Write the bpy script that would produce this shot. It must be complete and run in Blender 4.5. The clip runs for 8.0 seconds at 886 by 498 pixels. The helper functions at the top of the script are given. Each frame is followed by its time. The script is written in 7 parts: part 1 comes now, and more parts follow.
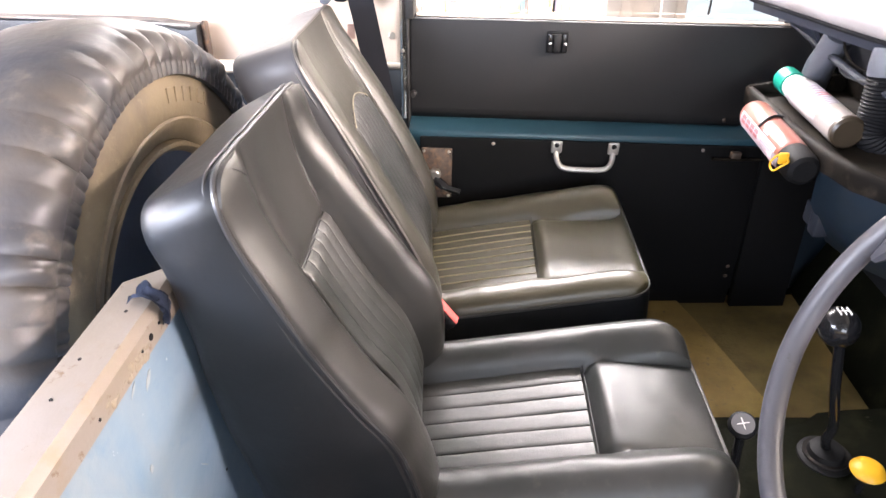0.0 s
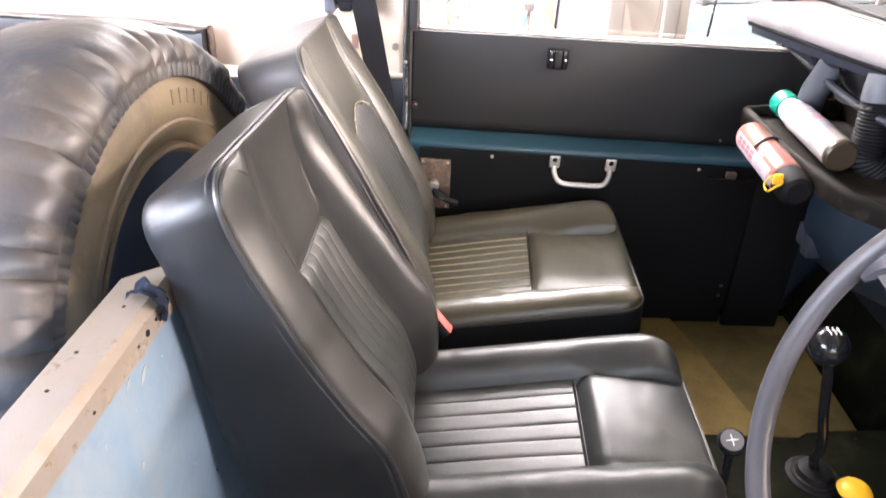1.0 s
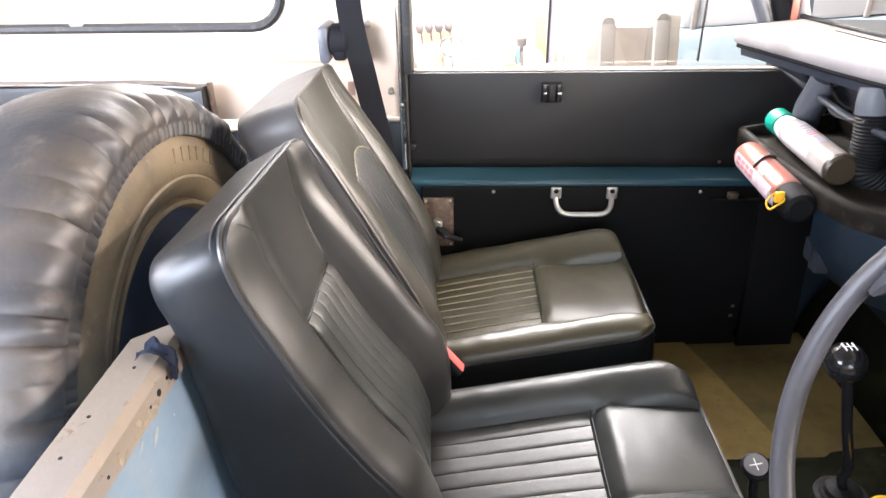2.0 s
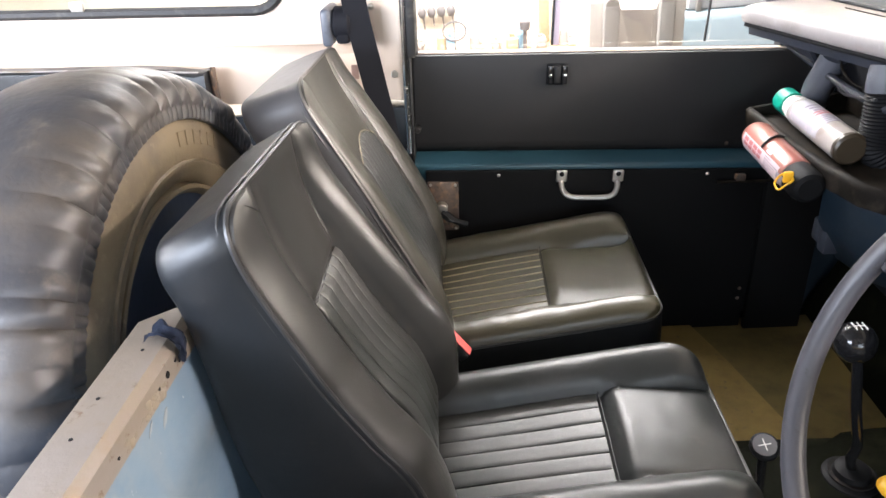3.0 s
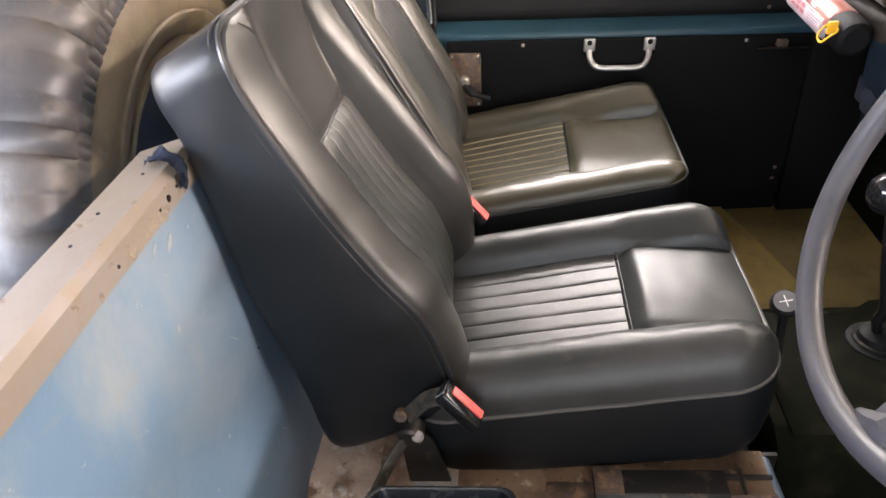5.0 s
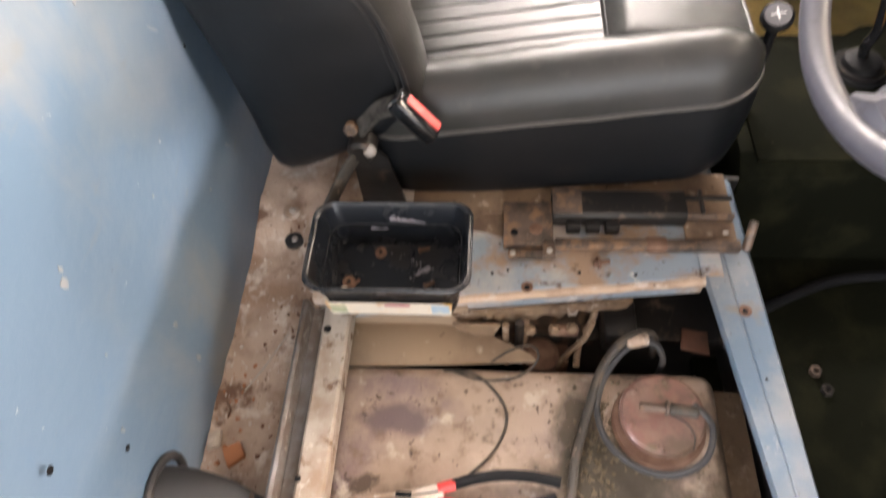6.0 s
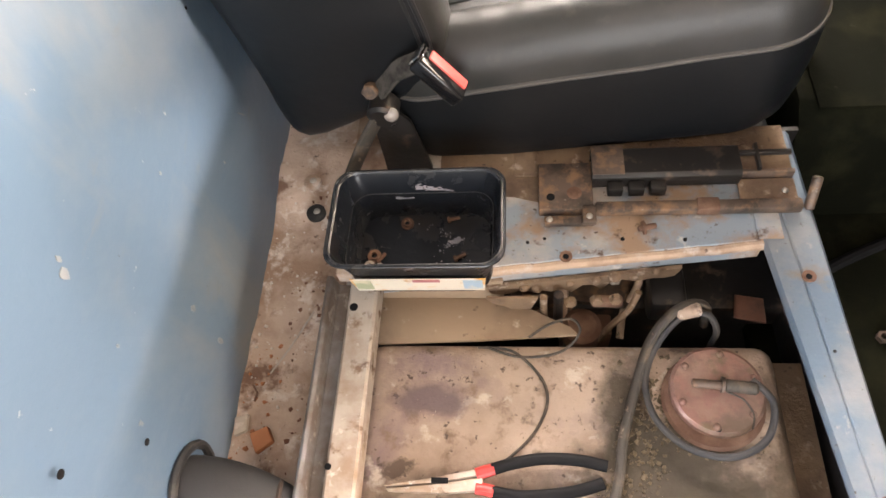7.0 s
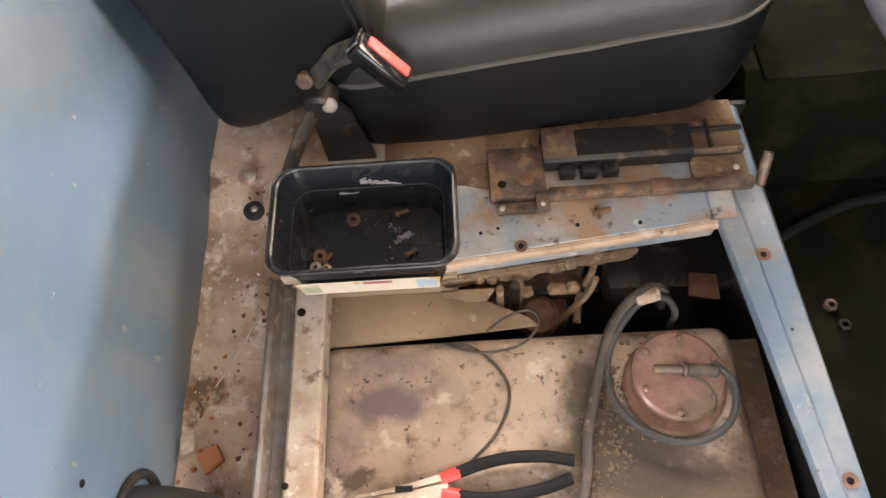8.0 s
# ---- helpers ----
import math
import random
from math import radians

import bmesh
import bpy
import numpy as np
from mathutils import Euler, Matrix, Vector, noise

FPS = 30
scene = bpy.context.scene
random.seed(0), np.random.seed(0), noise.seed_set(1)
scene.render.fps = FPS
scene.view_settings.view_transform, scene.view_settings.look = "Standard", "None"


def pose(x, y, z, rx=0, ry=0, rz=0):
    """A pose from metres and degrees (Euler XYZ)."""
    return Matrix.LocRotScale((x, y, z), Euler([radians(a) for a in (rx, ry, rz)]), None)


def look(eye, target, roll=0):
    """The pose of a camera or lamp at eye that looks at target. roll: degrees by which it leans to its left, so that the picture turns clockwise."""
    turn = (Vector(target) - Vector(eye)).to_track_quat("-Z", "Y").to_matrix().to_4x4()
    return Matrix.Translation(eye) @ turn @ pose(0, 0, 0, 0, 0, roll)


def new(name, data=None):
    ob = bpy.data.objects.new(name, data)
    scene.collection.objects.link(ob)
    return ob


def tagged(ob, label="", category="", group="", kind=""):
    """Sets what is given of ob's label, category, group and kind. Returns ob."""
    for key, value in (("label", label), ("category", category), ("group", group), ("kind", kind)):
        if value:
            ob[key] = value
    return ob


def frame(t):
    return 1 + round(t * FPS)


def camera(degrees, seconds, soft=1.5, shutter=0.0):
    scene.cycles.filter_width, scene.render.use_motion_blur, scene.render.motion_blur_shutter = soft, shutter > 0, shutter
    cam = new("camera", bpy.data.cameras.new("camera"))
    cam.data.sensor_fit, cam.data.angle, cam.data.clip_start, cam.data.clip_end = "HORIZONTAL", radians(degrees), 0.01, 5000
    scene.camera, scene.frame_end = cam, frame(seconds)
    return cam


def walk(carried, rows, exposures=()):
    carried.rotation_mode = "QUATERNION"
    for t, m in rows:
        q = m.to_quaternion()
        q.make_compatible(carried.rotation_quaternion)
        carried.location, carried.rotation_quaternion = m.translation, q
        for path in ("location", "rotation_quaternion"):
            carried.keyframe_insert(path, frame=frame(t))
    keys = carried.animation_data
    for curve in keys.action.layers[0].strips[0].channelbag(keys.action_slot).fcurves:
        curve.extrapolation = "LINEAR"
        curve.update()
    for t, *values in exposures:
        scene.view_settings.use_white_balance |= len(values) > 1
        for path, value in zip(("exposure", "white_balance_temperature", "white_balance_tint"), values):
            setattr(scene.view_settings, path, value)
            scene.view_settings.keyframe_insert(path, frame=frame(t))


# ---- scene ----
cam = camera(67.9, 8.0, soft=1.5, shutter=0.5)
PATH = [
    (0, (0.332, -0.4, 0.916), (0.209, 1.289, -0.147), -2.9),
    (0.5, (0.335, -0.407, 0.913), (0.198, 1.271, -0.167), -2.7),
    (1, (0.33, -0.411, 0.914), (0.222, 1.301, -0.115), -0.8),
    (1.5, (0.337, -0.411, 0.924), (0.215, 1.359, 0.0), -3.9),
    (3, (0.33, -0.41, 0.912), (0.185, 1.335, -0.055), -5.4),
    (3.5, (0.341, -0.418, 0.912), (0.142, 1.337, -0.027), -5.8),
    (4, (0.35, -0.439, 0.871), (0.125, 1.293, -0.104), -8.1),
    (4.2, (0.352, -0.44, 0.846), (0.109, 1.207, -0.262), -9.3),
    (5.3, (0.355, -0.436, 0.803), (0.113, 1.127, -0.422), -6.8),
    (5.5, (0.342, -0.428, 0.776), (0.199, 0.99, -0.627), -4.7),
    (5.7, (0.361, -0.427, 0.745), (0.133, 0.886, -0.746), -10.1),
    (6, (0.354, -0.436, 0.72), (0.195, 0.666, -0.941), -6.1),
    (6.5, (0.348, -0.41, 0.704), (0.158, 0.602, -1.011), -9.2),
    (7, (0.35, -0.395, 0.678), (0.095, 0.599, -1.038), -13.1),
    (7.5, (0.325, -0.374, 0.651), (0.202, 0.593, -1.095), -7.8),
    (8, (0.338, -0.35, 0.661), (0.253, 0.56, -1.118), -8.3),
]
walk(cam, [(t, look(eye, target, roll)) for t, eye, target, roll in PATH],
     exposures=[(0, 0.7, 6550, 17), (1.0, 0.67, 6550, 17), (1.5, 0.62, 6500, 15), (3.0, 0.0, 6450, 11), (3.5, -0.03, 6500, 11), (4.2, -0.08, 6700, 12), (5.3, 0.33, 6850, 16), (5.5, 0.31, 7050, 16),
                (6.0, 0.79, 7100, 17), (6.5, 0.84, 7200, 17), (7.0, 0.93, 7350, 17), (8.0, 0.82, 7400, 16)])

# ---- world and lights ----
world = bpy.data.worlds.new("garage_sky")
scene.world = world
world.use_nodes = True
wn = world.node_tree
sky = wn.nodes.new("ShaderNodeTexSky")
sky.sky_type = "NISHITA"
sky.sun_disc = False
sky.sun_elevation, sky.sun_rotation = radians(40), radians(200)
wn.links.new(sky.outputs[0], wn.nodes["Background"].inputs[0])
wn.nodes["Background"].inputs[1].default_value = 0.12


def area_light(name, eye, target, w, h, watts, colour):
    data = bpy.data.lights.new(name, "AREA")
    data.shape, data.size, data.size_y, data.energy, data.color = "RECTANGLE", w, h, watts, colour
    ob = new(name, data)
    ob.matrix_world = look(eye, target)
    return ob


# added, unseen: daylight as from a garage door behind and beside, and garage tubes
area_light("added_door_daylight", (0.75, -3.3, 1.25), (0.25, 0.0, 0.1), 1.7, 1.4, 52, (0.82, 0.91, 1.0))
area_light("windscreen_daylight", (1.56, 0.4, 0.93), (0.25, 0.25, 0.3), 1.6, 0.5, 48, (1.0, 0.9, 0.77))
area_light("tube_light_front", (4.2, -1.0, 2.13), (0.0, 0.0, 0.2), 0.9, 0.04, 32, (1.0, 0.9, 0.87)).data.spread = radians(70)
area_light("side_window_daylight", (-0.9, -0.62, 0.92), (-0.5, 0.7, 0.5), 1.2, 0.5, 74, (0.76, 0.85, 1.0))
# added to brighten the wheel cover; no rear door stands here
area_light("added_rear_daylight", (-1.74, 0.3, 0.98), (0.0, 0.35, 0.72), 1.1, 0.45, 56, (0.92, 0.93, 1.0))
area_light("added_tube_far", (0.3, 3.0, 2.12), (0.3, 3.2, 0), 2.4, 0.5, 390, (1.0, 0.97, 0.95))
area_light("added_tube_near", (0.8, -1.12, 2.12), (0.4, -0.1, 0), 1.0, 0.08, 5, (1.0, 0.9, 0.8))

# ---- materials ----


def mat(name, base, rough=0.5, metal=0.0, spots=(), bump=(), coat=0.0, spec=0.5, stains_shade=()):
    """spots: (scale, low, high, colour, detail, rough or None, stretch); bump: (scale, metres); stains_shade: (x, y,
    rx, ry, colour), ragged oil spills and painted shade.
    """
    m = bpy.data.materials.new(name)
    m.use_nodes = True
    nt = m.node_tree
    N, L = nt.nodes, nt.links
    b = N["Principled BSDF"]
    b.inputs["Base Color"].default_value = (*base, 1)
    b.inputs["Roughness"].default_value = rough
    b.inputs["Metallic"].default_value = metal
    b.inputs["Specular IOR Level"].default_value = spec
    if coat:
        b.inputs["Coat Weight"].default_value = coat
        b.inputs["Coat Roughness"].default_value = 0.15
    tc = N.new("ShaderNodeTexCoord")
    col, rgh = None, None

    def noise_at(scale, detail, stretch=(1, 1, 1), seed=0.0):
        mp = N.new("ShaderNodeMapping")
        mp.inputs["Scale"].default_value = stretch
        mp.inputs["Location"].default_value = (seed, seed * 1.7, seed * 0.6)
        L.new(tc.outputs["Object"], mp.inputs[0])
        n = N.new("ShaderNodeTexNoise")
        n.inputs["Scale"].default_value = scale
        n.inputs["Detail"].default_value = detail
        n.inputs["Roughness"].default_value = 0.62
        L.new(mp.outputs[0], n.inputs["Vector"])
        return n.outputs["Fac"]

    for k, sp in enumerate(spots):
        scale, lo, hi, colour = sp[:4]
        detail = sp[4] if len(sp) > 4 else 5
        r2 = sp[5] if len(sp) > 5 else None
        stretch = sp[6] if len(sp) > 6 else (1, 1, 1)
        mr = N.new("ShaderNodeMapRange")
        mr.inputs["From Min"].default_value, mr.inputs["From Max"].default_value = lo, hi
        L.new(noise_at(scale, detail, stretch, 3.1 * k + 0.7), mr.inputs["Value"])
        mx = N.new("ShaderNodeMix")
        mx.data_type = "RGBA"
        L.new(mr.outputs[0], mx.inputs[0])
        if col is None:
            mx.inputs[6].default_value = (*base, 1)
        else:
            L.new(col, mx.inputs[6])
        mx.inputs[7].default_value = (*colour, 1)
        col = mx.outputs[2]
        if r2 is not None:
            mm = N.new("ShaderNodeMix")
            L.new(mr.outputs[0], mm.inputs[0])
            if rgh is None:
                mm.inputs[2].default_value = rough
            else:
                L.new(rgh, mm.inputs[2])
            mm.inputs[3].default_value = r2
            rgh = mm.outputs[0]
    for k, (sx, sy, rx, ry, colour) in enumerate(stains_shade):
        mp = N.new("ShaderNodeMapping")
        mp.inputs["Location"].default_value = (-sx / rx, -sy / ry, 0)
        mp.inputs["Scale"].default_value = (1 / rx, 1 / ry, 0)
        L.new(tc.outputs["Object"], mp.inputs[0])
        ln = N.new("ShaderNodeVectorMath")
        ln.operation = "LENGTH"
        L.new(mp.outputs[0], ln.inputs[0])
        wob = N.new("ShaderNodeMath")
        wob.operation = "MULTIPLY_ADD"
        wob.inputs[1].default_value = 1.3
        L.new(noise_at(32, 8, seed=9.0 + k), wob.inputs[0])
        L.new(ln.outputs["Value"], wob.inputs[2])
        mr = N.new("ShaderNodeMapRange")
        mr.inputs["From Min"].default_value, mr.inputs["From Max"].default_value = 1.25, 1.75
        mr.inputs["To Min"].default_value, mr.inputs["To Max"].default_value = 0.92, 0.0
        L.new(wob.outputs[0], mr.inputs["Value"])
        mx = N.new("ShaderNodeMix")
        mx.data_type = "RGBA"
        L.new(mr.outputs[0], mx.inputs[0])
        L.new(col, mx.inputs[6])
        mx.inputs[7].default_value = (*colour, 1)
        col = mx.outputs[2]
    if col is not None:
        L.new(col, b.inputs["Base Color"])
    if rgh is not None:
        L.new(rgh, b.inputs["Roughness"])
    last = None
    for k, (scale, dist) in enumerate(bump):
        bp = N.new("ShaderNodeBump")
        bp.inputs["Strength"].default_value = 1.0
        bp.inputs["Distance"].default_value = dist
        L.new(noise_at(scale, 4, seed=5.0 + k), bp.inputs["Height"])
        if last is not None:
            L.new(last, bp.inputs["Normal"])
        last = bp.outputs[0]
    if last is not None:
        L.new(last, b.inputs["Normal"])
    return m


M_VINYL = mat("seat_vinyl", (0.02, 0.02, 0.0195), 0.29, spots=[(6, 0.35, 0.68, (0.026, 0.025, 0.0235), 4, 0.32), (30, 0.6, 0.8, (0.034, 0.031, 0.027), 5, 0.35)], bump=[(700, 0.00025), (9, 0.0005)])
# one black vinyl: tops lightened, sides and bands darkened, to paint in the light
M_VINYL_TOP = mat("lightened_cushion_vinyl", (0.0205, 0.0225, 0.0215), 0.34, spots=[(6, 0.4, 0.62, (0.034, 0.0335, 0.033), 5, 0.45), (30, 0.6, 0.75, (0.045, 0.042, 0.038), 5, 0.46)], bump=[(700, 0.00028), (50, 0.0003), (12, 0.0007)])
M_VINYL_SIDE = mat("darkened_side_vinyl", (0.0055, 0.007, 0.009), 0.42, spots=[(30, 0.66, 0.8, (0.03, 0.028, 0.026), 6, 0.6)], bump=[(900, 0.00012), (18, 0.0012)], spec=0.45)
M_VINYL_BAND = mat("shaded_band_vinyl", (0.0055, 0.0065, 0.008), 0.45, spots=[(30, 0.66, 0.8, (0.02, 0.019, 0.018), 6, 0.6)], bump=[(900, 0.00012), (18, 0.0012)], spec=0.35)
M_VINYL_BOXING = mat("worn_boxing_vinyl", (0.08, 0.078, 0.082), 0.42, spots=[(14, 0.5, 0.72, (0.1, 0.095, 0.093), 6, 0.5)], bump=[(700, 0.0002), (16, 0.0015)])
M_VINYL_WORN = mat("olive_black_vinyl", (0.033, 0.0315, 0.026), 0.32, spots=[(6, 0.35, 0.68, (0.042, 0.04, 0.033), 4, 0.35)], bump=[(700, 0.00025), (9, 0.0005)])
M_VINYL_OLD = mat("worn_seat_vinyl", (0.037, 0.031, 0.015), 0.34, spots=[(7, 0.4, 0.75, (0.046, 0.038, 0.02), 3, 0.37)], bump=[(700, 0.00028), (11, 0.0006)], spec=0.7)
M_VINYL_GLOSS = mat("polished_piping_vinyl", (0.022, 0.022, 0.023), 0.36)
M_THREAD = mat("seam_thread", (0.012, 0.012, 0.013), 0.6)
M_PIPING = mat("dark_piping", (0.085, 0.08, 0.076), 0.3)
M_PALE_SEAM = mat("pale_worn_seam", (0.3, 0.26, 0.17), 0.4)
M_COVER = mat("tyre_cover_vinyl", (0.031, 0.032, 0.037), 0.41, spots=[(7, 0.42, 0.72, (0.075, 0.062, 0.05), 6, 0.46), (24, 0.58, 0.72, (0.1, 0.085, 0.07), 6, 0.5)], bump=[(600, 0.00008), (30, 0.0011), (9, 0.003)])
M_TYRE = mat("dusty_tyre_rubber", (0.135, 0.102, 0.06), 0.62, spots=[(9, 0.46, 0.68, (0.065, 0.05, 0.034), 7, 0.55), (60, 0.6, 0.75, (0.18, 0.135, 0.085), 5)], bump=[(120, 0.0006)])
M_NAVY = mat("navy_wheel_paint", (0.007, 0.012, 0.026), 0.45, spots=[(20, 0.6, 0.8, (0.04, 0.032, 0.026), 5, 0.7)], bump=[(70, 0.0004)])
M_CREAM = mat("cream_hardtop_paint", (0.68, 0.56, 0.46), 0.4, spots=[(6, 0.5, 0.8, (0.6, 0.48, 0.385), 5, 0.5)], bump=[(40, 0.0005)])
M_BLUE = mat("faded_blue_paint", (0.165, 0.245, 0.335), 0.38, spots=[(4, 0.45, 0.75, (0.24, 0.325, 0.41), 4, 0.5), (14, 0.6, 0.8, (0.1, 0.17, 0.26), 6, 0.6), (38, 0.72, 0.76, (0.5, 0.47, 0.42), 5, 0.7)], bump=[(5, 0.004), (120, 0.0003)])
M_PANEL = mat("dusty_blue_panel_paint", (0.102, 0.163, 0.235), 0.36, spots=[(3.2, 0.46, 0.68, (0.18, 0.222, 0.26), 5, 0.5), (2.6, 0.5, 0.66, (0.2, 0.222, 0.235), 6, 0.55, (1, 1.6, 0.7)), (10, 0.62, 0.78, (0.17, 0.19, 0.2), 7, 0.6, (1, 0.8, 2.4)), (14, 0.6, 0.8, (0.1, 0.17, 0.26), 6, 0.6), (46, 0.7, 0.75, (0.42, 0.42, 0.41), 5, 0.7), (60, 0.7, 0.74, (0.09, 0.1, 0.11), 5, 0.7)], bump=[(5, 0.004), (120, 0.0003)])
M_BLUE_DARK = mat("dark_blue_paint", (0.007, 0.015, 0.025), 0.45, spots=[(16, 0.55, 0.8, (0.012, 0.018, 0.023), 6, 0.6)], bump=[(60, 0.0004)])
M_TEAL = mat("teal_door_paint", (0.022, 0.065, 0.09), 0.36, spots=[(25, 0.62, 0.75, (0.045, 0.085, 0.1), 6, 0.6)], bump=[(60, 0.0004)])
M_STRIP = mat("worn_blue_galvanised_steel", (0.25, 0.3, 0.345), 0.45, spots=[(7, 0.46, 0.6, (0.47, 0.41, 0.36), 8, 0.55), (12, 0.5, 0.62, (0.32, 0.215, 0.145), 8, 0.7), (26, 0.6, 0.68, (0.6, 0.56, 0.52), 8, 0.6), (40, 0.6, 0.7, (0.1, 0.06, 0.04), 7, 0.8), (120, 0.64, 0.7, (0.08, 0.05, 0.035), 5, 0.85)], bump=[(60, 0.0006), (300, 0.0002)])
M_STRIP_FRONT = mat("faded_blue_steel", (0.11, 0.16, 0.215), 0.5, spots=[(9, 0.46, 0.62, (0.21, 0.225, 0.24), 8, 0.55), (13, 0.62, 0.72, (0.2, 0.16, 0.125), 8, 0.7), (30, 0.64, 0.7, (0.36, 0.33, 0.3), 8, 0.6), (110, 0.66, 0.72, (0.06, 0.045, 0.035), 5, 0.85)], bump=[(60, 0.0006), (300, 0.0002)])
M_GALV = mat("dirty_galvanised_steel", (0.48, 0.42, 0.36), 0.5, 0.15, spots=[(12, 0.46, 0.62, (0.33, 0.235, 0.17), 8, 0.65), (40, 0.58, 0.66, (0.2, 0.125, 0.08), 8, 0.8), (22, 0.62, 0.68, (0.13, 0.075, 0.05), 9, 0.85), (70, 0.6, 0.68, (0.6, 0.54, 0.48), 6)], bump=[(80, 0.0006)])
M_RAIL = mat("galvanised_cap_rail", (0.23, 0.2, 0.178), 0.42, 0.3, spots=[(5, 0.4, 0.65, (0.215, 0.175, 0.135), 6, 0.5), (14, 0.56, 0.7, (0.22, 0.165, 0.115), 7, 0.55), (60, 0.62, 0.7, (0.17, 0.115, 0.075), 7, 0.8)], bump=[(50, 0.0008)])
M_DIRT = mat("dirty_rusty_steel", (0.48, 0.35, 0.255), 0.75, spots=[(11, 0.48, 0.64, (0.25, 0.155, 0.11), 8, 0.85), (35, 0.52, 0.68, (0.56, 0.48, 0.42), 7), (70, 0.66, 0.74, (0.08, 0.05, 0.04), 6)], bump=[(60, 0.0018), (200, 0.0006)])
M_GUTTER = mat("pale_gutter_dust", (0.55, 0.42, 0.335), 0.8, spots=[(8, 0.46, 0.6, (0.33, 0.215, 0.15), 9, 0.85), (35, 0.54, 0.66, (0.7, 0.62, 0.56), 8), (16, 0.57, 0.65, (0.2, 0.115, 0.08), 10), (90, 0.64, 0.72, (0.1, 0.065, 0.05), 6)], bump=[(60, 0.0022), (200, 0.0008)])
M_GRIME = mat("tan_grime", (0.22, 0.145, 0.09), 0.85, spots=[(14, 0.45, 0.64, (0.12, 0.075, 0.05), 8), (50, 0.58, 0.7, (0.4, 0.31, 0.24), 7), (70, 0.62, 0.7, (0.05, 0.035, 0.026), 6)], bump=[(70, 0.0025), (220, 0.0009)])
M_UNSEEN_LINING = mat("unseen_roof_lining", (0.2, 0.19, 0.18), 0.8, spots=[(9, 0.45, 0.7, (0.15, 0.14, 0.13), 5)], bump=[(200, 0.0006)], spec=0.2)
M_WORN_EDGE = mat("worn_plastic_edge", (0.06, 0.057, 0.057), 0.45, spots=[(40, 0.42, 0.58, (0.013, 0.013, 0.014), 5)])
M_GUARD = mat("tan_guard_steel", (0.33, 0.24, 0.165), 0.65, spots=[(9, 0.44, 0.64, (0.22, 0.158, 0.11), 8), (45, 0.62, 0.72, (0.5, 0.42, 0.33), 6), (60, 0.64, 0.72, (0.16, 0.11, 0.075), 6)], bump=[(60, 0.0008)])
M_TANK = mat("dusty_fuel_tank_steel", (0.42, 0.32, 0.25), 0.68, spots=[(8, 0.45, 0.66, (0.28, 0.2, 0.15), 8, 0.75), (5, 0.52, 0.64, (0.23, 0.165, 0.17), 9), (34, 0.54, 0.66, (0.2, 0.135, 0.1), 8), (18, 0.58, 0.66, (0.11, 0.075, 0.06), 10), (26, 0.6, 0.68, (0.55, 0.47, 0.4), 9), (130, 0.58, 0.68, (0.55, 0.47, 0.4), 5), (90, 0.6, 0.67, (0.09, 0.062, 0.048), 5)], bump=[(40, 0.002), (250, 0.0009)])
# oil round the hose, plus shade painted on the near and right ends
M_TANK_TOP = mat("oil_and_shade_tank_steel", (0.43, 0.325, 0.255), 0.68, spots=[(8, 0.45, 0.66, (0.29, 0.21, 0.16), 8, 0.75), (5, 0.52, 0.64, (0.23, 0.165, 0.17), 9), (34, 0.56, 0.68, (0.22, 0.15, 0.11), 8), (18, 0.6, 0.67, (0.12, 0.085, 0.065), 10), (26, 0.6, 0.68, (0.55, 0.47, 0.4), 9), (90, 0.62, 0.68, (0.1, 0.07, 0.055), 5)], bump=[(40, 0.002), (250, 0.0009)], stains_shade=[(0.475, -0.29, 0.085, 0.1, (0.034, 0.026, 0.016)), (0.455, -0.2, 0.034, 0.1, (0.05, 0.037, 0.023)), (0.57, -0.3, 0.13, 0.085, (0.042, 0.031, 0.018)), (0.64, -0.25, 0.05, 0.17, (0.052, 0.033, 0.018)), (0.51, -0.215, 0.07, 0.04, (0.042, 0.031, 0.019)), (0.3, -0.335, 0.22, 0.085, (0.13, 0.092, 0.064)), (0.24, -0.17, 0.05, 0.022, (0.16, 0.115, 0.12))])
M_OIL = mat("oily_olive_dirt", (0.12, 0.088, 0.05), 0.55, spots=[(16, 0.45, 0.65, (0.06, 0.044, 0.025), 8, 0.5), (60, 0.6, 0.72, (0.24, 0.175, 0.12), 6, 0.7), (40, 0.62, 0.7, (0.06, 0.042, 0.026), 6)], bump=[(50, 0.003), (180, 0.001)])
M_SENDER = mat("rusty_sender_disc", (0.24, 0.125, 0.1), 0.3, 0.1, spots=[(18, 0.46, 0.62, (0.32, 0.215, 0.17), 7, 0.45), (14, 0.5, 0.62, (0.13, 0.085, 0.06), 9, 0.6), (25, 0.56, 0.65, (0.15, 0.105, 0.065), 8, 0.5), (60, 0.62, 0.72, (0.12, 0.06, 0.045), 5)], bump=[(90, 0.0006)])
M_RUST = mat("rusted_steel", (0.13, 0.065, 0.042), 0.75, spots=[(40, 0.45, 0.65, (0.2, 0.115, 0.075), 6)], bump=[(120, 0.001)])
M_RUNNER = mat("greasy_runner_steel", (0.125, 0.088, 0.068), 0.5, 0.2, spots=[(22, 0.45, 0.62, (0.045, 0.034, 0.028), 6, 0.4), (45, 0.5, 0.66, (0.27, 0.16, 0.095), 8, 0.8), (110, 0.66, 0.74, (0.35, 0.3, 0.25), 5, 0.8)], bump=[(90, 0.0008)])
M_BLACK_STEEL = mat("black_grease_and_shade_steel", (0.018, 0.016, 0.015), 0.4, 0.2, spots=[(30, 0.58, 0.72, (0.12, 0.08, 0.06), 6, 0.7)], bump=[(90, 0.0005)])
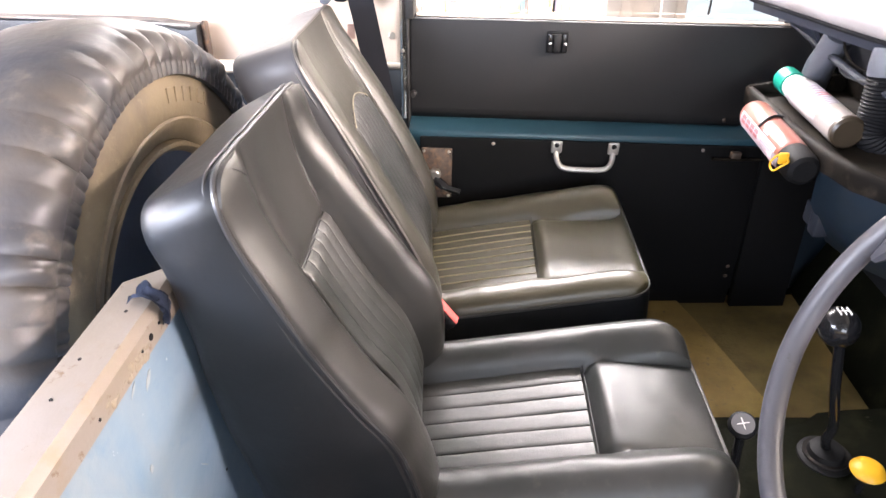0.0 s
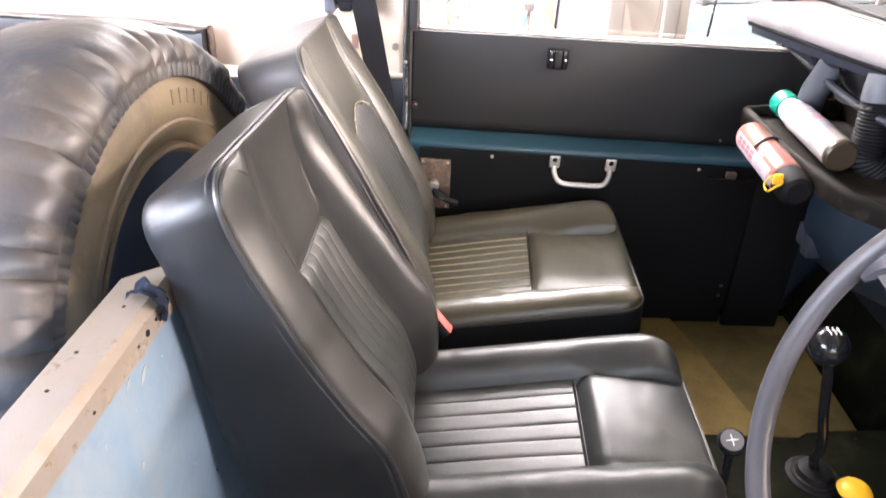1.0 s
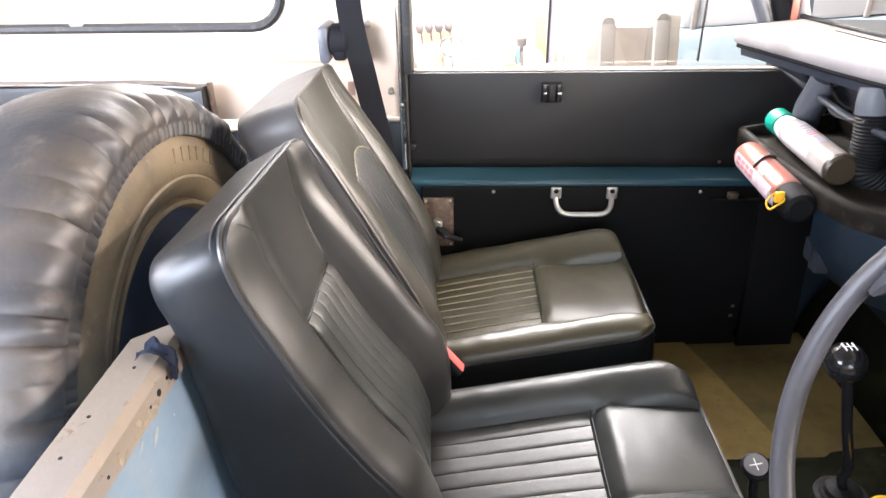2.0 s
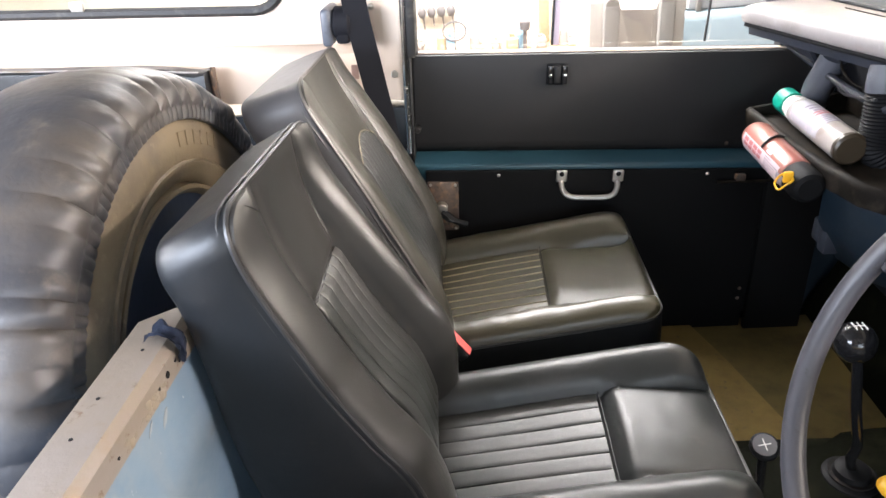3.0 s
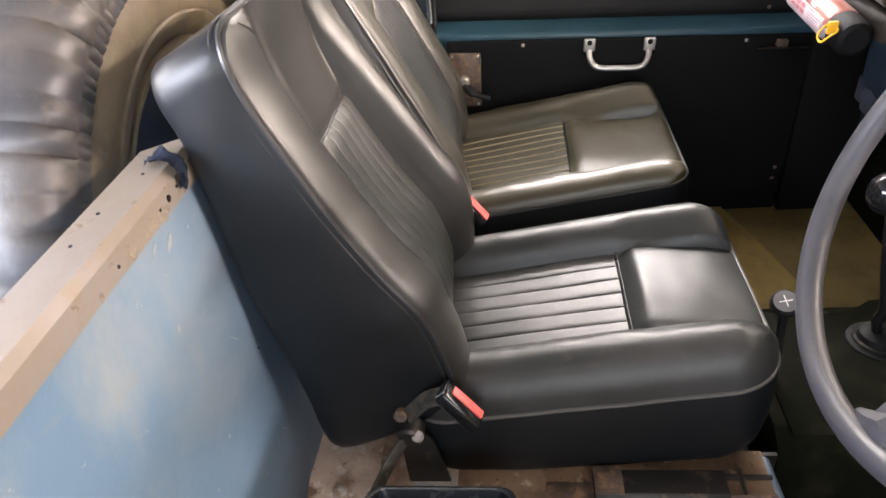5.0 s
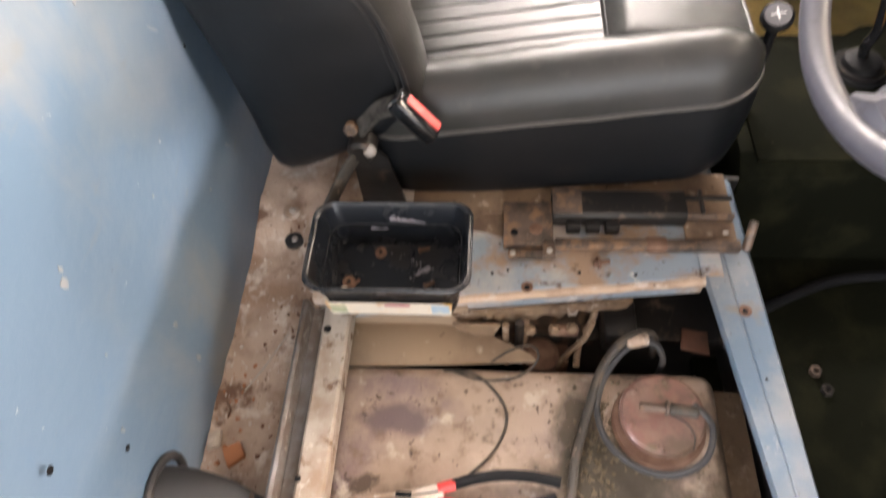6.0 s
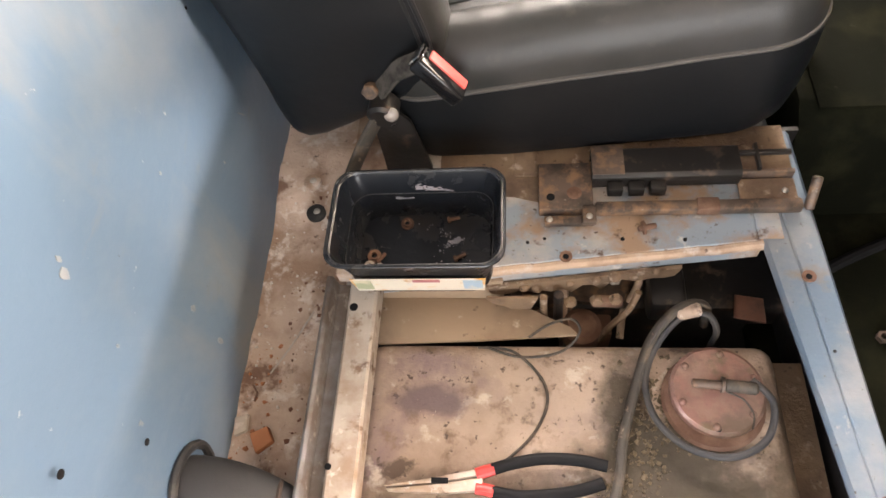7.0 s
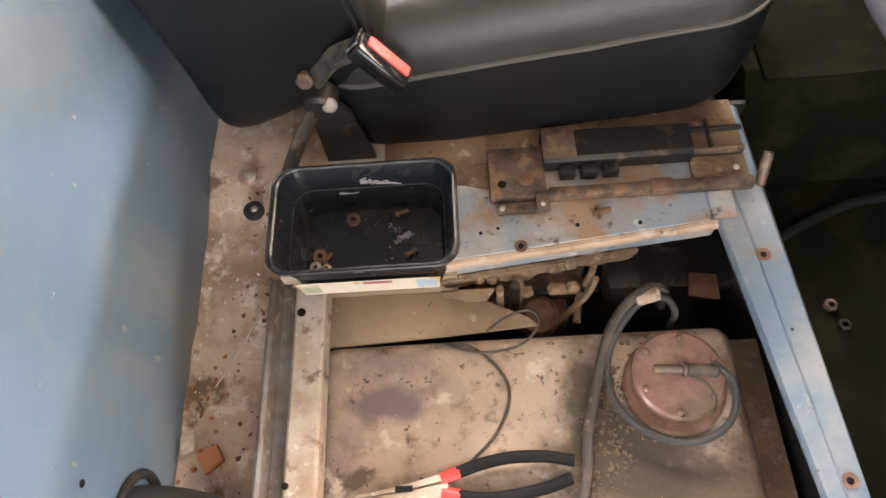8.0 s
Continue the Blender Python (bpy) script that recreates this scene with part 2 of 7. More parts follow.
M_PLASTIC = mat("black_tub_plastic", (0.013, 0.0155, 0.02), 0.26, spots=[(16, 0.56, 0.72, (0.024, 0.02, 0.018), 7, 0.4), (60, 0.66, 0.74, (0.16, 0.14, 0.13), 6, 0.6)], bump=[(120, 0.0003)])
M_RUBBER = mat("black_rubber", (0.016, 0.016, 0.017), 0.6, spots=[(40, 0.55, 0.75, (0.06, 0.055, 0.05), 5)], bump=[(150, 0.0003)])
M_PIPE = mat("dusty_filler_rubber", (0.03, 0.03, 0.032), 0.6, spots=[(12, 0.5, 0.72, (0.08, 0.068, 0.056), 6)], bump=[(80, 0.0005)])
M_HOSE = mat("dusty_black_hose", (0.05, 0.042, 0.034), 0.65, spots=[(35, 0.5, 0.7, (0.13, 0.096, 0.068), 6), (80, 0.62, 0.7, (0.28, 0.215, 0.16), 5)], bump=[(150, 0.0005)])
M_TRIM = mat("black_door_trim", (0.009, 0.0085, 0.009), 0.55, spots=[(5, 0.45, 0.75, (0.014, 0.012, 0.012), 4, 0.62)], bump=[(500, 0.0003), (10, 0.001)], spec=0.4)
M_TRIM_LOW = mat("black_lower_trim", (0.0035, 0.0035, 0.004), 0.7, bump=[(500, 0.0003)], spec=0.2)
M_ALU = mat("aluminium_handle", (0.62, 0.6, 0.58), 0.38, 0.7, spots=[(60, 0.55, 0.75, (0.45, 0.42, 0.38), 5)], bump=[(200, 0.0002)])
M_CHROME = mat("bright_steel", (0.7, 0.7, 0.7), 0.2, 1.0, spots=[(80, 0.6, 0.75, (0.4, 0.36, 0.3), 5, 0.5)])
M_SCREW = mat("dull_screw_steel", (0.5, 0.47, 0.43), 0.42, 0.8, bump=[(300, 0.0002)])
M_WHEEL = mat("grey_steering_wheel_rim", (0.046, 0.045, 0.053), 0.43, spots=[(14, 0.5, 0.8, (0.056, 0.053, 0.059), 5, 0.52), (50, 0.62, 0.75, (0.03, 0.026, 0.026), 5, 0.6)], bump=[(60, 0.0004)])
M_FLANGE = mat("dented_grey_flange", (0.2, 0.19, 0.19), 0.5, spots=[(14, 0.45, 0.6, (0.13, 0.1, 0.08), 8, 0.7), (50, 0.58, 0.7, (0.32, 0.28, 0.25), 6)], bump=[(60, 0.001)])
M_CAP_GREY = mat("grey_engraved_cap", (0.14, 0.135, 0.14), 0.35, 0.3, bump=[(150, 0.0003)])
M_BLACK = mat("gloss_black", (0.01, 0.01, 0.011), 0.12)
M_MATT = mat("matt_black", (0.006, 0.006, 0.007), 0.65, bump=[(200, 0.0002)], spec=0.18)
M_WHITE = mat("white_marking", (0.75, 0.73, 0.7), 0.5)
M_MAT_TAN = mat("tan_floor_mat", (0.33, 0.225, 0.065), 0.75, spots=[(6, 0.42, 0.66, (0.21, 0.14, 0.042), 8), (60, 0.6, 0.75, (0.14, 0.1, 0.06), 5)], bump=[(120, 0.0008)])
M_MAT_BROWN = mat("brown_floor_mat", (0.18, 0.13, 0.042), 0.75, spots=[(8, 0.45, 0.7, (0.09, 0.07, 0.026), 7), (50, 0.62, 0.75, (0.1, 0.075, 0.04), 6)], bump=[(120, 0.0008)])
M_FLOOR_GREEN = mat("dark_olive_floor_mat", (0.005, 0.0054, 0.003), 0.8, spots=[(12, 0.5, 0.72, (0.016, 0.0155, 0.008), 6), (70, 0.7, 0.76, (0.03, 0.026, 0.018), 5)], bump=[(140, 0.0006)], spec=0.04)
M_DASH = mat("grey_dash_vinyl", (0.25, 0.23, 0.225), 0.45, spots=[(8, 0.45, 0.7, (0.2, 0.178, 0.17), 5), (50, 0.6, 0.75, (0.3, 0.275, 0.265), 5)], bump=[(500, 0.0002)])
M_DASH_DARK = mat("dark_dash_vinyl", (0.01, 0.011, 0.014), 0.55, spots=[(14, 0.55, 0.75, (0.022, 0.02, 0.018), 5, 0.65)], bump=[(400, 0.0003)], spec=0.25)
M_FASCIA = mat("blue_grey_fascia_paint", (0.02, 0.023, 0.032), 0.5, spots=[(20, 0.55, 0.75, (0.035, 0.035, 0.04), 5, 0.6)], bump=[(200, 0.0003)], spec=0.3)
M_LIP = mat("worn_brown_shelf_vinyl", (0.009, 0.0075, 0.0062), 0.55, spots=[(25, 0.5, 0.7, (0.032, 0.025, 0.019), 6, 0.65), (80, 0.68, 0.76, (0.08, 0.066, 0.052), 5, 0.7)], bump=[(90, 0.0006)], spec=0.05)
M_TRAY = mat("dusty_brown_lining", (0.013, 0.01, 0.007), 0.8, spots=[(14, 0.5, 0.7, (0.03, 0.022, 0.014), 6)], bump=[(120, 0.0006)], spec=0.2)
M_LABEL_PINK = mat("pink_white_label", (0.62, 0.5, 0.53), 0.4, spots=[(50, 0.5, 0.7, (0.55, 0.4, 0.44), 4)])
M_BRACKET = mat("pale_blue_grey_bracket", (0.09, 0.1, 0.125), 0.4, spots=[(25, 0.5, 0.7, (0.06, 0.065, 0.08), 5)])
M_HOSE_GREY = mat("grey_demister_hose", (0.068, 0.073, 0.088), 0.5, bump=[(80, 0.0003)])
M_RED = mat("red_extinguisher_paint", (0.3, 0.1, 0.075), 0.3, spots=[(30, 0.6, 0.75, (0.38, 0.09, 0.06), 4)], coat=0.6)
M_LABEL = mat("pale_printed_label", (0.42, 0.4, 0.44), 0.45, spots=[(50, 0.55, 0.7, (0.6, 0.5, 0.5), 4)])
M_LABEL_RED = mat("faded_red_print", (0.42, 0.14, 0.15), 0.45)
M_LABEL_GREY = mat("grey_print", (0.25, 0.22, 0.26), 0.5)
M_GREEN = mat("green_cap_plastic", (0.0, 0.22, 0.15), 0.35)
M_BOTTLE = mat("milky_bottle_plastic", (0.33, 0.3, 0.28), 0.3, spots=[(14, 0.5, 0.75, (0.22, 0.17, 0.125), 4)])
M_BROWN_BASE = mat("brown_tinted_plastic", (0.04, 0.029, 0.018), 0.35)
M_YELLOW = mat("yellow_plastic", (0.8, 0.42, 0.02), 0.4)
M_BUCKLE_RED = mat("red_buckle_button", (0.72, 0.12, 0.11), 0.35, spots=[(60, 0.5, 0.75, (0.62, 0.16, 0.15), 4, 0.45)])
M_PLIER_RED = mat("red_plier_grip", (0.62, 0.05, 0.045), 0.4)
M_PAPER = mat("printed_paper_label", (0.74, 0.68, 0.58), 0.55, spots=[(16, 0.52, 0.6, (0.7, 0.4, 0.12), 4), (30, 0.58, 0.66, (0.55, 0.28, 0.08), 4), (10, 0.58, 0.7, (0.5, 0.6, 0.7), 3)])
M_PAPER_BLUE = mat("blue_print", (0.36, 0.5, 0.62), 0.55, spots=[(40, 0.5, 0.62, (0.66, 0.62, 0.52), 4)])
M_PAPER_GREEN = mat("green_print", (0.36, 0.4, 0.26), 0.55, spots=[(40, 0.5, 0.62, (0.6, 0.55, 0.4), 4)])
M_SCRAP = mat("dim_rust_scrap", (0.17, 0.075, 0.045), 0.85, spots=[(40, 0.5, 0.7, (0.09, 0.045, 0.03), 5)], bump=[(100, 0.001)])
M_TERRACOTTA = mat("terracotta_flake", (0.42, 0.17, 0.08), 0.8, bump=[(100, 0.001)])
M_FLAKE = mat("pale_paint_flake", (0.66, 0.6, 0.54), 0.7)
M_SEALANT = mat("dried_cream_sealant", (0.18, 0.15, 0.115), 0.55, spots=[(40, 0.5, 0.7, (0.2, 0.16, 0.115), 5)], bump=[(90, 0.001)])
M_SCRAPE = mat("bare_grey_scrape", (0.235, 0.255, 0.265), 0.5, spots=[(60, 0.45, 0.65, (0.17, 0.2, 0.23), 6)])
M_RAG = mat("blue_rag_cloth", (0.009, 0.016, 0.038), 0.85, bump=[(300, 0.0006)])
M_WEB = mat("dusty_webbing", (0.085, 0.078, 0.07), 0.85, spots=[(60, 0.45, 0.65, (0.03, 0.028, 0.026), 5)], bump=[(900, 0.0003)], spec=0.2)
M_BELT = mat("black_seat_belt_webbing", (0.007, 0.0075, 0.011), 0.75, bump=[(900, 0.0003)], spec=0.2)
M_CONCRETE = mat("concrete", (0.4, 0.38, 0.35), 0.8, spots=[(2, 0.45, 0.7, (0.3, 0.28, 0.26), 6)], bump=[(60, 0.001)])
M_WALL = mat("cream_garage_wall", (0.8, 0.74, 0.64), 0.7, spots=[(1.5, 0.45, 0.7, (0.72, 0.65, 0.55), 5)], bump=[(30, 0.002)])
M_CARD = mat("grey_crate", (0.4, 0.355, 0.325), 0.6, spots=[(8, 0.5, 0.7, (0.45, 0.4, 0.36), 4)])
M_CARD_DARK = mat("dark_grey_strap", (0.3, 0.275, 0.26), 0.6)
M_DIVIDER = mat("mauve_divider_paint", (0.4, 0.34, 0.4), 0.5)
M_FOGGED = mat("pale_grey_vehicle_glass", (0.4, 0.4, 0.42), 0.25)
M_WOOD = mat("pale_shelf_wood", (0.5, 0.36, 0.22), 0.6, spots=[(20, 0.45, 0.7, (0.4, 0.27, 0.15), 5, None, (1, 8, 8))])
# blue paint greyed, with the window pane's haze put into the colour
M_VAN_BLUE = mat("hazed_blue_vehicle_paint", (0.26, 0.32, 0.36), 0.35)
M_CLUTTER_RED = mat("faded_red_clutter", (0.42, 0.27, 0.22), 0.5)
M_CLUTTER_DARK = mat("dark_clutter", (0.15, 0.135, 0.135), 0.6)
M_CLUTTER_BLUE = mat("blue_clutter", (0.26, 0.42, 0.56), 0.5)


def glass_material():
    m = bpy.data.materials.new("window_glass")
    m.use_nodes = True
    b = m.node_tree.nodes["Principled BSDF"]
    b.inputs["Base Color"].default_value = (0.96, 0.98, 0.98, 1)
    b.inputs["Roughness"].default_value = 0.02
    b.inputs["Transmission Weight"].default_value = 1.0
    b.inputs["IOR"].default_value = 1.45
    return m


M_GLASS = glass_material()

# ---- builders ----
BASE = {}


def thing(name, label, category, base=(0, 0, 0), tilt=None, group="", kind=""):
    """An empty at the thing's base; its parts are modelled in the vehicle's own axes."""
    ob = new(name)
    ob.empty_display_size = 0.05
    at = Matrix.Translation(base)
    ob.matrix_world = (tilt if tilt is not None else Matrix()) @ at
    BASE[ob.name] = at.inverted()
    return tagged(ob, label, category, group, kind)


def finish(me, material, angle=35):
    me.materials.clear()
    me.materials.append(material)
    for p in me.polygons:
        p.use_smooth = True
    me.set_sharp_from_angle(angle=radians(angle))


def part(name, bm, material, parent=None, label="", angle=35):
    me = bpy.data.meshes.new(name)
    bmesh.ops.recalc_face_normals(bm, faces=bm.faces[:])
    bm.to_mesh(me)
    bm.free()
    finish(me, material, angle)
    ob = new(name, me)
    if parent is not None:
        ob.parent = parent
        if parent.name in BASE:
            ob.matrix_parent_inverse = BASE[parent.name]
    return tagged(ob, label)


def single(name, bm, material, label, category, group="", kind="", tilt=None, angle=35):
    """A thing of one mesh."""
    ob = part(name, bm, material, None, "", angle)
    if tilt is not None:
        ob.matrix_world = tilt
    return tagged(ob, label, category, group, kind)


def box(x0, x1, y0, y1, z0, z1, bev=0.002, seg=2, m=None):
    bm = bmesh.new()
    bmesh.ops.create_cube(bm, size=1.0)
    for v in bm.verts:
        v.co = Vector((x0 + (v.co.x + 0.5) * (x1 - x0), y0 + (v.co.y + 0.5) * (y1 - y0), z0 + (v.co.z + 0.5) * (z1 - z0)))
    if bev > 0:
        bmesh.ops.bevel(bm, geom=bm.edges[:], offset=bev, segments=seg, profile=0.5, affect="EDGES")
    if m is not None:
        bm.transform(m)
    return bm


def merge(*bms):
    out = bmesh.new()
    for b in bms:
        me = bpy.data.meshes.new("tmp")
        b.to_mesh(me)
        b.free()
        out.from_mesh(me)
        bpy.data.meshes.remove(me)
    return out


def prism(points, axis, a0, a1, bev=0.0, seg=2):
    """A closed outline of 2D points, carried along one axis; the points give the other two axes in order."""
    bm = bmesh.new()

    def at(p, a):
        if axis == "x":
            return (a, p[0], p[1])
        if axis == "y":
            return (p[0], a, p[1])
        return (p[0], p[1], a)
    lo = [bm.verts.new(at(p, a0)) for p in points]
    hi = [bm.verts.new(at(p, a1)) for p in points]
    bm.faces.new(lo)
    bm.faces.new(hi[::-1])
    n = len(points)
    for i in range(n):
        bm.faces.new((lo[i], hi[i], hi[(i + 1) % n], lo[(i + 1) % n]))
    if bev > 0:
        bmesh.ops.bevel(bm, geom=bm.edges[:], offset=bev, segments=seg, profile=0.5, affect="EDGES")
    return bm


def loft(rings, closed=True, cap=True):
    bm = bmesh.new()
    vs = [[bm.verts.new(p) for p in r] for r in rings]
    n = len(rings[0])
    for a, b in zip(vs[:-1], vs[1:]):
        for i in range(n if closed else n - 1):
            j = (i + 1) % n
            bm.faces.new((a[i], a[j], b[j], b[i]))
    if cap and closed:
        bm.faces.new(vs[0][::-1])
        bm.faces.new(vs[-1])
    return bm


def lathe(profile, m, n=32, arc=None):
    """profile: (radius, height) along the local z axis, placed by m."""
    bm = bmesh.new()
    rows = []
    for r, hgt in profile:
        if r < 1e-6:
            rows.append([bm.verts.new(m @ Vector((0, 0, hgt)))])
        else:
            rows.append([bm.verts.new(m @ Vector((r * math.cos(2 * math.pi * k / n), r * math.sin(2 * math.pi * k / n), hgt))) for k in range(n)])
    for a, b in zip(rows[:-1], rows[1:]):
        for k in range(n):
            j = (k + 1) % n
            if len(a) == 1 and len(b) == 1:
                continue
            if len(a) == 1:
                bm.faces.new((a[0], b[j], b[k]))
            elif len(b) == 1:
                bm.faces.new((a[k], a[j], b[0]))
            else:
                bm.faces.new((a[k], a[j], b[j], b[k]))
    return bm


def along(a, b):
    """Local z from a towards b."""
    a, b = Vector(a), Vector(b)
    return Matrix.Translation(a) @ (b - a).to_track_quat("Z", "Y").to_matrix().to_4x4()


def rod(a, b, r, n=14, bev=0.0):
    h = (Vector(b) - Vector(a)).length
    e = min(bev, r * 0.9)
    prof = [(0, 0), (r - e, 0), (r, e), (r, h - e), (r - e, h), (0, h)] if e > 0 else [(0, 0), (r, 0), (r, h), (0, h)]
    return lathe(prof, along(a, b), n)


def spline(points, per=8, closed=False):
    """A smooth curve through the points."""
    P = [Vector(p) for p in points]
    n = len(P)
    out = []
    for i in range(n if closed else n - 1):
        if closed:
            p0, p1, p2, p3 = P[i - 1], P[i], P[(i + 1) % n], P[(i + 2) % n]
        else:
            p0, p1, p2, p3 = P[max(i - 1, 0)], P[i], P[i + 1], P[min(i + 2, n - 1)]
        for k in range(per):
            t = k / per
            out.append(0.5 * ((2 * p1) + (p2 - p0) * t + (2 * p0 - 5 * p1 + 4 * p2 - p3) * t * t + (3 * p1 - p0 - 3 * p2 + p3) * t ** 3))
    if not closed:
        out.append(P[-1])
    return out


def tube(path, r, n=10, closed=False, flat=1.0, ridges=0.0):
    """A round tube along the path; flat squeezes it; ridges make it corrugated."""
    P = [Vector(p) for p in path]
    k = len(P)
    tan = [((P[(i + 1) % k] if closed or i + 1 < k else P[i]) - (P[i - 1] if closed or i > 0 else P[i])).normalized() for i in range(k)]
    up = tan[0].orthogonal().normalized()
    rings = []
    for i in range(k):
        up = (up - tan[i] * up.dot(tan[i])).normalized()
        side = tan[i].cross(up)
        rr = (r[i] if isinstance(r, (list, tuple)) else r) * (1 + (ridges if i % 2 else 0))
        rings.append([P[i] + up * (rr * math.cos(2 * math.pi * a / n)) + side * (rr * flat * math.sin(2 * math.pi * a / n)) for a in range(n)])
    if closed:
        rings.append(rings[0])
        bm = loft(rings, True, False)
        bmesh.ops.remove_doubles(bm, verts=bm.verts[:], dist=1e-5)
        return bm
    return loft(rings)


def ribbon(path, side, width, thick):
    """A flat strap along the path, its width along side."""
    P = [Vector(p) for p in path]
    rings = []
    for i, p in enumerate(P):
        t = (P[min(i + 1, len(P) - 1)] - P[max(i - 1, 0)]).normalized()
        s = Vector(side)
        s = (s - t * s.dot(t)).normalized() * (width / 2)
        u = t.cross(s).normalized() * (thick / 2)
        rings.append([p - s - u, p + s - u, p + s + u, p - s + u])
    return loft(rings)


def dome(p, r, hgt, axis=(0, 0, 1), n=12):
    """A low round head standing on p."""
    a = Vector(p)
    return lathe([(0, hgt), (r * 0.5, hgt * 0.92), (r * 0.85, hgt * 0.6), (r, hgt * 0.15), (r, 0), (0, 0)], along(a, a + Vector(axis)), n)


def hexhead(p, r, hgt, axis=(0, 0, 1), turn=0.0):
    a = Vector(p)
    return lathe([(0, hgt), (r * 0.8, hgt), (r, hgt * 0.75), (r, 0), (0, 0)], along(a, a + Vector(axis)) @ Matrix.Rotation(turn, 4, "Z"), 6)


def washer_bm(p, r, hole, thick, axis=(0, 0, 1)):
    a = Vector(p)
    return lathe([(hole, 0), (r, 0), (r, thick), (hole, thick), (hole, 0)], along(a, a + Vector(axis)), 20)


def wall_with_opening(axis_y, thick, x0, x1, z0, z1, ox0, ox1, oz0, oz1, rad):
    """A sheet wall standing along x with a rounded opening through it."""
    bm = bmesh.new()

    def rr(seg=6):
        pts = []
        for cx, cz, a0 in ((ox1 - rad, oz1 - rad, 0), (ox0 + rad, oz1 - rad, 90), (ox0 + rad, oz0 + rad, 180), (ox1 - rad, oz0 + rad, 270)):
            for k in range(seg + 1):
                a = radians(a0 + 90 * k / seg)
                pts.append((cx + rad * math.cos(a), cz + rad * math.sin(a)))
        return pts
    inner = rr()
    n = len(inner)
    outer = []
    cx, cz = (ox0 + ox1) / 2, (oz0 + oz1) / 2
    q = n // 4
    for k, (x, z) in enumerate(inner):
        corner = k // q
        f = (k % q) / (q - 1)
        cxx, czz = ((x1, z1), (x0, z1), (x0, z0), (x1, z0))[corner]
        if f < 0.34:
            outer.append((cxx, z) if corner in (0, 2) else (x, czz))
        elif f > 0.66:
            outer.append((x, czz) if corner in (0, 2) else (cxx, z))
        else:
            outer.append((cxx, czz))
    rows = []
    for pts, y in ((outer, axis_y), (inner, axis_y), (inner, axis_y + thick), (outer, axis_y + thick)):
        rows.append([bm.verts.new((x, y, z)) for x, z in pts])
    rows.append(rows[0])
    for a, b in zip(rows[:-1], rows[1:]):
        for k in range(n):
            j = (k + 1) % n
            try:
                bm.faces.new((a[k], a[j], b[j], b[k]))
            except ValueError:
                pass
    bmesh.ops.remove_doubles(bm, verts=bm.verts[:], dist=1e-5)
    return bm, [(x, axis_y, z) for x, z in inner]


def smooth01(t):
    t = max(0.0, min(1.0, t))
    return t * t * (3 - 2 * t)


# the far side of the body stands a little nose-down against the seat box
FAR = Matrix.Translation((0.35, 1.08, 0.3)) @ pose(0, 0, 0, 0, 3.3, 0) @ Matrix.Translation((-0.35, -1.08, -0.3))

# ---- the garage around ----
GROUND = -0.72
single("ground", box(-9, 9, -7, 9, GROUND - 0.2, GROUND, 0), M_CONCRETE, "grey stained concrete garage floor", "floor", kind="structure")
single("wall_far", box(-5, 5, 4.3, 4.5, GROUND, 2.3, 0), M_WALL, "cream painted garage wall beyond the vehicle", "wall", kind="structure")
single("wall_front", box(5, 5.2, -5, 4.5, GROUND, 2.3, 0), M_WALL, "cream painted garage wall", "wall", kind="structure")
single("wall_behind", merge(box(-5, -3.4, -4.7, -4.5, GROUND, 2.3, 0), box(1.6, 5, -4.7, -4.5, GROUND, 2.3, 0), box(-3.4, 1.6, -4.7, -4.5, 1.9, 2.3, 0)), M_WALL, "unseen cream garage wall added with a wide door opening", "wall", kind="structure")
single("wall_rear", box(-5.2, -5, -4.7, 4.5, GROUND, 2.3, 0), M_WALL, "cream painted garage wall", "wall", kind="structure")
single("ceiling", box(-5.2, 5.2, -4.7, 4.5, 2.3, 2.45, 0), M_WALL, "pale garage ceiling", "ceiling", kind="structure")


# fixtures out of view, added to go with the assumed tube lights
def tube_lamp(x, y, half):
    lamp = thing("added_ceiling_lamp", "white tube lamp, unseen, added under the garage ceiling", "lamp", (x, y, 2.3), group="garage lamps")
    part("housing", box(x - half, x + half, y - 0.06, y + 0.06, 2.2, 2.3, 0.01), M_WHITE, lamp)
    part("tube", rod((x - half + 0.03, y, 2.17), (x + half - 0.03, y, 2.17), 0.016), M_LABEL, lamp)


tube_lamp(0.3, 3.0, 1.2)
tube_lamp(0.8, -1.12, 0.55)
tube_lamp(4.2, -1.0, 0.6)

# shelf and clutter that show through the far window
shelf = thing("wall_shelf", "pale wooden wall shelf crowded with tools", "shelf", (0.1, 4.1, -0.1))
part("board", box(-1.2, 1.0, 3.95, 4.3, -0.12, -0.08, 0.004), M_WOOD, shelf)
part("bracket", prism([(3.98, -0.12), (4.3, -0.12), (4.3, -0.4)], "x", -0.9, -0.87), M_SCREW, shelf)
part("bracket", prism([(3.98, -0.12), (4.3, -0.12), (4.3, -0.4)], "x", 0.6, 0.63), M_SCREW, shelf)
rng = random.Random(5)
clutter = [M_CARD_DARK, M_CLUTTER_RED, M_BOTTLE, M_CARD, M_WOOD, M_CLUTTER_BLUE, M_WALL]
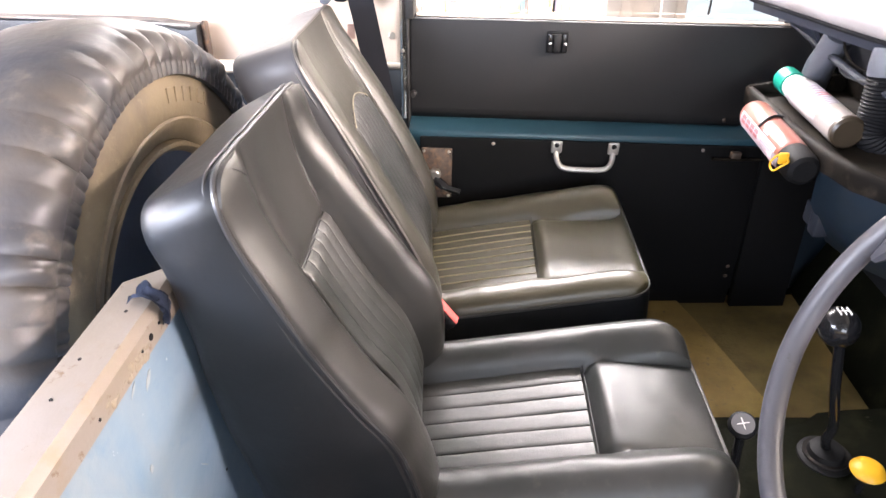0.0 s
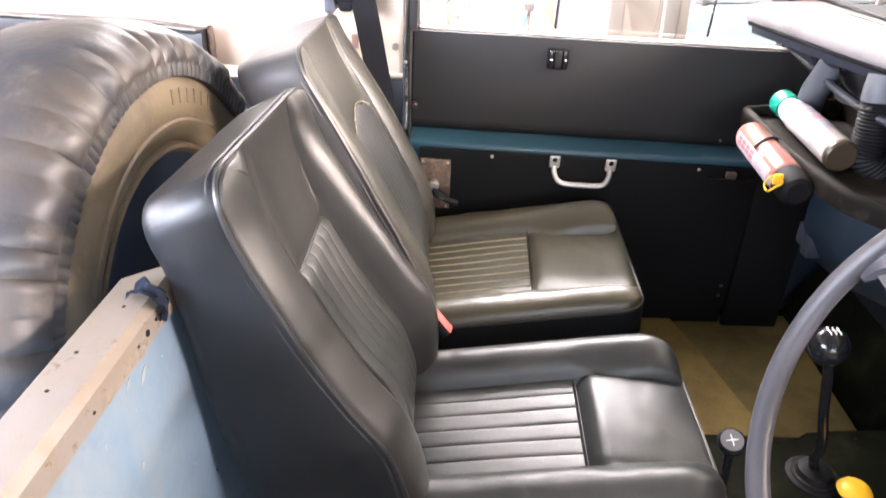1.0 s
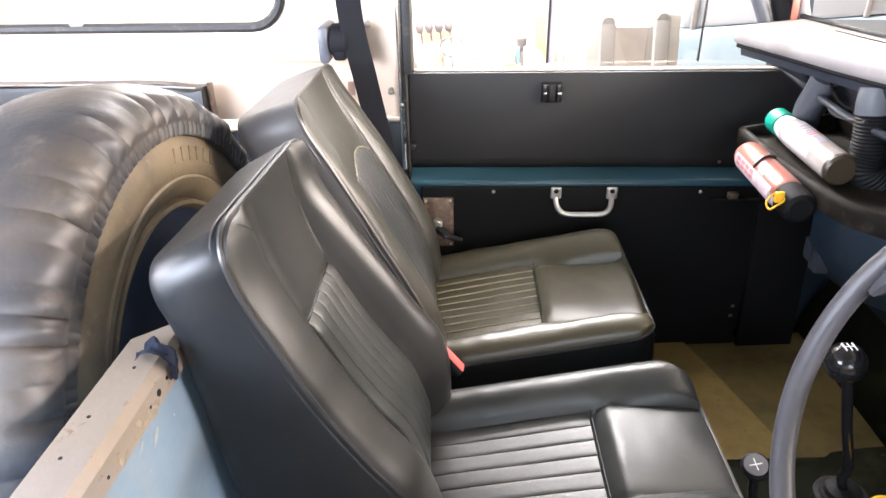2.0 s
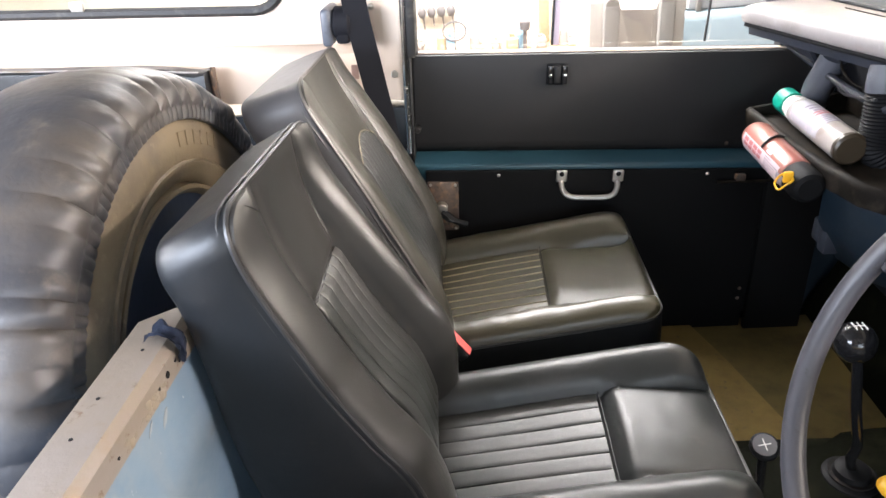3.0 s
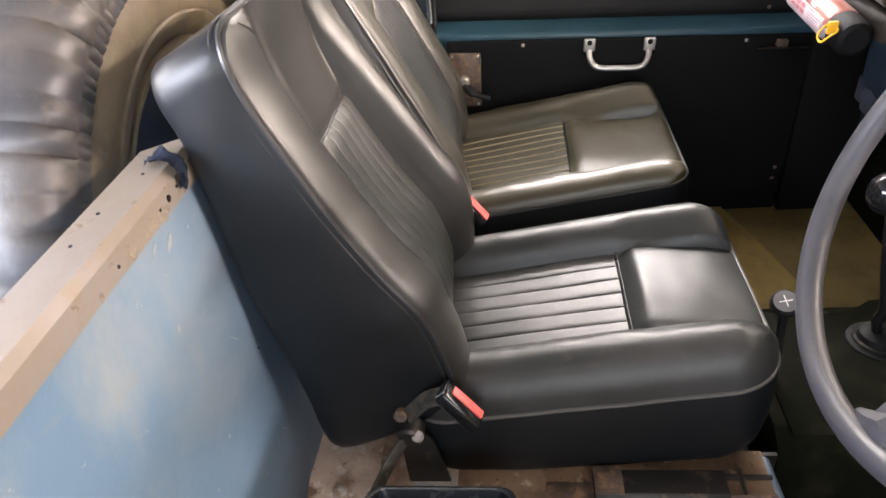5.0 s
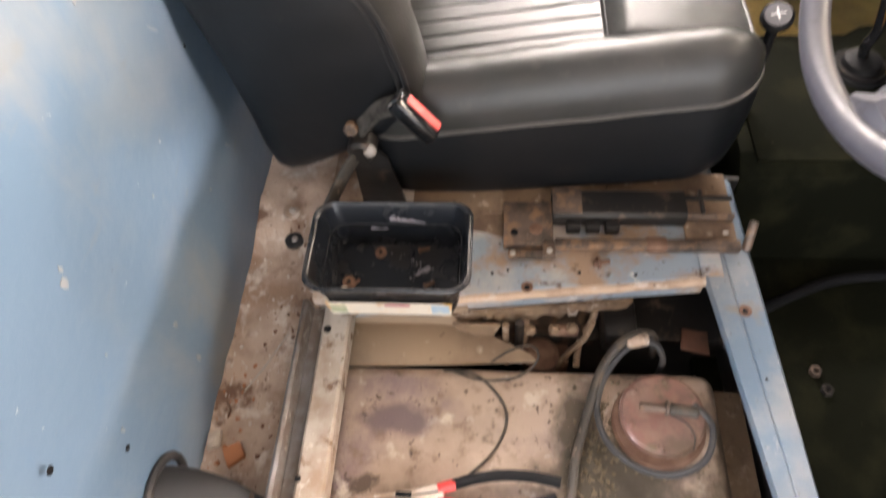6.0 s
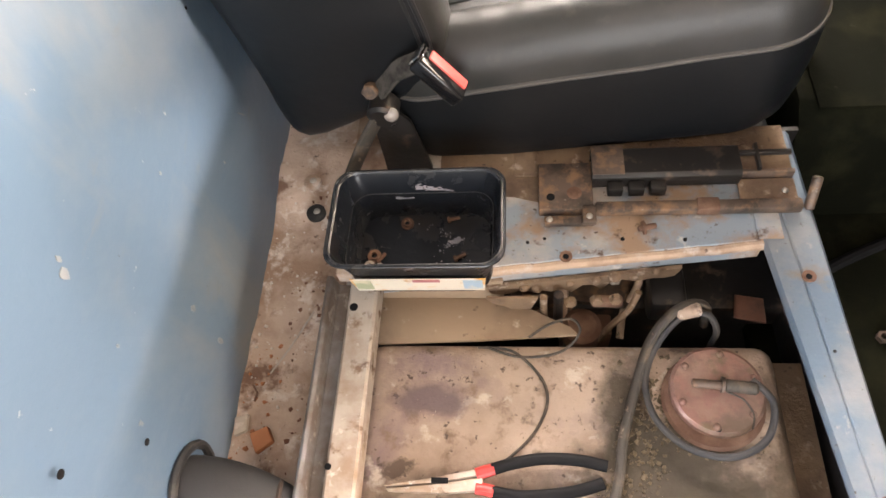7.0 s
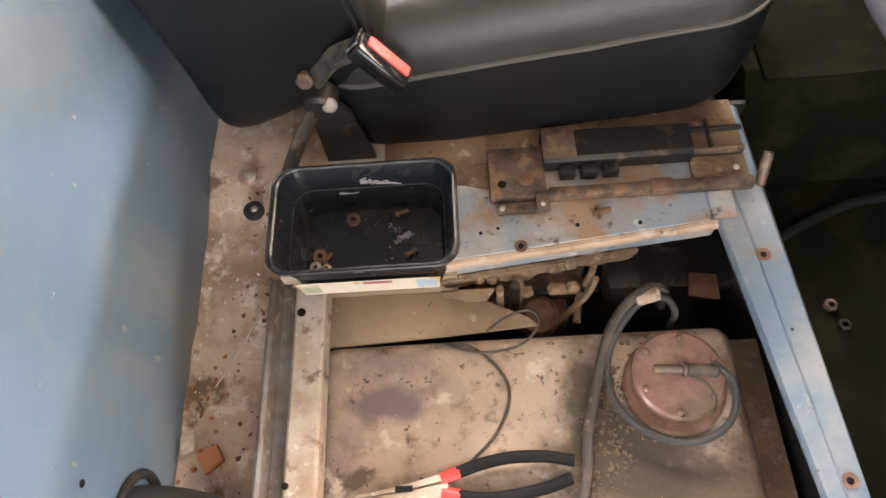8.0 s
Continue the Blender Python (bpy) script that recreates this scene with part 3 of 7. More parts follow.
for k in range(32):
    x = -1.1 + 0.066 * k + rng.uniform(-0.02, 0.02)
    h = rng.uniform(0.05, 0.15)
    r = rng.uniform(0.024, 0.042)
    m_k = clutter[k % 7]
    if k % 3 == 0:
        single("tin", lathe([(0, 0), (r, 0), (r, h), (r * 0.9, h + 0.006), (r * 0.88, h), (0, h)], Matrix.Translation((x, 4.08, -0.079)), 18), m_k, "small round tin standing on the wooden wall shelf", "tin", "shelf clutter")
    elif k % 3 == 1:
        single("toolbox", merge(box(x - r, x + r, 4.02, 4.18, -0.079, -0.079 + h * 0.7, 0.008), box(x - r * 0.5, x + r * 0.5, 4.09, 4.11, -0.079 + h * 0.7, -0.07 + h * 0.8, 0.004)), m_k, "small lidded box standing on the wooden wall shelf", "box", "shelf clutter")
    else:
        single("bottle", lathe([(0, 0), (r * 0.8, 0), (r * 0.8, h * 0.7), (r * 0.3, h * 0.9), (r * 0.3, h * 1.1), (0, h * 1.1)], Matrix.Translation((x, 4.08, -0.079)), 16), m_k, "small bottle standing on the wooden wall shelf", "bottle", "shelf clutter")
for k in range(4):
    x = -0.05 + 0.066 * k
    single("hanging_tool", merge(lathe([(0, -0.04), (0.018, -0.034), (0.031, -0.008), (0.029, 0.014), (0.016, 0.032), (0, 0.036)], Matrix.Translation((x, 4.25, 0.165)), 14), rod((x + 0.006, 4.26, 0.15), (x + 0.012, 4.26, 0.05 + 0.02 * (k % 2)), 0.005)), M_CLUTTER_DARK, "dark round-headed tool hanging on the garage wall", "tool", "hanging tools")
single("hoop", merge(tube([(0.17 + 0.075 * math.cos(a), 4.0 + 0.02, 0.07 + 0.06 * math.sin(a)) for a in [2 * math.pi * i / 32 for i in range(32)]], 0.006, 8, True), rod((0.095, 4.02, 0.07), (0.245, 4.02, 0.07), 0.003), rod((0.17, 4.02, -0.08), (0.17, 4.02, 0.13), 0.004)), M_CLUTTER_DARK, "thin dark crossed hoop standing on the wall shelf", "hoop")
single("board", box(0.74, 0.8, 4.2, 4.28, -0.079, 0.5, 0.004), M_WOOD, "narrow pale wooden board leaning on the garage wall", "board")
single("cup", merge(lathe([(0, 0), (0.03, 0), (0.036, 0.05), (0, 0.05)], Matrix.Translation((0.625, 4.0, 0.05)), 18), rod((0.625, 4.0, -0.079), (0.625, 4.0, 0.051), 0.012, 12)), M_CLUTTER_DARK, "dark cup on a stalk standing on the wall shelf", "cup")
for k in range(3):
    single("ring", tube([(-0.1 + 0.05 * k + 0.042 * math.cos(a), 3.99 + 0.012 * k, -0.03 + 0.045 * math.sin(a)) for a in [2 * math.pi * i / 24 for i in range(24)]], 0.005, 7, True), M_CARD, "thin grey metal ring standing on the wall shelf", "ring", "metal rings")
crate = thing("crate", "large grey crate with two darker upright posts", "crate", (1.1, 3.2, GROUND))
part("body", prism([(0.868, GROUND), (0.868, 0.355), (1.008, 0.36), (1.012, 0.305), (1.19, 0.295), (1.195, 0.365), (1.325, 0.355), (1.325, GROUND)], "y", 2.952, 3.4, 0.008), M_CARD, crate)
for x in (0.93, 1.192):
    part("post", merge(box(x, x + 0.077, 2.915, 2.951, GROUND, 0.34, 0.01, 3), rod((x + 0.0385, 2.917, 0.34), (x + 0.0385, 2.949, 0.34), 0.038, 20, 0.008)), M_CARD_DARK, crate, "darker rounded upright")
van = thing("parked_van", "pale blue vehicle with pale windows standing beyond the crate", "vehicle", (2.2, 3.5, GROUND))
part("body", box(1.42, 3.6, 3.5, 4.2, GROUND + 0.2, 0.17, 0.05, 3), M_VAN_BLUE, van)
part("upper", prism([(1.5, 0.17), (1.58, 0.75), (3.4, 0.75), (3.55, 0.17)], "y", 3.54, 4.16, 0.03), M_FOGGED, van, "pale glazed upper half")
for x in (1.55, 1.95, 2.5):
    part("window_post", prism([(x, 0.17), (x + 0.03, 0.17), (x + 0.06, 0.74), (x + 0.03, 0.74)], "y", 3.525, 3.545, 0.003), M_CARD_DARK, van)
for x in (1.95, 3.2):
    part("wheel", lathe([(0, 0), (0.3, 0), (0.32, 0.04), (0.32, 0.16), (0.3, 0.2), (0, 0.2)], along((x, 3.49, GROUND + 0.32), (x, 3.7, GROUND + 0.32)), 24), M_RUBBER, van)

# ---- the vehicle's shell ----
FLOOR = -0.18
floor_ob = thing("floor", "dark olive rubber mat on the cab floor", "floor", (0.9, 0.3, FLOOR), kind="structure")
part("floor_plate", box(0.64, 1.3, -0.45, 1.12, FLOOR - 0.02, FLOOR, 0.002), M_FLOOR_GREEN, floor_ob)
part("floor_mat_brown", prism([(0.7, 0.52), (1.25, 0.52), (1.25, 1.08), (0.7, 1.08)], "z", FLOOR + 0.001, FLOOR + 0.006, 0.001), M_MAT_BROWN, floor_ob, "brown dusty floor mat")
part("floor_mat_tan", prism([(0.695, 0.44), (0.99, 0.5), (0.972, 0.6), (0.94, 0.71), (0.892, 0.9), (0.838, 1.075), (0.695, 1.075)], "z", FLOOR + 0.007, FLOOR + 0.014, 0.001), M_MAT_TAN, floor_ob, "tan floor mat with a straight cut edge")
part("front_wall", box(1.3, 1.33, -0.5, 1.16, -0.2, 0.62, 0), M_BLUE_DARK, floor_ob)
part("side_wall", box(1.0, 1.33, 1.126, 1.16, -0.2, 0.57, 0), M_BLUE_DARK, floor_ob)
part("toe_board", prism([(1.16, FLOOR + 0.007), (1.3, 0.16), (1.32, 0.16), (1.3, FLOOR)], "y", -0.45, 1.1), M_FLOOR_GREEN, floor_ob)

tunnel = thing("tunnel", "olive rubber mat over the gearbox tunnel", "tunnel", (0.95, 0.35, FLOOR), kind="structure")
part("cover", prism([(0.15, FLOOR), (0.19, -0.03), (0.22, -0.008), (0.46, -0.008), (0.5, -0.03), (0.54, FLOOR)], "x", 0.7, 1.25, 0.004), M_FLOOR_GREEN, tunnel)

shell = thing("rear_tub", "blue painted body panel behind the seats", "body panel", (0, 0.3, -0.1), kind="structure")
bmp = bmesh.new()
NY, NZ = 60, 30
grid = [[bmp.verts.new((0.004 * noise.noise(Vector((0, j * 0.17, k * 0.2))) + 0.003 * math.sin(k * 0.35), -0.47 + 1.55 * j / NY, -0.085 + 0.59 * k / NZ)) for k in range(NZ + 1)] for j in range(NY + 1)]
for j in range(NY):
    for k in range(NZ):
        bmp.faces.new((grid[j][k], grid[j + 1][k], grid[j + 1][k + 1], grid[j][k + 1]))
ret = bmesh.ops.extrude_face_region(bmp, geom=bmp.faces[:])
for v in ret["geom"]:
    if isinstance(v, bmesh.types.BMVert):
        v.co.x -= 0.012
part("panel", bmp, M_PANEL, shell)
rngc = random.Random(8)
for y, z, r in ((-0.178, 0.274, 0.006), (-0.172, 0.285, 0.003), (-0.12, 0.084, 0.004), (-0.129, 0.017, 0.005), (-0.03, 0.2, 0.002), (0.06, 0.1, 0.002), (-0.2, 0.18, 0.002), (0.02, 0.4, 0.004), (-0.25, 0.12, 0.003)):
    pts = [(y + r * rngc.uniform(0.5, 1.2) * math.cos(a), z + 1.3 * r * rngc.uniform(0.5, 1.2) * math.sin(a)) for a in [2 * math.pi * k / 9 for k in range(9)]]
    xs = 0.004 * noise.noise(Vector((0, (y + 0.47) / 1.55 * NY * 0.17, (z + 0.085) / 0.59 * NZ * 0.2))) + 0.003 * math.sin((z + 0.085) / 0.59 * NZ * 0.35)
    part("paint_chip", prism(pts, "x", xs + 0.0004, xs + 0.0011), M_SCRAPE, shell)
for y, z, r in ((-0.313, 0.213, 0.004), (-0.265, 0.113, 0.0035), (0.137, 0.256, 0.002)):
    part("drilled_hole", lathe([(0, 0.0006), (r, 0.0006), (r, 0), (0, 0)], along((0.0075, y, z), (0.1, y, z)), 12), M_MATT, shell)
for y, z, w_s, h_s, tilt in ((0.07, 0.47, 0.012, 0.0034, 0.75), (0.045, 0.48, 0.009, 0.002, 0.7), (0.14, 0.093, 0.011, 0.0011, -1.0), (0.104, 0.305, 0.012, 0.001, -0.9)):
    pts = [(y + w_s * c * math.cos(tilt) - h_s * d * math.sin(tilt), z + w_s * c * math.sin(tilt) + h_s * d * math.cos(tilt)) for c, d in ((-1, 0), (-0.6, 0.7), (0.1, 1), (0.7, 0.6), (1, -0.1), (0.5, -0.7), (-0.2, -0.9))]
    xs = 0.004 * noise.noise(Vector((0, (y + 0.47) / 1.55 * NY * 0.17, (z + 0.085) / 0.59 * NZ * 0.2))) + 0.003 * math.sin((z + 0.085) / 0.59 * NZ * 0.35)
    part("scrape", prism(pts, "x", xs - 0.001, xs + 0.0007), M_SCRAPE, shell, "pale scrape in the paint")
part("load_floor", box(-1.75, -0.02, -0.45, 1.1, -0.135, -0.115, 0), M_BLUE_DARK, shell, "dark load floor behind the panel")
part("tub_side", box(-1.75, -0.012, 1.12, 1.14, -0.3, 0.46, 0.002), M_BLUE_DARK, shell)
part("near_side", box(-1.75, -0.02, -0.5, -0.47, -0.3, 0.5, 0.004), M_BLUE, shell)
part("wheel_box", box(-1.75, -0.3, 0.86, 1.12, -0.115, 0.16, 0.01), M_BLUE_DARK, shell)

rail = thing("cap_rail", "stained galvanised cap rail along the top of the blue panel", "rail", (-0.04, 0.2, 0.5))
rb = prism([(-0.047, 0.533), (-0.002, 0.533), (0.006, 0.525), (0.006, 0.5), (0.003, 0.5), (0.003, 0.524), (-0.004, 0.529), (-0.047, 0.529)], "y", -0.47, 0.185)
for v in rb.verts:
    if v.co.y > 0.18 and v.co.x < -0.02:
        v.co.y -= 0.035
part("angle", rb, M_RAIL, rail)
for y, x in ((-0.02, -0.028), (0.03, -0.03), (0.1, -0.02)):
    part("rivet_hole", lathe([(0, 0.0006), (0.0018, 0.0006), (0.0018, 0), (0, 0)], Matrix.Translation((x, y, 0.5332)), 10), M_MATT, rail)
for y, z, r in ((0.085, 0.513, 0.0038), (0.065, 0.512, 0.0018), (0.105, 0.515, 0.002), (-0.02, 0.51, 0.0018)):
    part("hole", lathe([(0, 0.0006), (r, 0.0006), (r, 0), (0, 0)], along((0.006, y, z), (0.1, y, z)), 12), M_MATT, rail)
rngl = random.Random(14)
for k in range(26):
    u_k = rngl.random()
    y, z, r = 0.075 - 0.07 * u_k + 0.004 * rngl.gauss(0, 1), 0.508 + 0.003 * rngl.gauss(0, 1), rngl.uniform(0.003, 0.0065)
    lump = dome((0.0052, y, z), r, r * 0.22, (1, 0, 0.2), 10)
    for v in lump.verts:
        v.co.y += 0.004 * noise.noise(v.co * 120)
        v.co.z += 0.003 * noise.noise(v.co * 110 + Vector((3, 1, 2)))
    part("sealant", lump, M_SEALANT, rail, "dried smear of sealant")
rag = bmesh.new()
rag_v = []
for i in range(27):
    u_r = i / 26
    row = []
    for j in range(13):
        v_r = j / 12
        y = 0.106 + 0.034 * v_r + 0.006 * noise.noise(Vector((u_r * 4, v_r * 3, 5))) - 0.02 * u_r * v_r
        fold = 0.0035 * math.sin(9 * v_r + 4 * u_r) + 0.005 * noise.noise(Vector((u_r * 6, v_r * 5, 2)))
        if u_r < 0.55:
            row.append(rag.verts.new((-0.022 + 0.055 * u_r, y, 0.537 + 0.006 * math.sin(u_r * 5.7) + fold)))
        else:
            k_r = (u_r - 0.55) / 0.45
            row.append(rag.verts.new((0.0085 + 0.004 * math.sin(k_r * 3.1) + fold * 0.7 + 0.002 * k_r, y, 0.5375 - 0.036 * k_r * (0.75 + 0.5 * noise.noise(Vector((v_r * 4, 1, 1)))))))
    rag_v.append(row)
for i in range(26):
    for j in range(12):
        rag.faces.new((rag_v[i][j], rag_v[i + 1][j], rag_v[i + 1][j + 1], rag_v[i][j + 1]))
bmesh.ops.solidify(rag, geom=rag.faces[:], thickness=0.002)
single("rag", rag, M_RAG, "crumpled dark blue rag draped over the end of the cap rail", "rag", angle=60)

# hardtop side, far
wall, rim = wall_with_opening(1.165, 0.012, -1.75, 0.02, 0.455, 1.3, -1.5, -0.13, 0.662, 1.1, 0.075)
hard = thing("hardtop_side", "cream painted hardtop side with a rubber-sealed window", "hardtop", (-0.8, 1.17, 0.46), FAR, kind="structure")
part("panel", wall, M_CREAM, hard)
part("lower_flange", prism([(1.12, 0.455), (1.165, 0.455), (1.165, 0.585), (1.15, 0.582), (1.125, 0.57)], "x", -1.75, 0.09, 0.003), M_CREAM, hard)
win = thing("window_1", "hardtop side window in a black rubber seal", "window", (-0.8, 1.165, 0.66), FAR, kind="structure")
part("seal", tube([(x, 1.163, z) for x, y, z in rim], 0.012, 8, True), M_RUBBER, win)
pane = part("pane", box(-1.5, -0.13, 1.169, 1.173, 0.662, 1.1, 0), M_GLASS, win)
pane.visible_shadow = False
part("catch", box(-0.63, -0.6, 1.15, 1.162, 0.668, 0.69, 0.003), M_SCREW, win)

post = thing("door_post", "cream hardtop post beside the door, with screws", "post", (0.12, 1.12, 0.46), FAR, kind="structure")
part("post_panel", prism([(0.02, 1.165), (0.02, 1.15), (0.095, 1.12), (0.128, 1.1), (0.136, 1.1), (0.136, 1.165)], "z", 0.466, 1.3, 0.002), M_CREAM, post)
part("channel", prism([(0.138, 1.16), (0.138, 1.085), (0.145, 1.08), (0.151, 1.085), (0.151, 1.16)], "z", 0.34, 1.3, 0.001), M_CHROME, post, "bright steel channel")
part("seal", box(0.1515, 0.17, 1.08, 1.16, 0.568, 1.3, 0.004), M_RUBBER, post)
part("lower_seal", box(0.1515, 0.1575, 1.085, 1.16, 0.25, 0.568, 0.002), M_RUBBER, post)
part("bolt", hexhead((0.117, 1.104, 0.527), 0.009, 0.006, (0.3, -1, 0), 0.3), M_SCREW, post, "worn bolt head")
part("bolt", dome((0.07, 1.128, 0.672), 0.008, 0.004, (0.3, -1, 0)), M_SCREW, post)
part("knob", rod((0.168, 1.085, 0.403), (0.168, 1.066, 0.403), 0.0075, 14, 0.002), M_BLACK_STEEL, post, "small dark knob")
part("channel_screw", dome((0.145, 1.079, 0.5), 0.004, 0.003, (0, -1, 0)), M_SCREW, post)
part("lower_post", box(0.03, 0.15, 1.1, 1.16, -0.18, 0.45, 0.003), M_BLUE_DARK, post)

# roof and the rest of the shell, out of view
roof = thing("roof", "cream hardtop roof over the cab and load bed", "roof", (-0.3, 0.33, 1.3), kind="structure")
part("roof_panel", prism([(-0.52, 1.29), (-0.4, 1.36), (1.05, 1.36), (1.19, 1.29), (1.19, 1.27), (1.05, 1.34), (-0.4, 1.34), (-0.52, 1.27)], "x", -1.75, 1.15), M_CREAM, roof)
# unseen lining, added to keep the cream roof from reflecting in the seats
part("lining", prism([(-0.49, 1.268), (-0.4, 1.335), (1.05, 1.335), (1.15, 1.268), (1.145, 1.262), (1.045, 1.328), (-0.395, 1.328), (-0.484, 1.262)], "x", -1.7, 1.12), M_UNSEEN_LINING, roof, "unseen grey lining added to cut the roof's reflections")
nwall, nrim = wall_with_opening(-0.5, 0.012, -1.75, -0.05, 0.5, 1.3, -1.5, -0.25, 0.62, 1.18, 0.075)
part("near_side_panel", nwall, M_CREAM, roof)
part("door_pillar", tube([(0.985, 1.12, 0.58), (0.97, 1.12, 0.63), (0.935, 1.12, 0.706), (0.8, 1.12, 1.0), (0.7, 1.12, 1.25)], 0.015, 12), M_HOSE_GREY, roof, "blue-grey window pillar")
part("screen_pillar", tube([(1.03, 1.125, 0.58), (1.012, 1.125, 0.63), (0.985, 1.125, 0.706), (0.86, 1.125, 1.0), (0.76, 1.125, 1.25)], 0.022, 12), M_MATT, roof)
part("screen_post", tube([(1.05, 1.1, 0.62), (1.035, 1.1, 0.66), (1.024, 1.1, 0.706), (0.93, 1.1, 1.0), (0.84, 1.1, 1.25)], 0.012, 12), M_DASH, roof, "pale screen post")
part("red_tag", box(1.005, 1.02, 1.085, 1.09, 0.64, 0.69, 0.002), M_RED, roof, "small red tag")
part("screen_pillar", rod((1.15, -0.46, 0.5), (1.08, -0.46, 1.3), 0.02), M_BLUE_DARK, roof)

# ---- far door ----
door = thing("door_1", "vehicle door with black trim panels and a teal ledge", "door", (0.6, 1.1, -0.15), FAR, kind="structure")
part("upper_trim", prism([(1.108, 0.566), (1.125, 0.566), (1.125, 0.32), (1.108, 0.345), (1.106, 0.36)], "x", 0.158, 1.12, 0.004), M_TRIM, door, "black vinyl upper trim panel")
part("ledge", prism([(1.056, 0.315), (1.06, 0.322), (1.108, 0.334), (1.125, 0.334), (1.125, 0.28), (1.056, 0.28)], "x", 0.158, 1.12, 0.003), M_TEAL, door, "teal painted steel ledge")
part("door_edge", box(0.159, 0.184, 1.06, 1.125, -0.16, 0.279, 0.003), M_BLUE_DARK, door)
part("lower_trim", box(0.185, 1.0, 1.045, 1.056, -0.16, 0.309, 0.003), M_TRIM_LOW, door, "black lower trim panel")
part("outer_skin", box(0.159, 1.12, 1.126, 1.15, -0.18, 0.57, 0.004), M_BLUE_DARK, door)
part("sill_lip", box(0.172, 1.12, 1.118, 1.132, 0.567, 0.571, 0.001), M_CREAM, door)
for x in (0.358, 0.846):
    part("trim_screw", dome((x, 1.0455, 0.298), 0.0045, 0.003, (0, -1, 0)), M_SCREW, door)
for x, z in ((0.99, 0.24), (0.98, -0.02), (0.98, -0.05), (0.9, 0.35)):
    part("trim_screw", dome((x, 1.0445 if z < 0.3 else 1.105, z), 0.005, 0.003, (0, -1, 0)), M_RUNNER, door)
part("check_rod", rod((0.865, 1.03, 0.283), (0.985, 1.03, 0.285), 0.004), M_LIP, door)
part("check_block", box(0.905, 0.928, 1.022, 1.038, 0.288, 0.303, 0.003), M_RUNNER, door)

gh = thing("grab_handle", "cast aluminium grab handle screwed to the door trim", "handle", (0.57, 1.04, 0.3), FAR)
part("bar", tube(spline([(0.506, 1.04, 0.285), (0.508, 1.03, 0.27), (0.517, 1.02, 0.258), (0.535, 1.018, 0.252), (0.572, 1.018, 0.251), (0.61, 1.018, 0.252), (0.627, 1.02, 0.258), (0.636, 1.03, 0.27), (0.638, 1.04, 0.285)], 6), 0.0065, 10), M_ALU, gh)
for x in (0.506, 0.638):
    part("foot", box(x - 0.013, x + 0.013, 1.036, 1.044, 0.282, 0.312, 0.004, 3), M_ALU, gh)
    part("screw", dome((x, 1.036, 0.303), 0.006, 0.003, (0, -1, 0)), M_MATT, gh)

lk = thing("door_lock", "steel door lock plate with a black lever", "lock", (0.225, 1.04, 0.22), FAR)
part("plate", box(0.188, 0.262, 1.036, 1.0445, 0.155, 0.285, 0.003), M_RUNNER, lk)
part("boss", rod((0.222, 1.037, 0.222), (0.222, 1.015, 0.222), 0.014, 18, 0.003), M_SCREW, lk)
part("lever", tube(spline([(0.222, 1.018, 0.215), (0.25, 1.005, 0.2), (0.285, 0.995, 0.193)], 6), [0.011] * 6 + [0.008] * 7, 10, flat=0.6), M_BLACK, lk)
for x, z in ((0.195, 0.278), (0.255, 0.278), (0.195, 0.162), (0.255, 0.162)):
    part("screw", dome((x, 1.036, z), 0.004, 0.002, (0, -1, 0)), M_SCREW, lk)

ct = thing("window_catch", "black sliding window catch with two bright screws", "catch", (0.488, 1.105, 0.52), FAR)
part("base", box(0.465, 0.514, 1.1, 1.107, 0.497, 0.545, 0.003), M_MATT, ct)
part("slot", box(0.482, 0.497, 1.092, 1.101, 0.503, 0.541, 0.002), M_TRIM, ct)
part("grip", box(0.467, 0.480, 1.09, 1.1, 0.501, 0.543, 0.003), M_BLACK, ct)
part("grip", box(0.499, 0.512, 1.09, 1.1, 0.501, 0.543, 0.003), M_BLACK, ct)
for x in (0.4735, 0.5055):
    part("screw", dome((x, 1.09, 0.521), 0.004, 0.002, (0, -1, 0)), M_CHROME, ct)

dw = thing("window_2", "sliding door window with a mauve upright divider", "window", (0.6, 1.13, 0.58), FAR, kind="structure")
part("divider", box(0.4785, 0.4915, 1.118, 1.134, 0.583, 1.24, 0.002), M_DIVIDER, dw, "mauve painted divider")
part("divider_seal", box(0.474, 0.478, 1.117, 1.134, 0.583, 1.24, 0.001), M_RUBBER, dw)
part("pane_edge", box(0.816, 0.82, 1.128, 1.136, 0.583, 1.24, 0.001), M_RUBBER, dw)
part("frame_post", prism([(1.02, 0.575), (1.05, 0.575), (0.98, 1.25), (0.95, 1.25)], "y", 1.105, 1.14, 0.003), M_BLUE_DARK, dw)
part("frame_top", box(0.178, 1.0, 1.11, 1.14, 1.24, 1.27, 0.003), M_BLUE_DARK, dw)
for x0, x1, y in ((0.178, 0.493, 1.124), (0.494, 0.826, 1.13), (0.7, 1.03, 1.135)):
    pn = part("pane", box(x0, x1, y, y + 0.003, 0.583, 1.24, 0), M_GLASS, dw)
    pn.visible_shadow = False

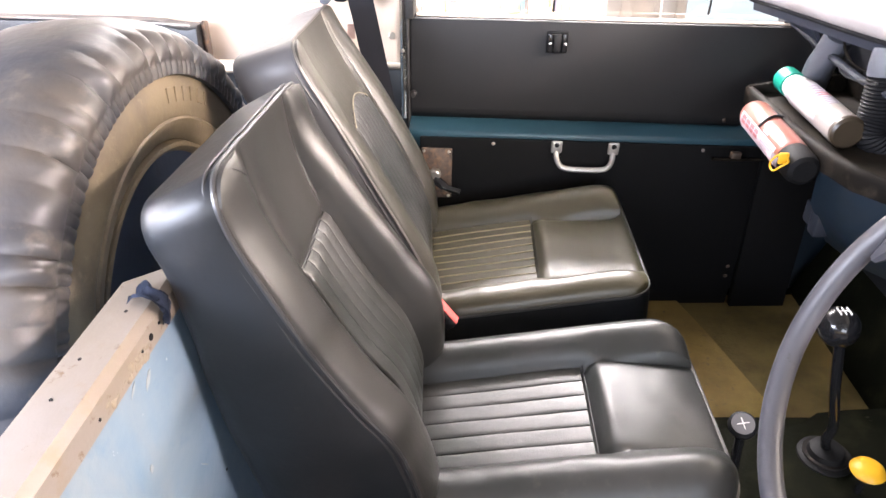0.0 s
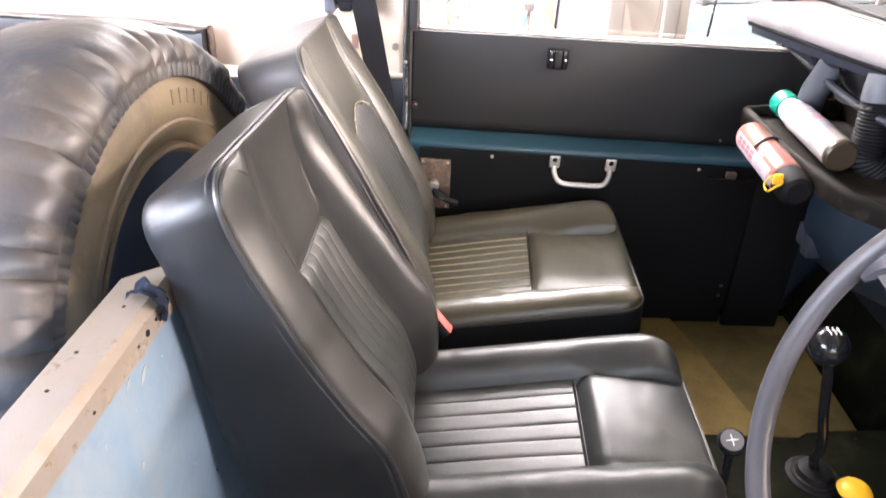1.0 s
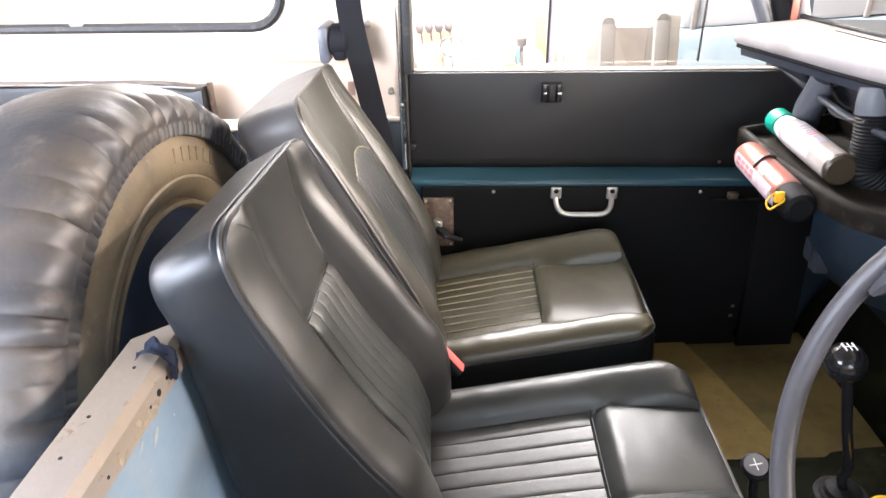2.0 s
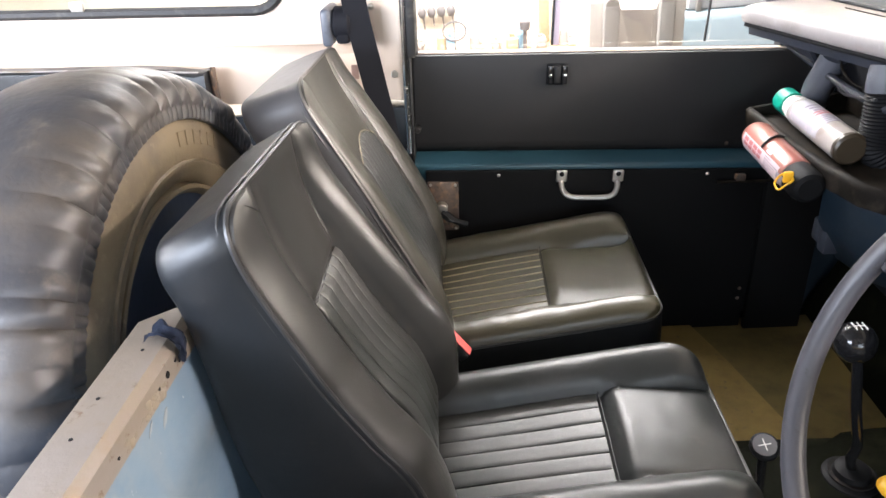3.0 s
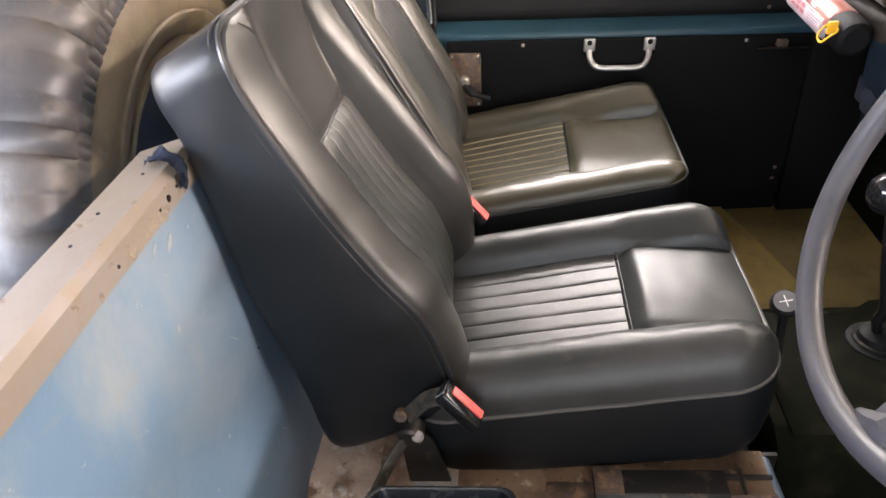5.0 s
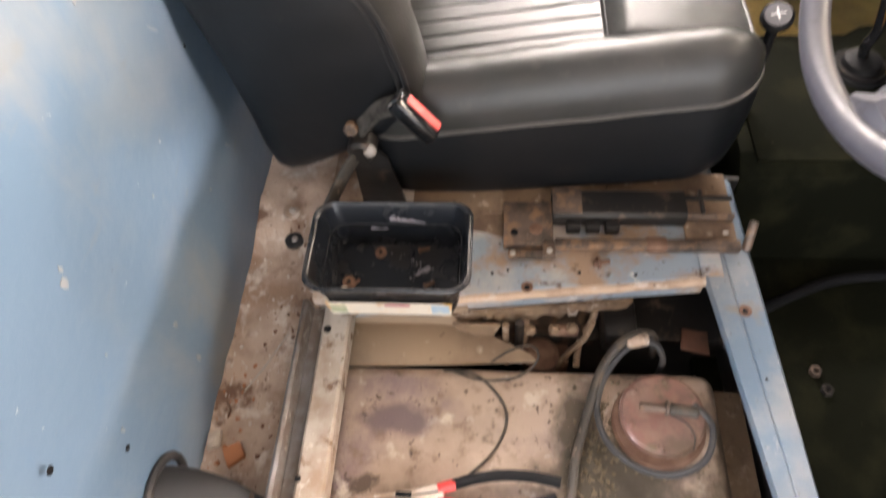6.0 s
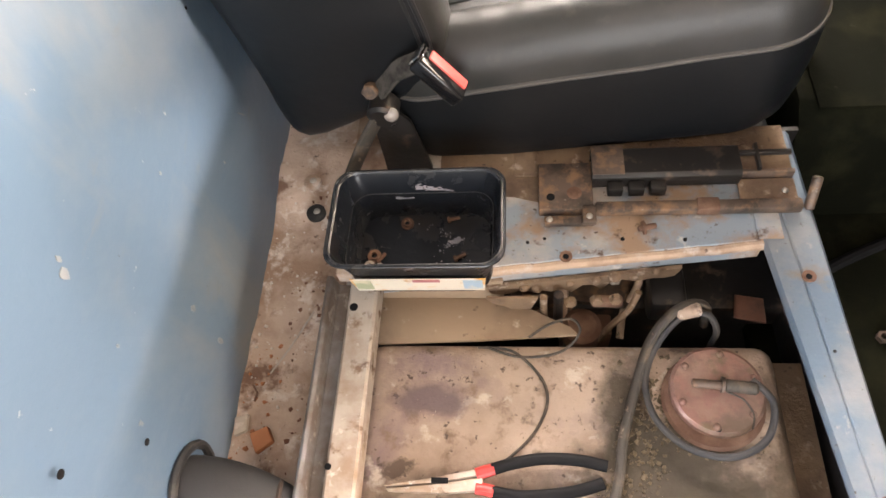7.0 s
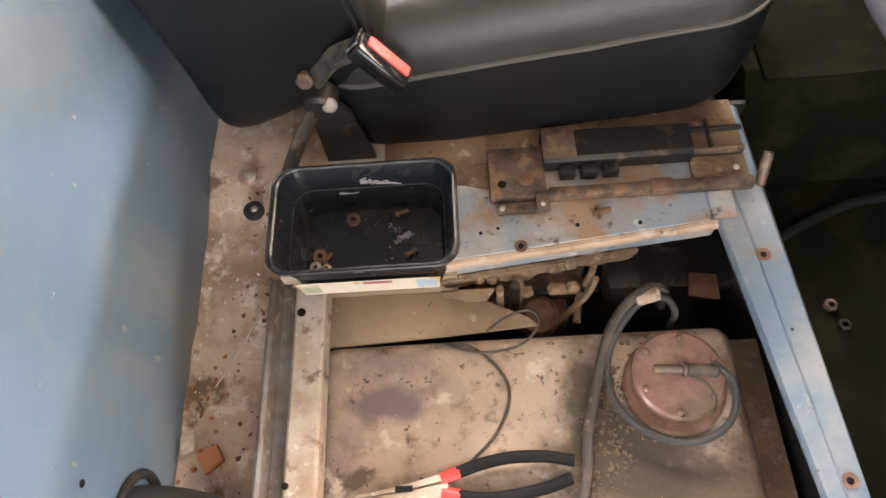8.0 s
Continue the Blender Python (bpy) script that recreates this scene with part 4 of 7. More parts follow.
belt = thing("seat_belt", "black webbing seat belt hanging from its reel on the post", "seat belt", (0.07, 1.1, 0.45), FAR)
part("strap", ribbon(spline([(0.033, 1.06, 1.1), (0.036, 1.06, 0.9), (0.044, 1.06, 0.7), (0.068, 1.06, 0.56), (0.09, 1.06, 0.44), (0.112, 1.04, 0.33)], 6), (1, 0.25, 0), 0.053, 0.003), M_BELT, belt)
part("reel", merge(rod((-0.006, 1.08, 0.646), (0.034, 1.08, 0.646), 0.036, 24, 0.006), box(0.0, 0.03, 1.05, 1.12, 0.606, 0.65, 0.008, 3)), M_BELT, belt, "black round reel housing")
part("reel_plate", box(-0.03, -0.0065, 1.045, 1.15, 0.6, 0.68, 0.01, 3), M_BRACKET, belt, "blue-grey reel bracket")
part("tag", box(0.024, 0.04, 1.072, 1.076, 0.525, 0.556, 0.001), M_CLUTTER_RED, belt, "small red tag")

bench = thing("rear_bench_back", "dark vinyl bench back with a worn silvery top edge", "bench", (-0.5, 1.06, 0.2), FAR)
bench_rings = []
for k in range(61):
    x = -1.5 + 1.205 * k / 60
    sag = 0.012 * smooth01((x + 0.4) / 0.1) * (1 + noise.noise(Vector((x * 40, 2, 1))))
    ring = []
    for y, z in ((1.085, 0.2), (1.085, 0.55), (1.08, 0.56), (1.03, 0.563), (1.022, 0.558), (1.02, 0.545), (1.02, 0.45), (1.02, 0.3), (1.02, 0.2)):
        d = noise.noise(Vector((x * 22, y * 30, z * 18)))
        ring.append((x, y + 0.006 * d * smooth01((x + 0.5) / 0.12), z - sag * smooth01((z - 0.4) / 0.15) + 0.0015 * d))
    bench_rings.append(ring)
part("pad", loft(bench_rings), M_VINYL_SIDE, bench)
part("edge_trim", prism([(1.05, 0.2), (1.08, 0.2), (1.08, 0.556), (1.06, 0.56), (1.05, 0.552)], "x", -0.2945, -0.288, 0.002), M_RUNNER, bench, "brown rusty edge strip")
part("worn_edge", ribbon([(-1.49 + 0.0985 * k, 1.024 + 0.002 * math.sin(3.1 * k), 0.5645 - 0.008 * smooth01((k - 10) / 2)) for k in range(13)], (0, 1, 0.25), 0.005, 0.002), M_FLANGE, bench, "worn silvery top edge")

# ---- spare wheel with its cover ----
WY, WZ = 0.43, 0.295
spare = thing("spare_wheel", "spare wheel in a wrinkled black vinyl cover, standing behind the seats", "wheel", (-0.22, WY, -0.115))


def wheel_rings(profile, n, wobble):
    rings = []
    for k, (r, x, amp) in enumerate(profile):
        ring = []
        for i in range(n):
            a = 2 * math.pi * i / n
            d = amp * wobble(a, k)
            f = 0.3 if k < 6 else 1.0
            ring.append((x + (1.3 if k < 6 else 0.4) * d, WY + (r + f * d) * math.cos(a), WZ + (r + f * d) * math.sin(a)))
        rings.append(ring)
    return rings


def gather(a, k):
    """Padded tucks between narrow creases, of uneven width and reach."""
    turn = 33 * a + 0.5 * math.sin(5 * a + 1) + 0.35 * math.sin(13 * a) + 0.25 * math.sin(29 * a)
    puff = 2 * abs(math.sin(turn)) ** 0.75 - 1.15
    uneven = 0.8 + 0.9 * noise.noise(Vector((7 * math.cos(a), 7 * math.sin(a), 3)))
    big = noise.noise(Vector((5 * math.cos(a), 5 * math.sin(a), k * 0.15)))
    if k < 6:
        stitch = 2 * abs(math.sin(76 * a + 0.8 * math.sin(7 * a) + 0.4 * math.sin(31 * a))) ** 0.8 - 1.2
        return 0.25 * puff + 0.95 * stitch * uneven + 0.3 * big
    reach = max(0.15, 1.15 + 1.1 * noise.noise(Vector((11 * math.cos(a), 11 * math.sin(a), 8))) - 0.1 * (k - 6))
    return puff * uneven * reach + 0.6 * big


cover_profile = [(0.3575, -0.122, 0.0004), (0.3565, -0.1135, 0.0009), (0.3575, -0.1105, 0.0013), (0.366, -0.1098, 0.0016), (0.3745, -0.1104, 0.0014), (0.3778, -0.1108, 0.0008), (0.381, -0.109, 0.0032), (0.388, -0.1085, 0.006), (0.399, -0.112, 0.0064), (0.41, -0.119, 0.005), (0.419, -0.129, 0.0026), (0.427, -0.143, 0.0013), (0.433, -0.162, 0.0006), (0.437, -0.185, 0.0002), (0.438, -0.215, 0), (0.437, -0.25, 0), (0.433, -0.285, 0), (0.415, -0.32, 0), (0.38, -0.335, 0), (0.3, -0.335, 0)]
part("cover", loft(wheel_rings(cover_profile, 1536, gather), True, False), M_COVER, spare, "wrinkled black vinyl cover with a gathered hem", 60)
part("tyre", loft(wheel_rings([(0.375, -0.15, 0), (0.365, -0.122, 0), (0.345, -0.114, 0), (0.32, -0.113, 0), (0.3, -0.116, 0), (0.297, -0.118, 0), (0.293, -0.116, 0), (0.275, -0.121, 0), (0.266, -0.13, 0), (0.26, -0.145, 0), (0.25, -0.17, 0)], 128, lambda a, k: 0), True, False), M_TYRE, spare, "dusty brown tyre sidewall")
part("rim", loft(wheel_rings([(0.262, -0.14, 0), (0.258, -0.128, 0), (0.252, -0.127, 0), (0.247, -0.133, 0), (0.244, -0.16, 0)], 128, lambda a, k: 0), True, False), M_TYRE, spare, "dusty rim flange")
part("disc", loft(wheel_rings([(0.2445, -0.14, 0), (0.235, -0.165, 0), (0.215, -0.185, 0), (0.19, -0.19, 0), (0.15, -0.178, 0), (0.11, -0.178, 0), (0.06, -0.19, 0)], 96, lambda a, k: 0)), M_NAVY, spare, "dark navy painted steel wheel disc")
for k in range(6):
    a = radians(57 + 4.4 * k)
    p = Vector((-0.1132, WY + 0.33 * math.cos(a), WZ + 0.33 * math.sin(a)))
    m_l = Matrix.Translation(p) @ Matrix.Rotation(a - math.pi / 2, 4, "X")
    part("raised_mark", box(-0.001, 0.0018, -0.008, 0.008 if k % 2 else 0.002, -0.011, 0.011, 0.0006, 1, m_l), M_TYRE, spare)

# ---- seats ----


def rounded(p, q, hx, hy, r):
    """Presses the corners of a rectangle round; also gives the distance from the edge."""
    e = min(hx - abs(p), hy - abs(q))
    qx, qy = max(0, abs(p) - hx + r) / r, max(0, abs(q) - hy + r) / r
    if qx > 0 and qy > 0:
        nxq, nyq = qx * math.sqrt(1 - qy * qy / 2), qy * math.sqrt(1 - qx * qx / 2)
        p = math.copysign(hx - r + r * nxq, p)
        q = math.copysign(hy - r + r * nyq, q)
        e = r * max(0.0, 1 - math.hypot(nxq, nyq))
    return p, q, e


def pad_height(x, y, x0, x1, y0, y1, px, py0, py1, crown, low, pad, seed):
    """The stuffed surface over its seam: two side rolls, a low pleated panel behind px and a smooth pad before it."""
    left, right = y - y0, y1 - y
    width = (py0 - y0) if left < right else (y1 - py1)
    crown = crown[0] if left < right else crown[1]
    u = min(left, right) / width
    f_pad = smooth01((x - px + 0.002) / 0.034)
    centre = low + (pad - low) * f_pad
    if u < 1.0:
        if u < 0.5:
            roll = crown * (1 - (1 - u / 0.5) ** 2) ** 0.5
        else:
            k = (u - 0.5) / 0.5
            steep = (1 - k ** 2.4) ** 0.6
            roll = centre - 0.006 + (crown - centre + 0.006) * (steep + (0.5 + 0.5 * math.cos(math.pi * k) - steep) * 0.45 * f_pad)
    else:
        d = min(y - py0, py1 - y)
        roll = centre - 0.006 * math.exp(-d / 0.006) + f_pad * (0.005 * (1 - (2 * (y - py0) / (py1 - py0) - 1) ** 2) + 0.006 - 0.19 * (x - px))
        roll -= 0.005 * math.exp(-((x - px) / 0.005) ** 2)
    g1 = math.sqrt(max(0, 1 - (1 - min(1, max(0, x1 - x) / 0.06)) ** 2))
    g0 = math.sqrt(max(0, 1 - (1 - min(1, max(0, x - x0) / 0.05)) ** 2))
    return roll * g1 * g0 + (0.0026 * noise.noise(Vector((x * 9, y * 9, seed))) + 0.0014 * noise.noise(Vector((x * 34, y * 20, seed)))) * g1


def spread(a):
    return math.sin(a * math.pi / 2) * 0.35 + a * 0.65


def cushion_mesh(xr, xf, y0, y1, edge, px, py0, py1, seed, crown, low, pad, corner):
    """A stuffed seat cushion: edge(x) is the height of its seam."""
    bm = bmesh.new()
    nx, ny = 90, 90
    cx, cy, hx, hy = (xr + xf) / 2, (y0 + y1) / 2, (xf - xr) / 2, (y1 - y0) / 2
    top = []
    for i in range(nx + 1):
        row = []
        for j in range(ny + 1):
            p, q, e = rounded(spread(-1 + 2 * i / nx) * hx, spread(-1 + 2 * j / ny) * hy, hx, hy, corner)
            x, y = cx + p, cy + q
            lim = max(crown) * math.sqrt(max(0, 1 - (1 - min(1, e / (0.7 * corner))) ** 2))
            z = edge(x) + min(lim, pad_height(x, y, xr, xf, y0, y1, px, py0, py1, crown, low, pad, seed))
            row.append(bm.verts.new((x, y, z)))
        top.append(row)
    for i in range(nx):
        for j in range(ny):
            bm.faces.new((top[i][j], top[i + 1][j], top[i + 1][j + 1], top[i][j + 1]))
    rim_v = [top[i][0] for i in range(nx + 1)] + [top[nx][j] for j in range(1, ny + 1)] + [top[i][ny] for i in range(nx - 1, -1, -1)] + [top[0][j] for j in range(ny - 1, 0, -1)]
    return bm, [v.co.copy() for v in rim_v]


def pleat_strip(path, side, width, crown, power=9):
    """One padded pleat along a path, its width along side."""
    rings = []
    P = [Vector(p) for p in path]
    n = len(P)
    s = Vector(side).normalized()
    for i, p in enumerate(P):
        t = (P[min(i + 1, n - 1)] - P[max(i - 1, 0)]).normalized()
        up = s.cross(t).normalized()
        if up.dot(Vector((0.3, 0, 1))) < 0:
            up = -up
        f = math.sqrt(min(1, (i + 0.25) / 1.5, (n - 0.75 - i) / 1.5))
        ring = [p - s * width * 0.5 - up * 0.004]
        for k in range(9):
            v = (-1, -0.96, -0.85, -0.5, 0, 0.5, 0.85, 0.96, 1)[k]
            ring.append(p + s * (width * 0.5 * v * 0.985) + up * (crown * f * math.sqrt(max(0, 1 - abs(v) ** power))))
        ring.append(p + s * width * 0.5 - up * 0.004)
        rings.append(ring)
    return loft(rings)


# side profiles of the backrests, (x, z) from the bottom to the top, and how far the far edge stands off from the near one
MIDDLE_BACK = ([(0.245, 0.12), (0.25, 0.17), (0.243, 0.228), (0.224, 0.295), (0.186, 0.358), (0.147, 0.434), (0.112, 0.518), (0.086, 0.59), (0.074, 0.655)],
               [(0.062, 0.018), (0.047, 0.08), (0.041, 0.16), (0.029, 0.25), (0.015, 0.33), (0.0105, 0.41), (0.009, 0.48), (0.002, 0.55), (-0.016, 0.615)],
               (0.0, -0.014), (0.014, 0.012, 0.024, 0.02), 0.05)
PASSENGER_BACK = ([(0.236, 0.12), (0.238, 0.18), (0.226, 0.25), (0.196, 0.325), (0.158, 0.41), (0.125, 0.483), (0.091, 0.555), (0.062, 0.614), (0.044, 0.662)],
                  [(0.062, 0.018), (0.047, 0.08), (0.041, 0.16), (0.029, 0.25), (0.015, 0.33), (0.0105, 0.41), (0.006, 0.5), (-0.04, 0.575), (-0.062, 0.632)],
                  (-0.019, -0.02), (0.01, 0.008, 0.012, 0.007), 0.062)


def on_table(table, s):
    """A smooth curve through a table at s (0 to 1)."""
    k = s * (len(table) - 1)
    i = min(int(k), len(table) - 2)
    t = k - i
    p0, p1, p2, p3 = [Vector(table[min(max(i + d, 0), len(table) - 1)]) for d in (-1, 0, 1, 2)]
    return 0.5 * ((2 * p1) + (p2 - p0) * t + (2 * p0 - 5 * p1 + 4 * p2 - p3) * t * t + (3 * p1 - p0 - 3 * p2 + p3) * t ** 3)


def back_level(s, v, back):
    """Front and rear points of the backrest at s (0 bottom, 1 top) and v (0 near edge, 1 far edge), and the way out of the front."""
    front, rear, skew, crowns, corner = back
    f, r = on_table(front, s), on_table(rear, s)
    t = on_table(front, min(s + 0.03, 1)) - on_table(front, max(s - 0.03, 0))
    off = Vector((skew[0] * v, 0, skew[1] * v * s))
    out = Vector((t.y, 0, -t.x)).normalized()
    return Vector((f.x, 0, f.y)) + off, Vector((r.x, 0, r.y)) + off * (1.0 if s > 0.8 else 0.0), out


def back_depth(s, y, y0, y1, py0, py1, crowns, seed):
    """How far the front face stands out: rolls that swell downwards, round a sunk panel that is smooth above and pleated below."""
    near = y - y0 < y1 - y
    width = (py0 - y0) if near else (y1 - py1)
    u = min(y - y0, y1 - y) / width
    lower = smooth01((0.93 - s) / 0.4)
    crown = crowns[0] + 0.006 * lower if near else crowns[1] + crowns[2] * smooth01((s - 0.1) / 0.3) * lower
    across = smooth01((y - py0) / (py1 - py0))
    centre = -crowns[3] * smooth01((1.0 - s) / 0.3) * (0.35 + 0.65 * across + 0.3 * lower * (1 - across)) 
    if u < 1:
        if u < 0.5:
            d = crown * (1 - (1 - u / 0.5) ** 2) ** 0.5
        else:
            k = (u - 0.5) / 0.5
            steep = (1 - k ** 2.6) ** 0.6
            soft = 0.5 + 0.5 * math.cos(math.pi * k)
            mix = (1.0 - 0.3 * lower) if near else 0.12
            d = centre - 0.004 + (crown - centre + 0.004) * (steep + (soft - steep) * mix)
    else:
        d = centre - 0.004 * math.exp(-min(y - py0, py1 - y) / 0.008)
        d -= 0.004 * math.exp(-((s - 0.704) / 0.006) ** 2) if crowns[2] > 0.02 else 0.0
    end = math.sqrt(max(0, 1 - (1 - min(1, (1.005 - s) / 0.07)) ** 2)) * math.sqrt(max(0, 1 - (1 - min(1, (s + 0.01) / 0.05)) ** 2))
    return d * end + 0.0015 * noise.noise(Vector((s * 5, y * 9, seed))) + 0.0003 * noise.noise(Vector((s * 16, y * 26, seed)))


def back_surface(s, y, y0, y1, back, py0, py1, corner_e=1.0):
    """A point of the front face, pushed out of it."""
    f, r, n = back_level(s, (y - y0) / (y1 - y0), back)
    d = back_depth(s, y, y0, y1, py0, py1, back[3], y0)
    lim = 0.08 * math.sqrt(max(0, 1 - (1 - min(1, corner_e)) ** 2))
    p = f + n * min(d, lim)
    return Vector((p.x, y, p.z)), n


def backrest_mesh(y0, y1, back, py0, py1):
    """Front face with rounded corners, a boxed band round it, and a plain rear."""
    bm = bmesh.new()
    ns, ny = 110, 110
    hy, hs = (y1 - y0) / 2, 0.28
    cy = (y0 + y1) / 2
    grid_v = []
    info = []
    for i in range(ns + 1):
        row, irow = [], []
        for j in range(ny + 1):
            p, q, e = rounded(spread(-1 + 2 * i / ns) * hs, spread(-1 + 2 * j / ny) * hy, hs, hy, back[4])
            s = (p + hs) / (2 * hs)
            co, n = back_surface(s, cy + q, y0, y1, back, py0, py1, e / (0.95 * back[4]))
            row.append(bm.verts.new(co))
            irow.append((s, cy + q))
        grid_v.append(row)
        info.append(irow)
    for i in range(ns):
        for j in range(ny):
            bm.faces.new((grid_v[i][j], grid_v[i + 1][j], grid_v[i + 1][j + 1], grid_v[i][j + 1]))
    order = [(i, 0) for i in range(ns + 1)] + [(ns, j) for j in range(1, ny + 1)] + [(i, ny) for i in range(ns - 1, -1, -1)] + [(0, j) for j in range(ny - 1, 0, -1)]
    rim_pts = [grid_v[i][j].co.copy() for i, j in order]
    rings = []
    for f, inset in ((0.0, 0.0), (0.08, -0.003), (0.2, -0.005), (0.4, -0.0065), (0.6, -0.006), (0.8, -0.004), (0.92, 0.0), (0.97, 0.005), (0.995, 0.013), (1.0, 0.03)):
        ring = []
        for i, j in order:
            s, y = info[i][j]
            s2 = min(max(0.5 + (s - 0.5) * (1 - inset / hs), 0), 1)
            a2, b2, n = back_level(s2, (y - y0) / (y1 - y0), back)
            p = a2.lerp(b2, f)
            ring.append((p.x + 0.0015 * noise.noise(Vector((y * 15, f * 4, s * 9))), cy + (y - cy) * (1 - inset / hy) + 0.0012 * noise.noise(Vector((s * 11, f * 3, y0))), p.z))
        rings.append(ring)
    band = loft(rings, True, False)
    band.verts.ensure_lookup_table()
    last = len(order) * (len(rings) - 1)
    band.faces.new([band.verts[last + i] for i in range(len(order))])
    return bm, band, rim_pts


def seat(name, label, y0, y1, py0, py1, pleats, px, xf, cushion_mat, back, group, lift, crown, low, pad, corner):
    root = thing(name, label, "seat", (0.4, (y0 + y1) / 2, 0.0), group=group)
    worn = pleats > 7

    def edge(x):
        return 0.123 + lift + 0.146 * (x - 0.28) - 0.1 * max(0.0, x - 0.56) ** 1.5

    bm, rim_pts = cushion_mesh(0.17, xf, y0, y1, edge, px, py0, py1, y0 * 5, crown, low, pad, corner)
    cushion = part("cushion", bm, cushion_mat, root)
    # upright band under the seam
    rings = []
    for f, drop in ((1.0, 0.0), (1.012, 0.12), (1.018, 0.35), (1.014, 0.65), (1.0, 0.88), (0.97, 1.0)):
        ring = []
        for p in rim_pts:
            zb = max(-0.006 + 0.102 * (p.x - 0.226), 0.004)
            cxx, cyy = (0.17 + xf) / 2, (y0 + y1) / 2
            ring.append((cxx + (p.x - cxx) * f, cyy + (p.y - cyy) * f, p.z + (zb - p.z) * drop + 0.002 * noise.noise(p * 14) * (1 - drop)))
        rings.append(ring)
    # the darker vinyl carries the shade below the seam in its colour
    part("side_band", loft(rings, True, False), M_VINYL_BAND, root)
    part("piping", tube([(p.x, p.y, p.z) for p in rim_pts[::3]], 0.003, 7, True), M_VINYL if worn else M_PIPING, root, "thin worn piping")
    w = (py1 - py0) / pleats
    for k in range(pleats):
        y = py0 + w * (k + 0.5)
        path = []
        for i in range(13):
            x = 0.2 + (px - 0.2) * i / 12
            path.append((x, y, edge(x) + low + 0.0048 + 0.0008 * math.sin(x * 21 + k)))
        part("pleat", pleat_strip(path, (0, 1, 0), w, 0.002), cushion_mat, cushion)
        if worn and k:
            part("pleat_seam", tube([(p[0], py0 + w * k, p[2] + 0.0022) for p in path], 0.0015, 6), M_PALE_SEAM, cushion, "pale worn seam")
    part("stitching", rod((px + 0.004, py0 - 0.004, edge(px) + low + 0.0075), (px + 0.004, py1 + 0.004, edge(px) + low + 0.0075), 0.0009, 6), M_THREAD, cushion)
    # backrest
    b0, b1 = y0 + 0.008, y1 - 0.008
    q0, q1 = (py0 + 0.02, py1 + 0.012) if not worn else (py0 + 0.005, py1 - 0.005)
    cy_b = (b0 + b1) / 2
    face, boxing, ring = backrest_mesh(b0, b1, back, q0, q1)
    rest = part("backrest", face, M_VINYL_WORN if worn else M_VINYL, root)
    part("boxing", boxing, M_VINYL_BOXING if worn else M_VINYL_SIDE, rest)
    part("piping", tube([(p.x, p.y, p.z) for p in ring[::3]], 0.0032, 7, True), M_PIPING if worn else M_VINYL_GLOSS, rest, "thin piping")
    a_l, b_l, n_l = back_level(0.5, 0.5, back)
    inward = (b_l - a_l).normalized() * 0.009
    part("piping", tube([(p.x + inward.x, cy_b + (p.y - cy_b) * 1.006, p.z + inward.z) for p in ring[::3]], 0.0022, 7, True), M_VINYL_GLOSS, rest, "second row of piping")
    wb = (q1 - q0 - 0.01) / pleats
    for k in range(pleats):
        y = q0 + 0.005 + wb * (k + 0.5)
        reach = 0.54 if not worn else 0.47 + 0.055 * math.sin(math.pi * (k + 0.5) / pleats)
        path = [back_surface(0.16 + reach * (1 - (1 - i / 16) ** 1.35), y, b0, b1, back, q0, q1)[0] for i in range(17)]
        part("pleat", pleat_strip(path, (0, 1, 0), wb, 0.005, 7), M_VINYL_TOP, rest)
    if worn:
        part("bolster_seam", tube([back_surface(0.93 - 0.05 * k, q1 + 0.003, b0, b1, back, q0, q1)[0] + Vector((0.003, 0, 0.0015)) for k in range(14)], 0.0009, 6), M_PIPING, rest, "pale seam beside the bolster")
        part("panel_seam", tube([back_surface(0.638 + 0.055 * math.sin(math.pi * k / 12), q0 + 0.004 + (q1 - q0 - 0.008) * k / 12, b0, b1, back, q0, q1)[0] + Vector((0.004, 0, 0.002)) for k in range(13)], 0.001, 6), M_PALE_SEAM, rest, "pale seam round the pleats")
    else:
        crease = [back_surface(0.978 - 0.0055 * k, b0 + 0.042 + 0.0032 * k, b0, b1, back, q0, q1)[0] + Vector((0.0004, 0, 0.0002)) for k in range(8)]
        part("crease", tube(crease, [0.0003, 0.0007, 0.0009, 0.0009, 0.0009, 0.0008, 0.0006, 0.0003], 6), M_THREAD, rest, "short dark crease in the vinyl")
    return root


seat("middle_seat", "black vinyl middle seat with pleated cushion and worn bolsters", 0.13, 0.50, 0.225, 0.409, 6, 0.485, 0.664, M_VINYL_TOP, MIDDLE_BACK, "front seats", 0.0, (0.064, 0.064), 0.018, 0.036, 0.07)
seat("passenger_seat", "worn black vinyl passenger seat with fine pleats and an olive cushion", 0.57, 0.985, 0.648, 0.888, 9, 0.435, 0.636, M_VINYL_OLD, PASSENGER_BACK, "front seats", 0.03, (0.03, 0.036), 0.0, 0.004, 0.045)

# ---- seat box, tank and cavity ----
sbox = thing("seat_box", "worn blue and galvanised seat box, its lid removed", "seat box", (0.4, 0.1, FLOOR))


def near_edge(x):
    """The opening's far edge runs slightly askew."""
    return -0.046 + 0.046 * (x - 0.176) / 0.44


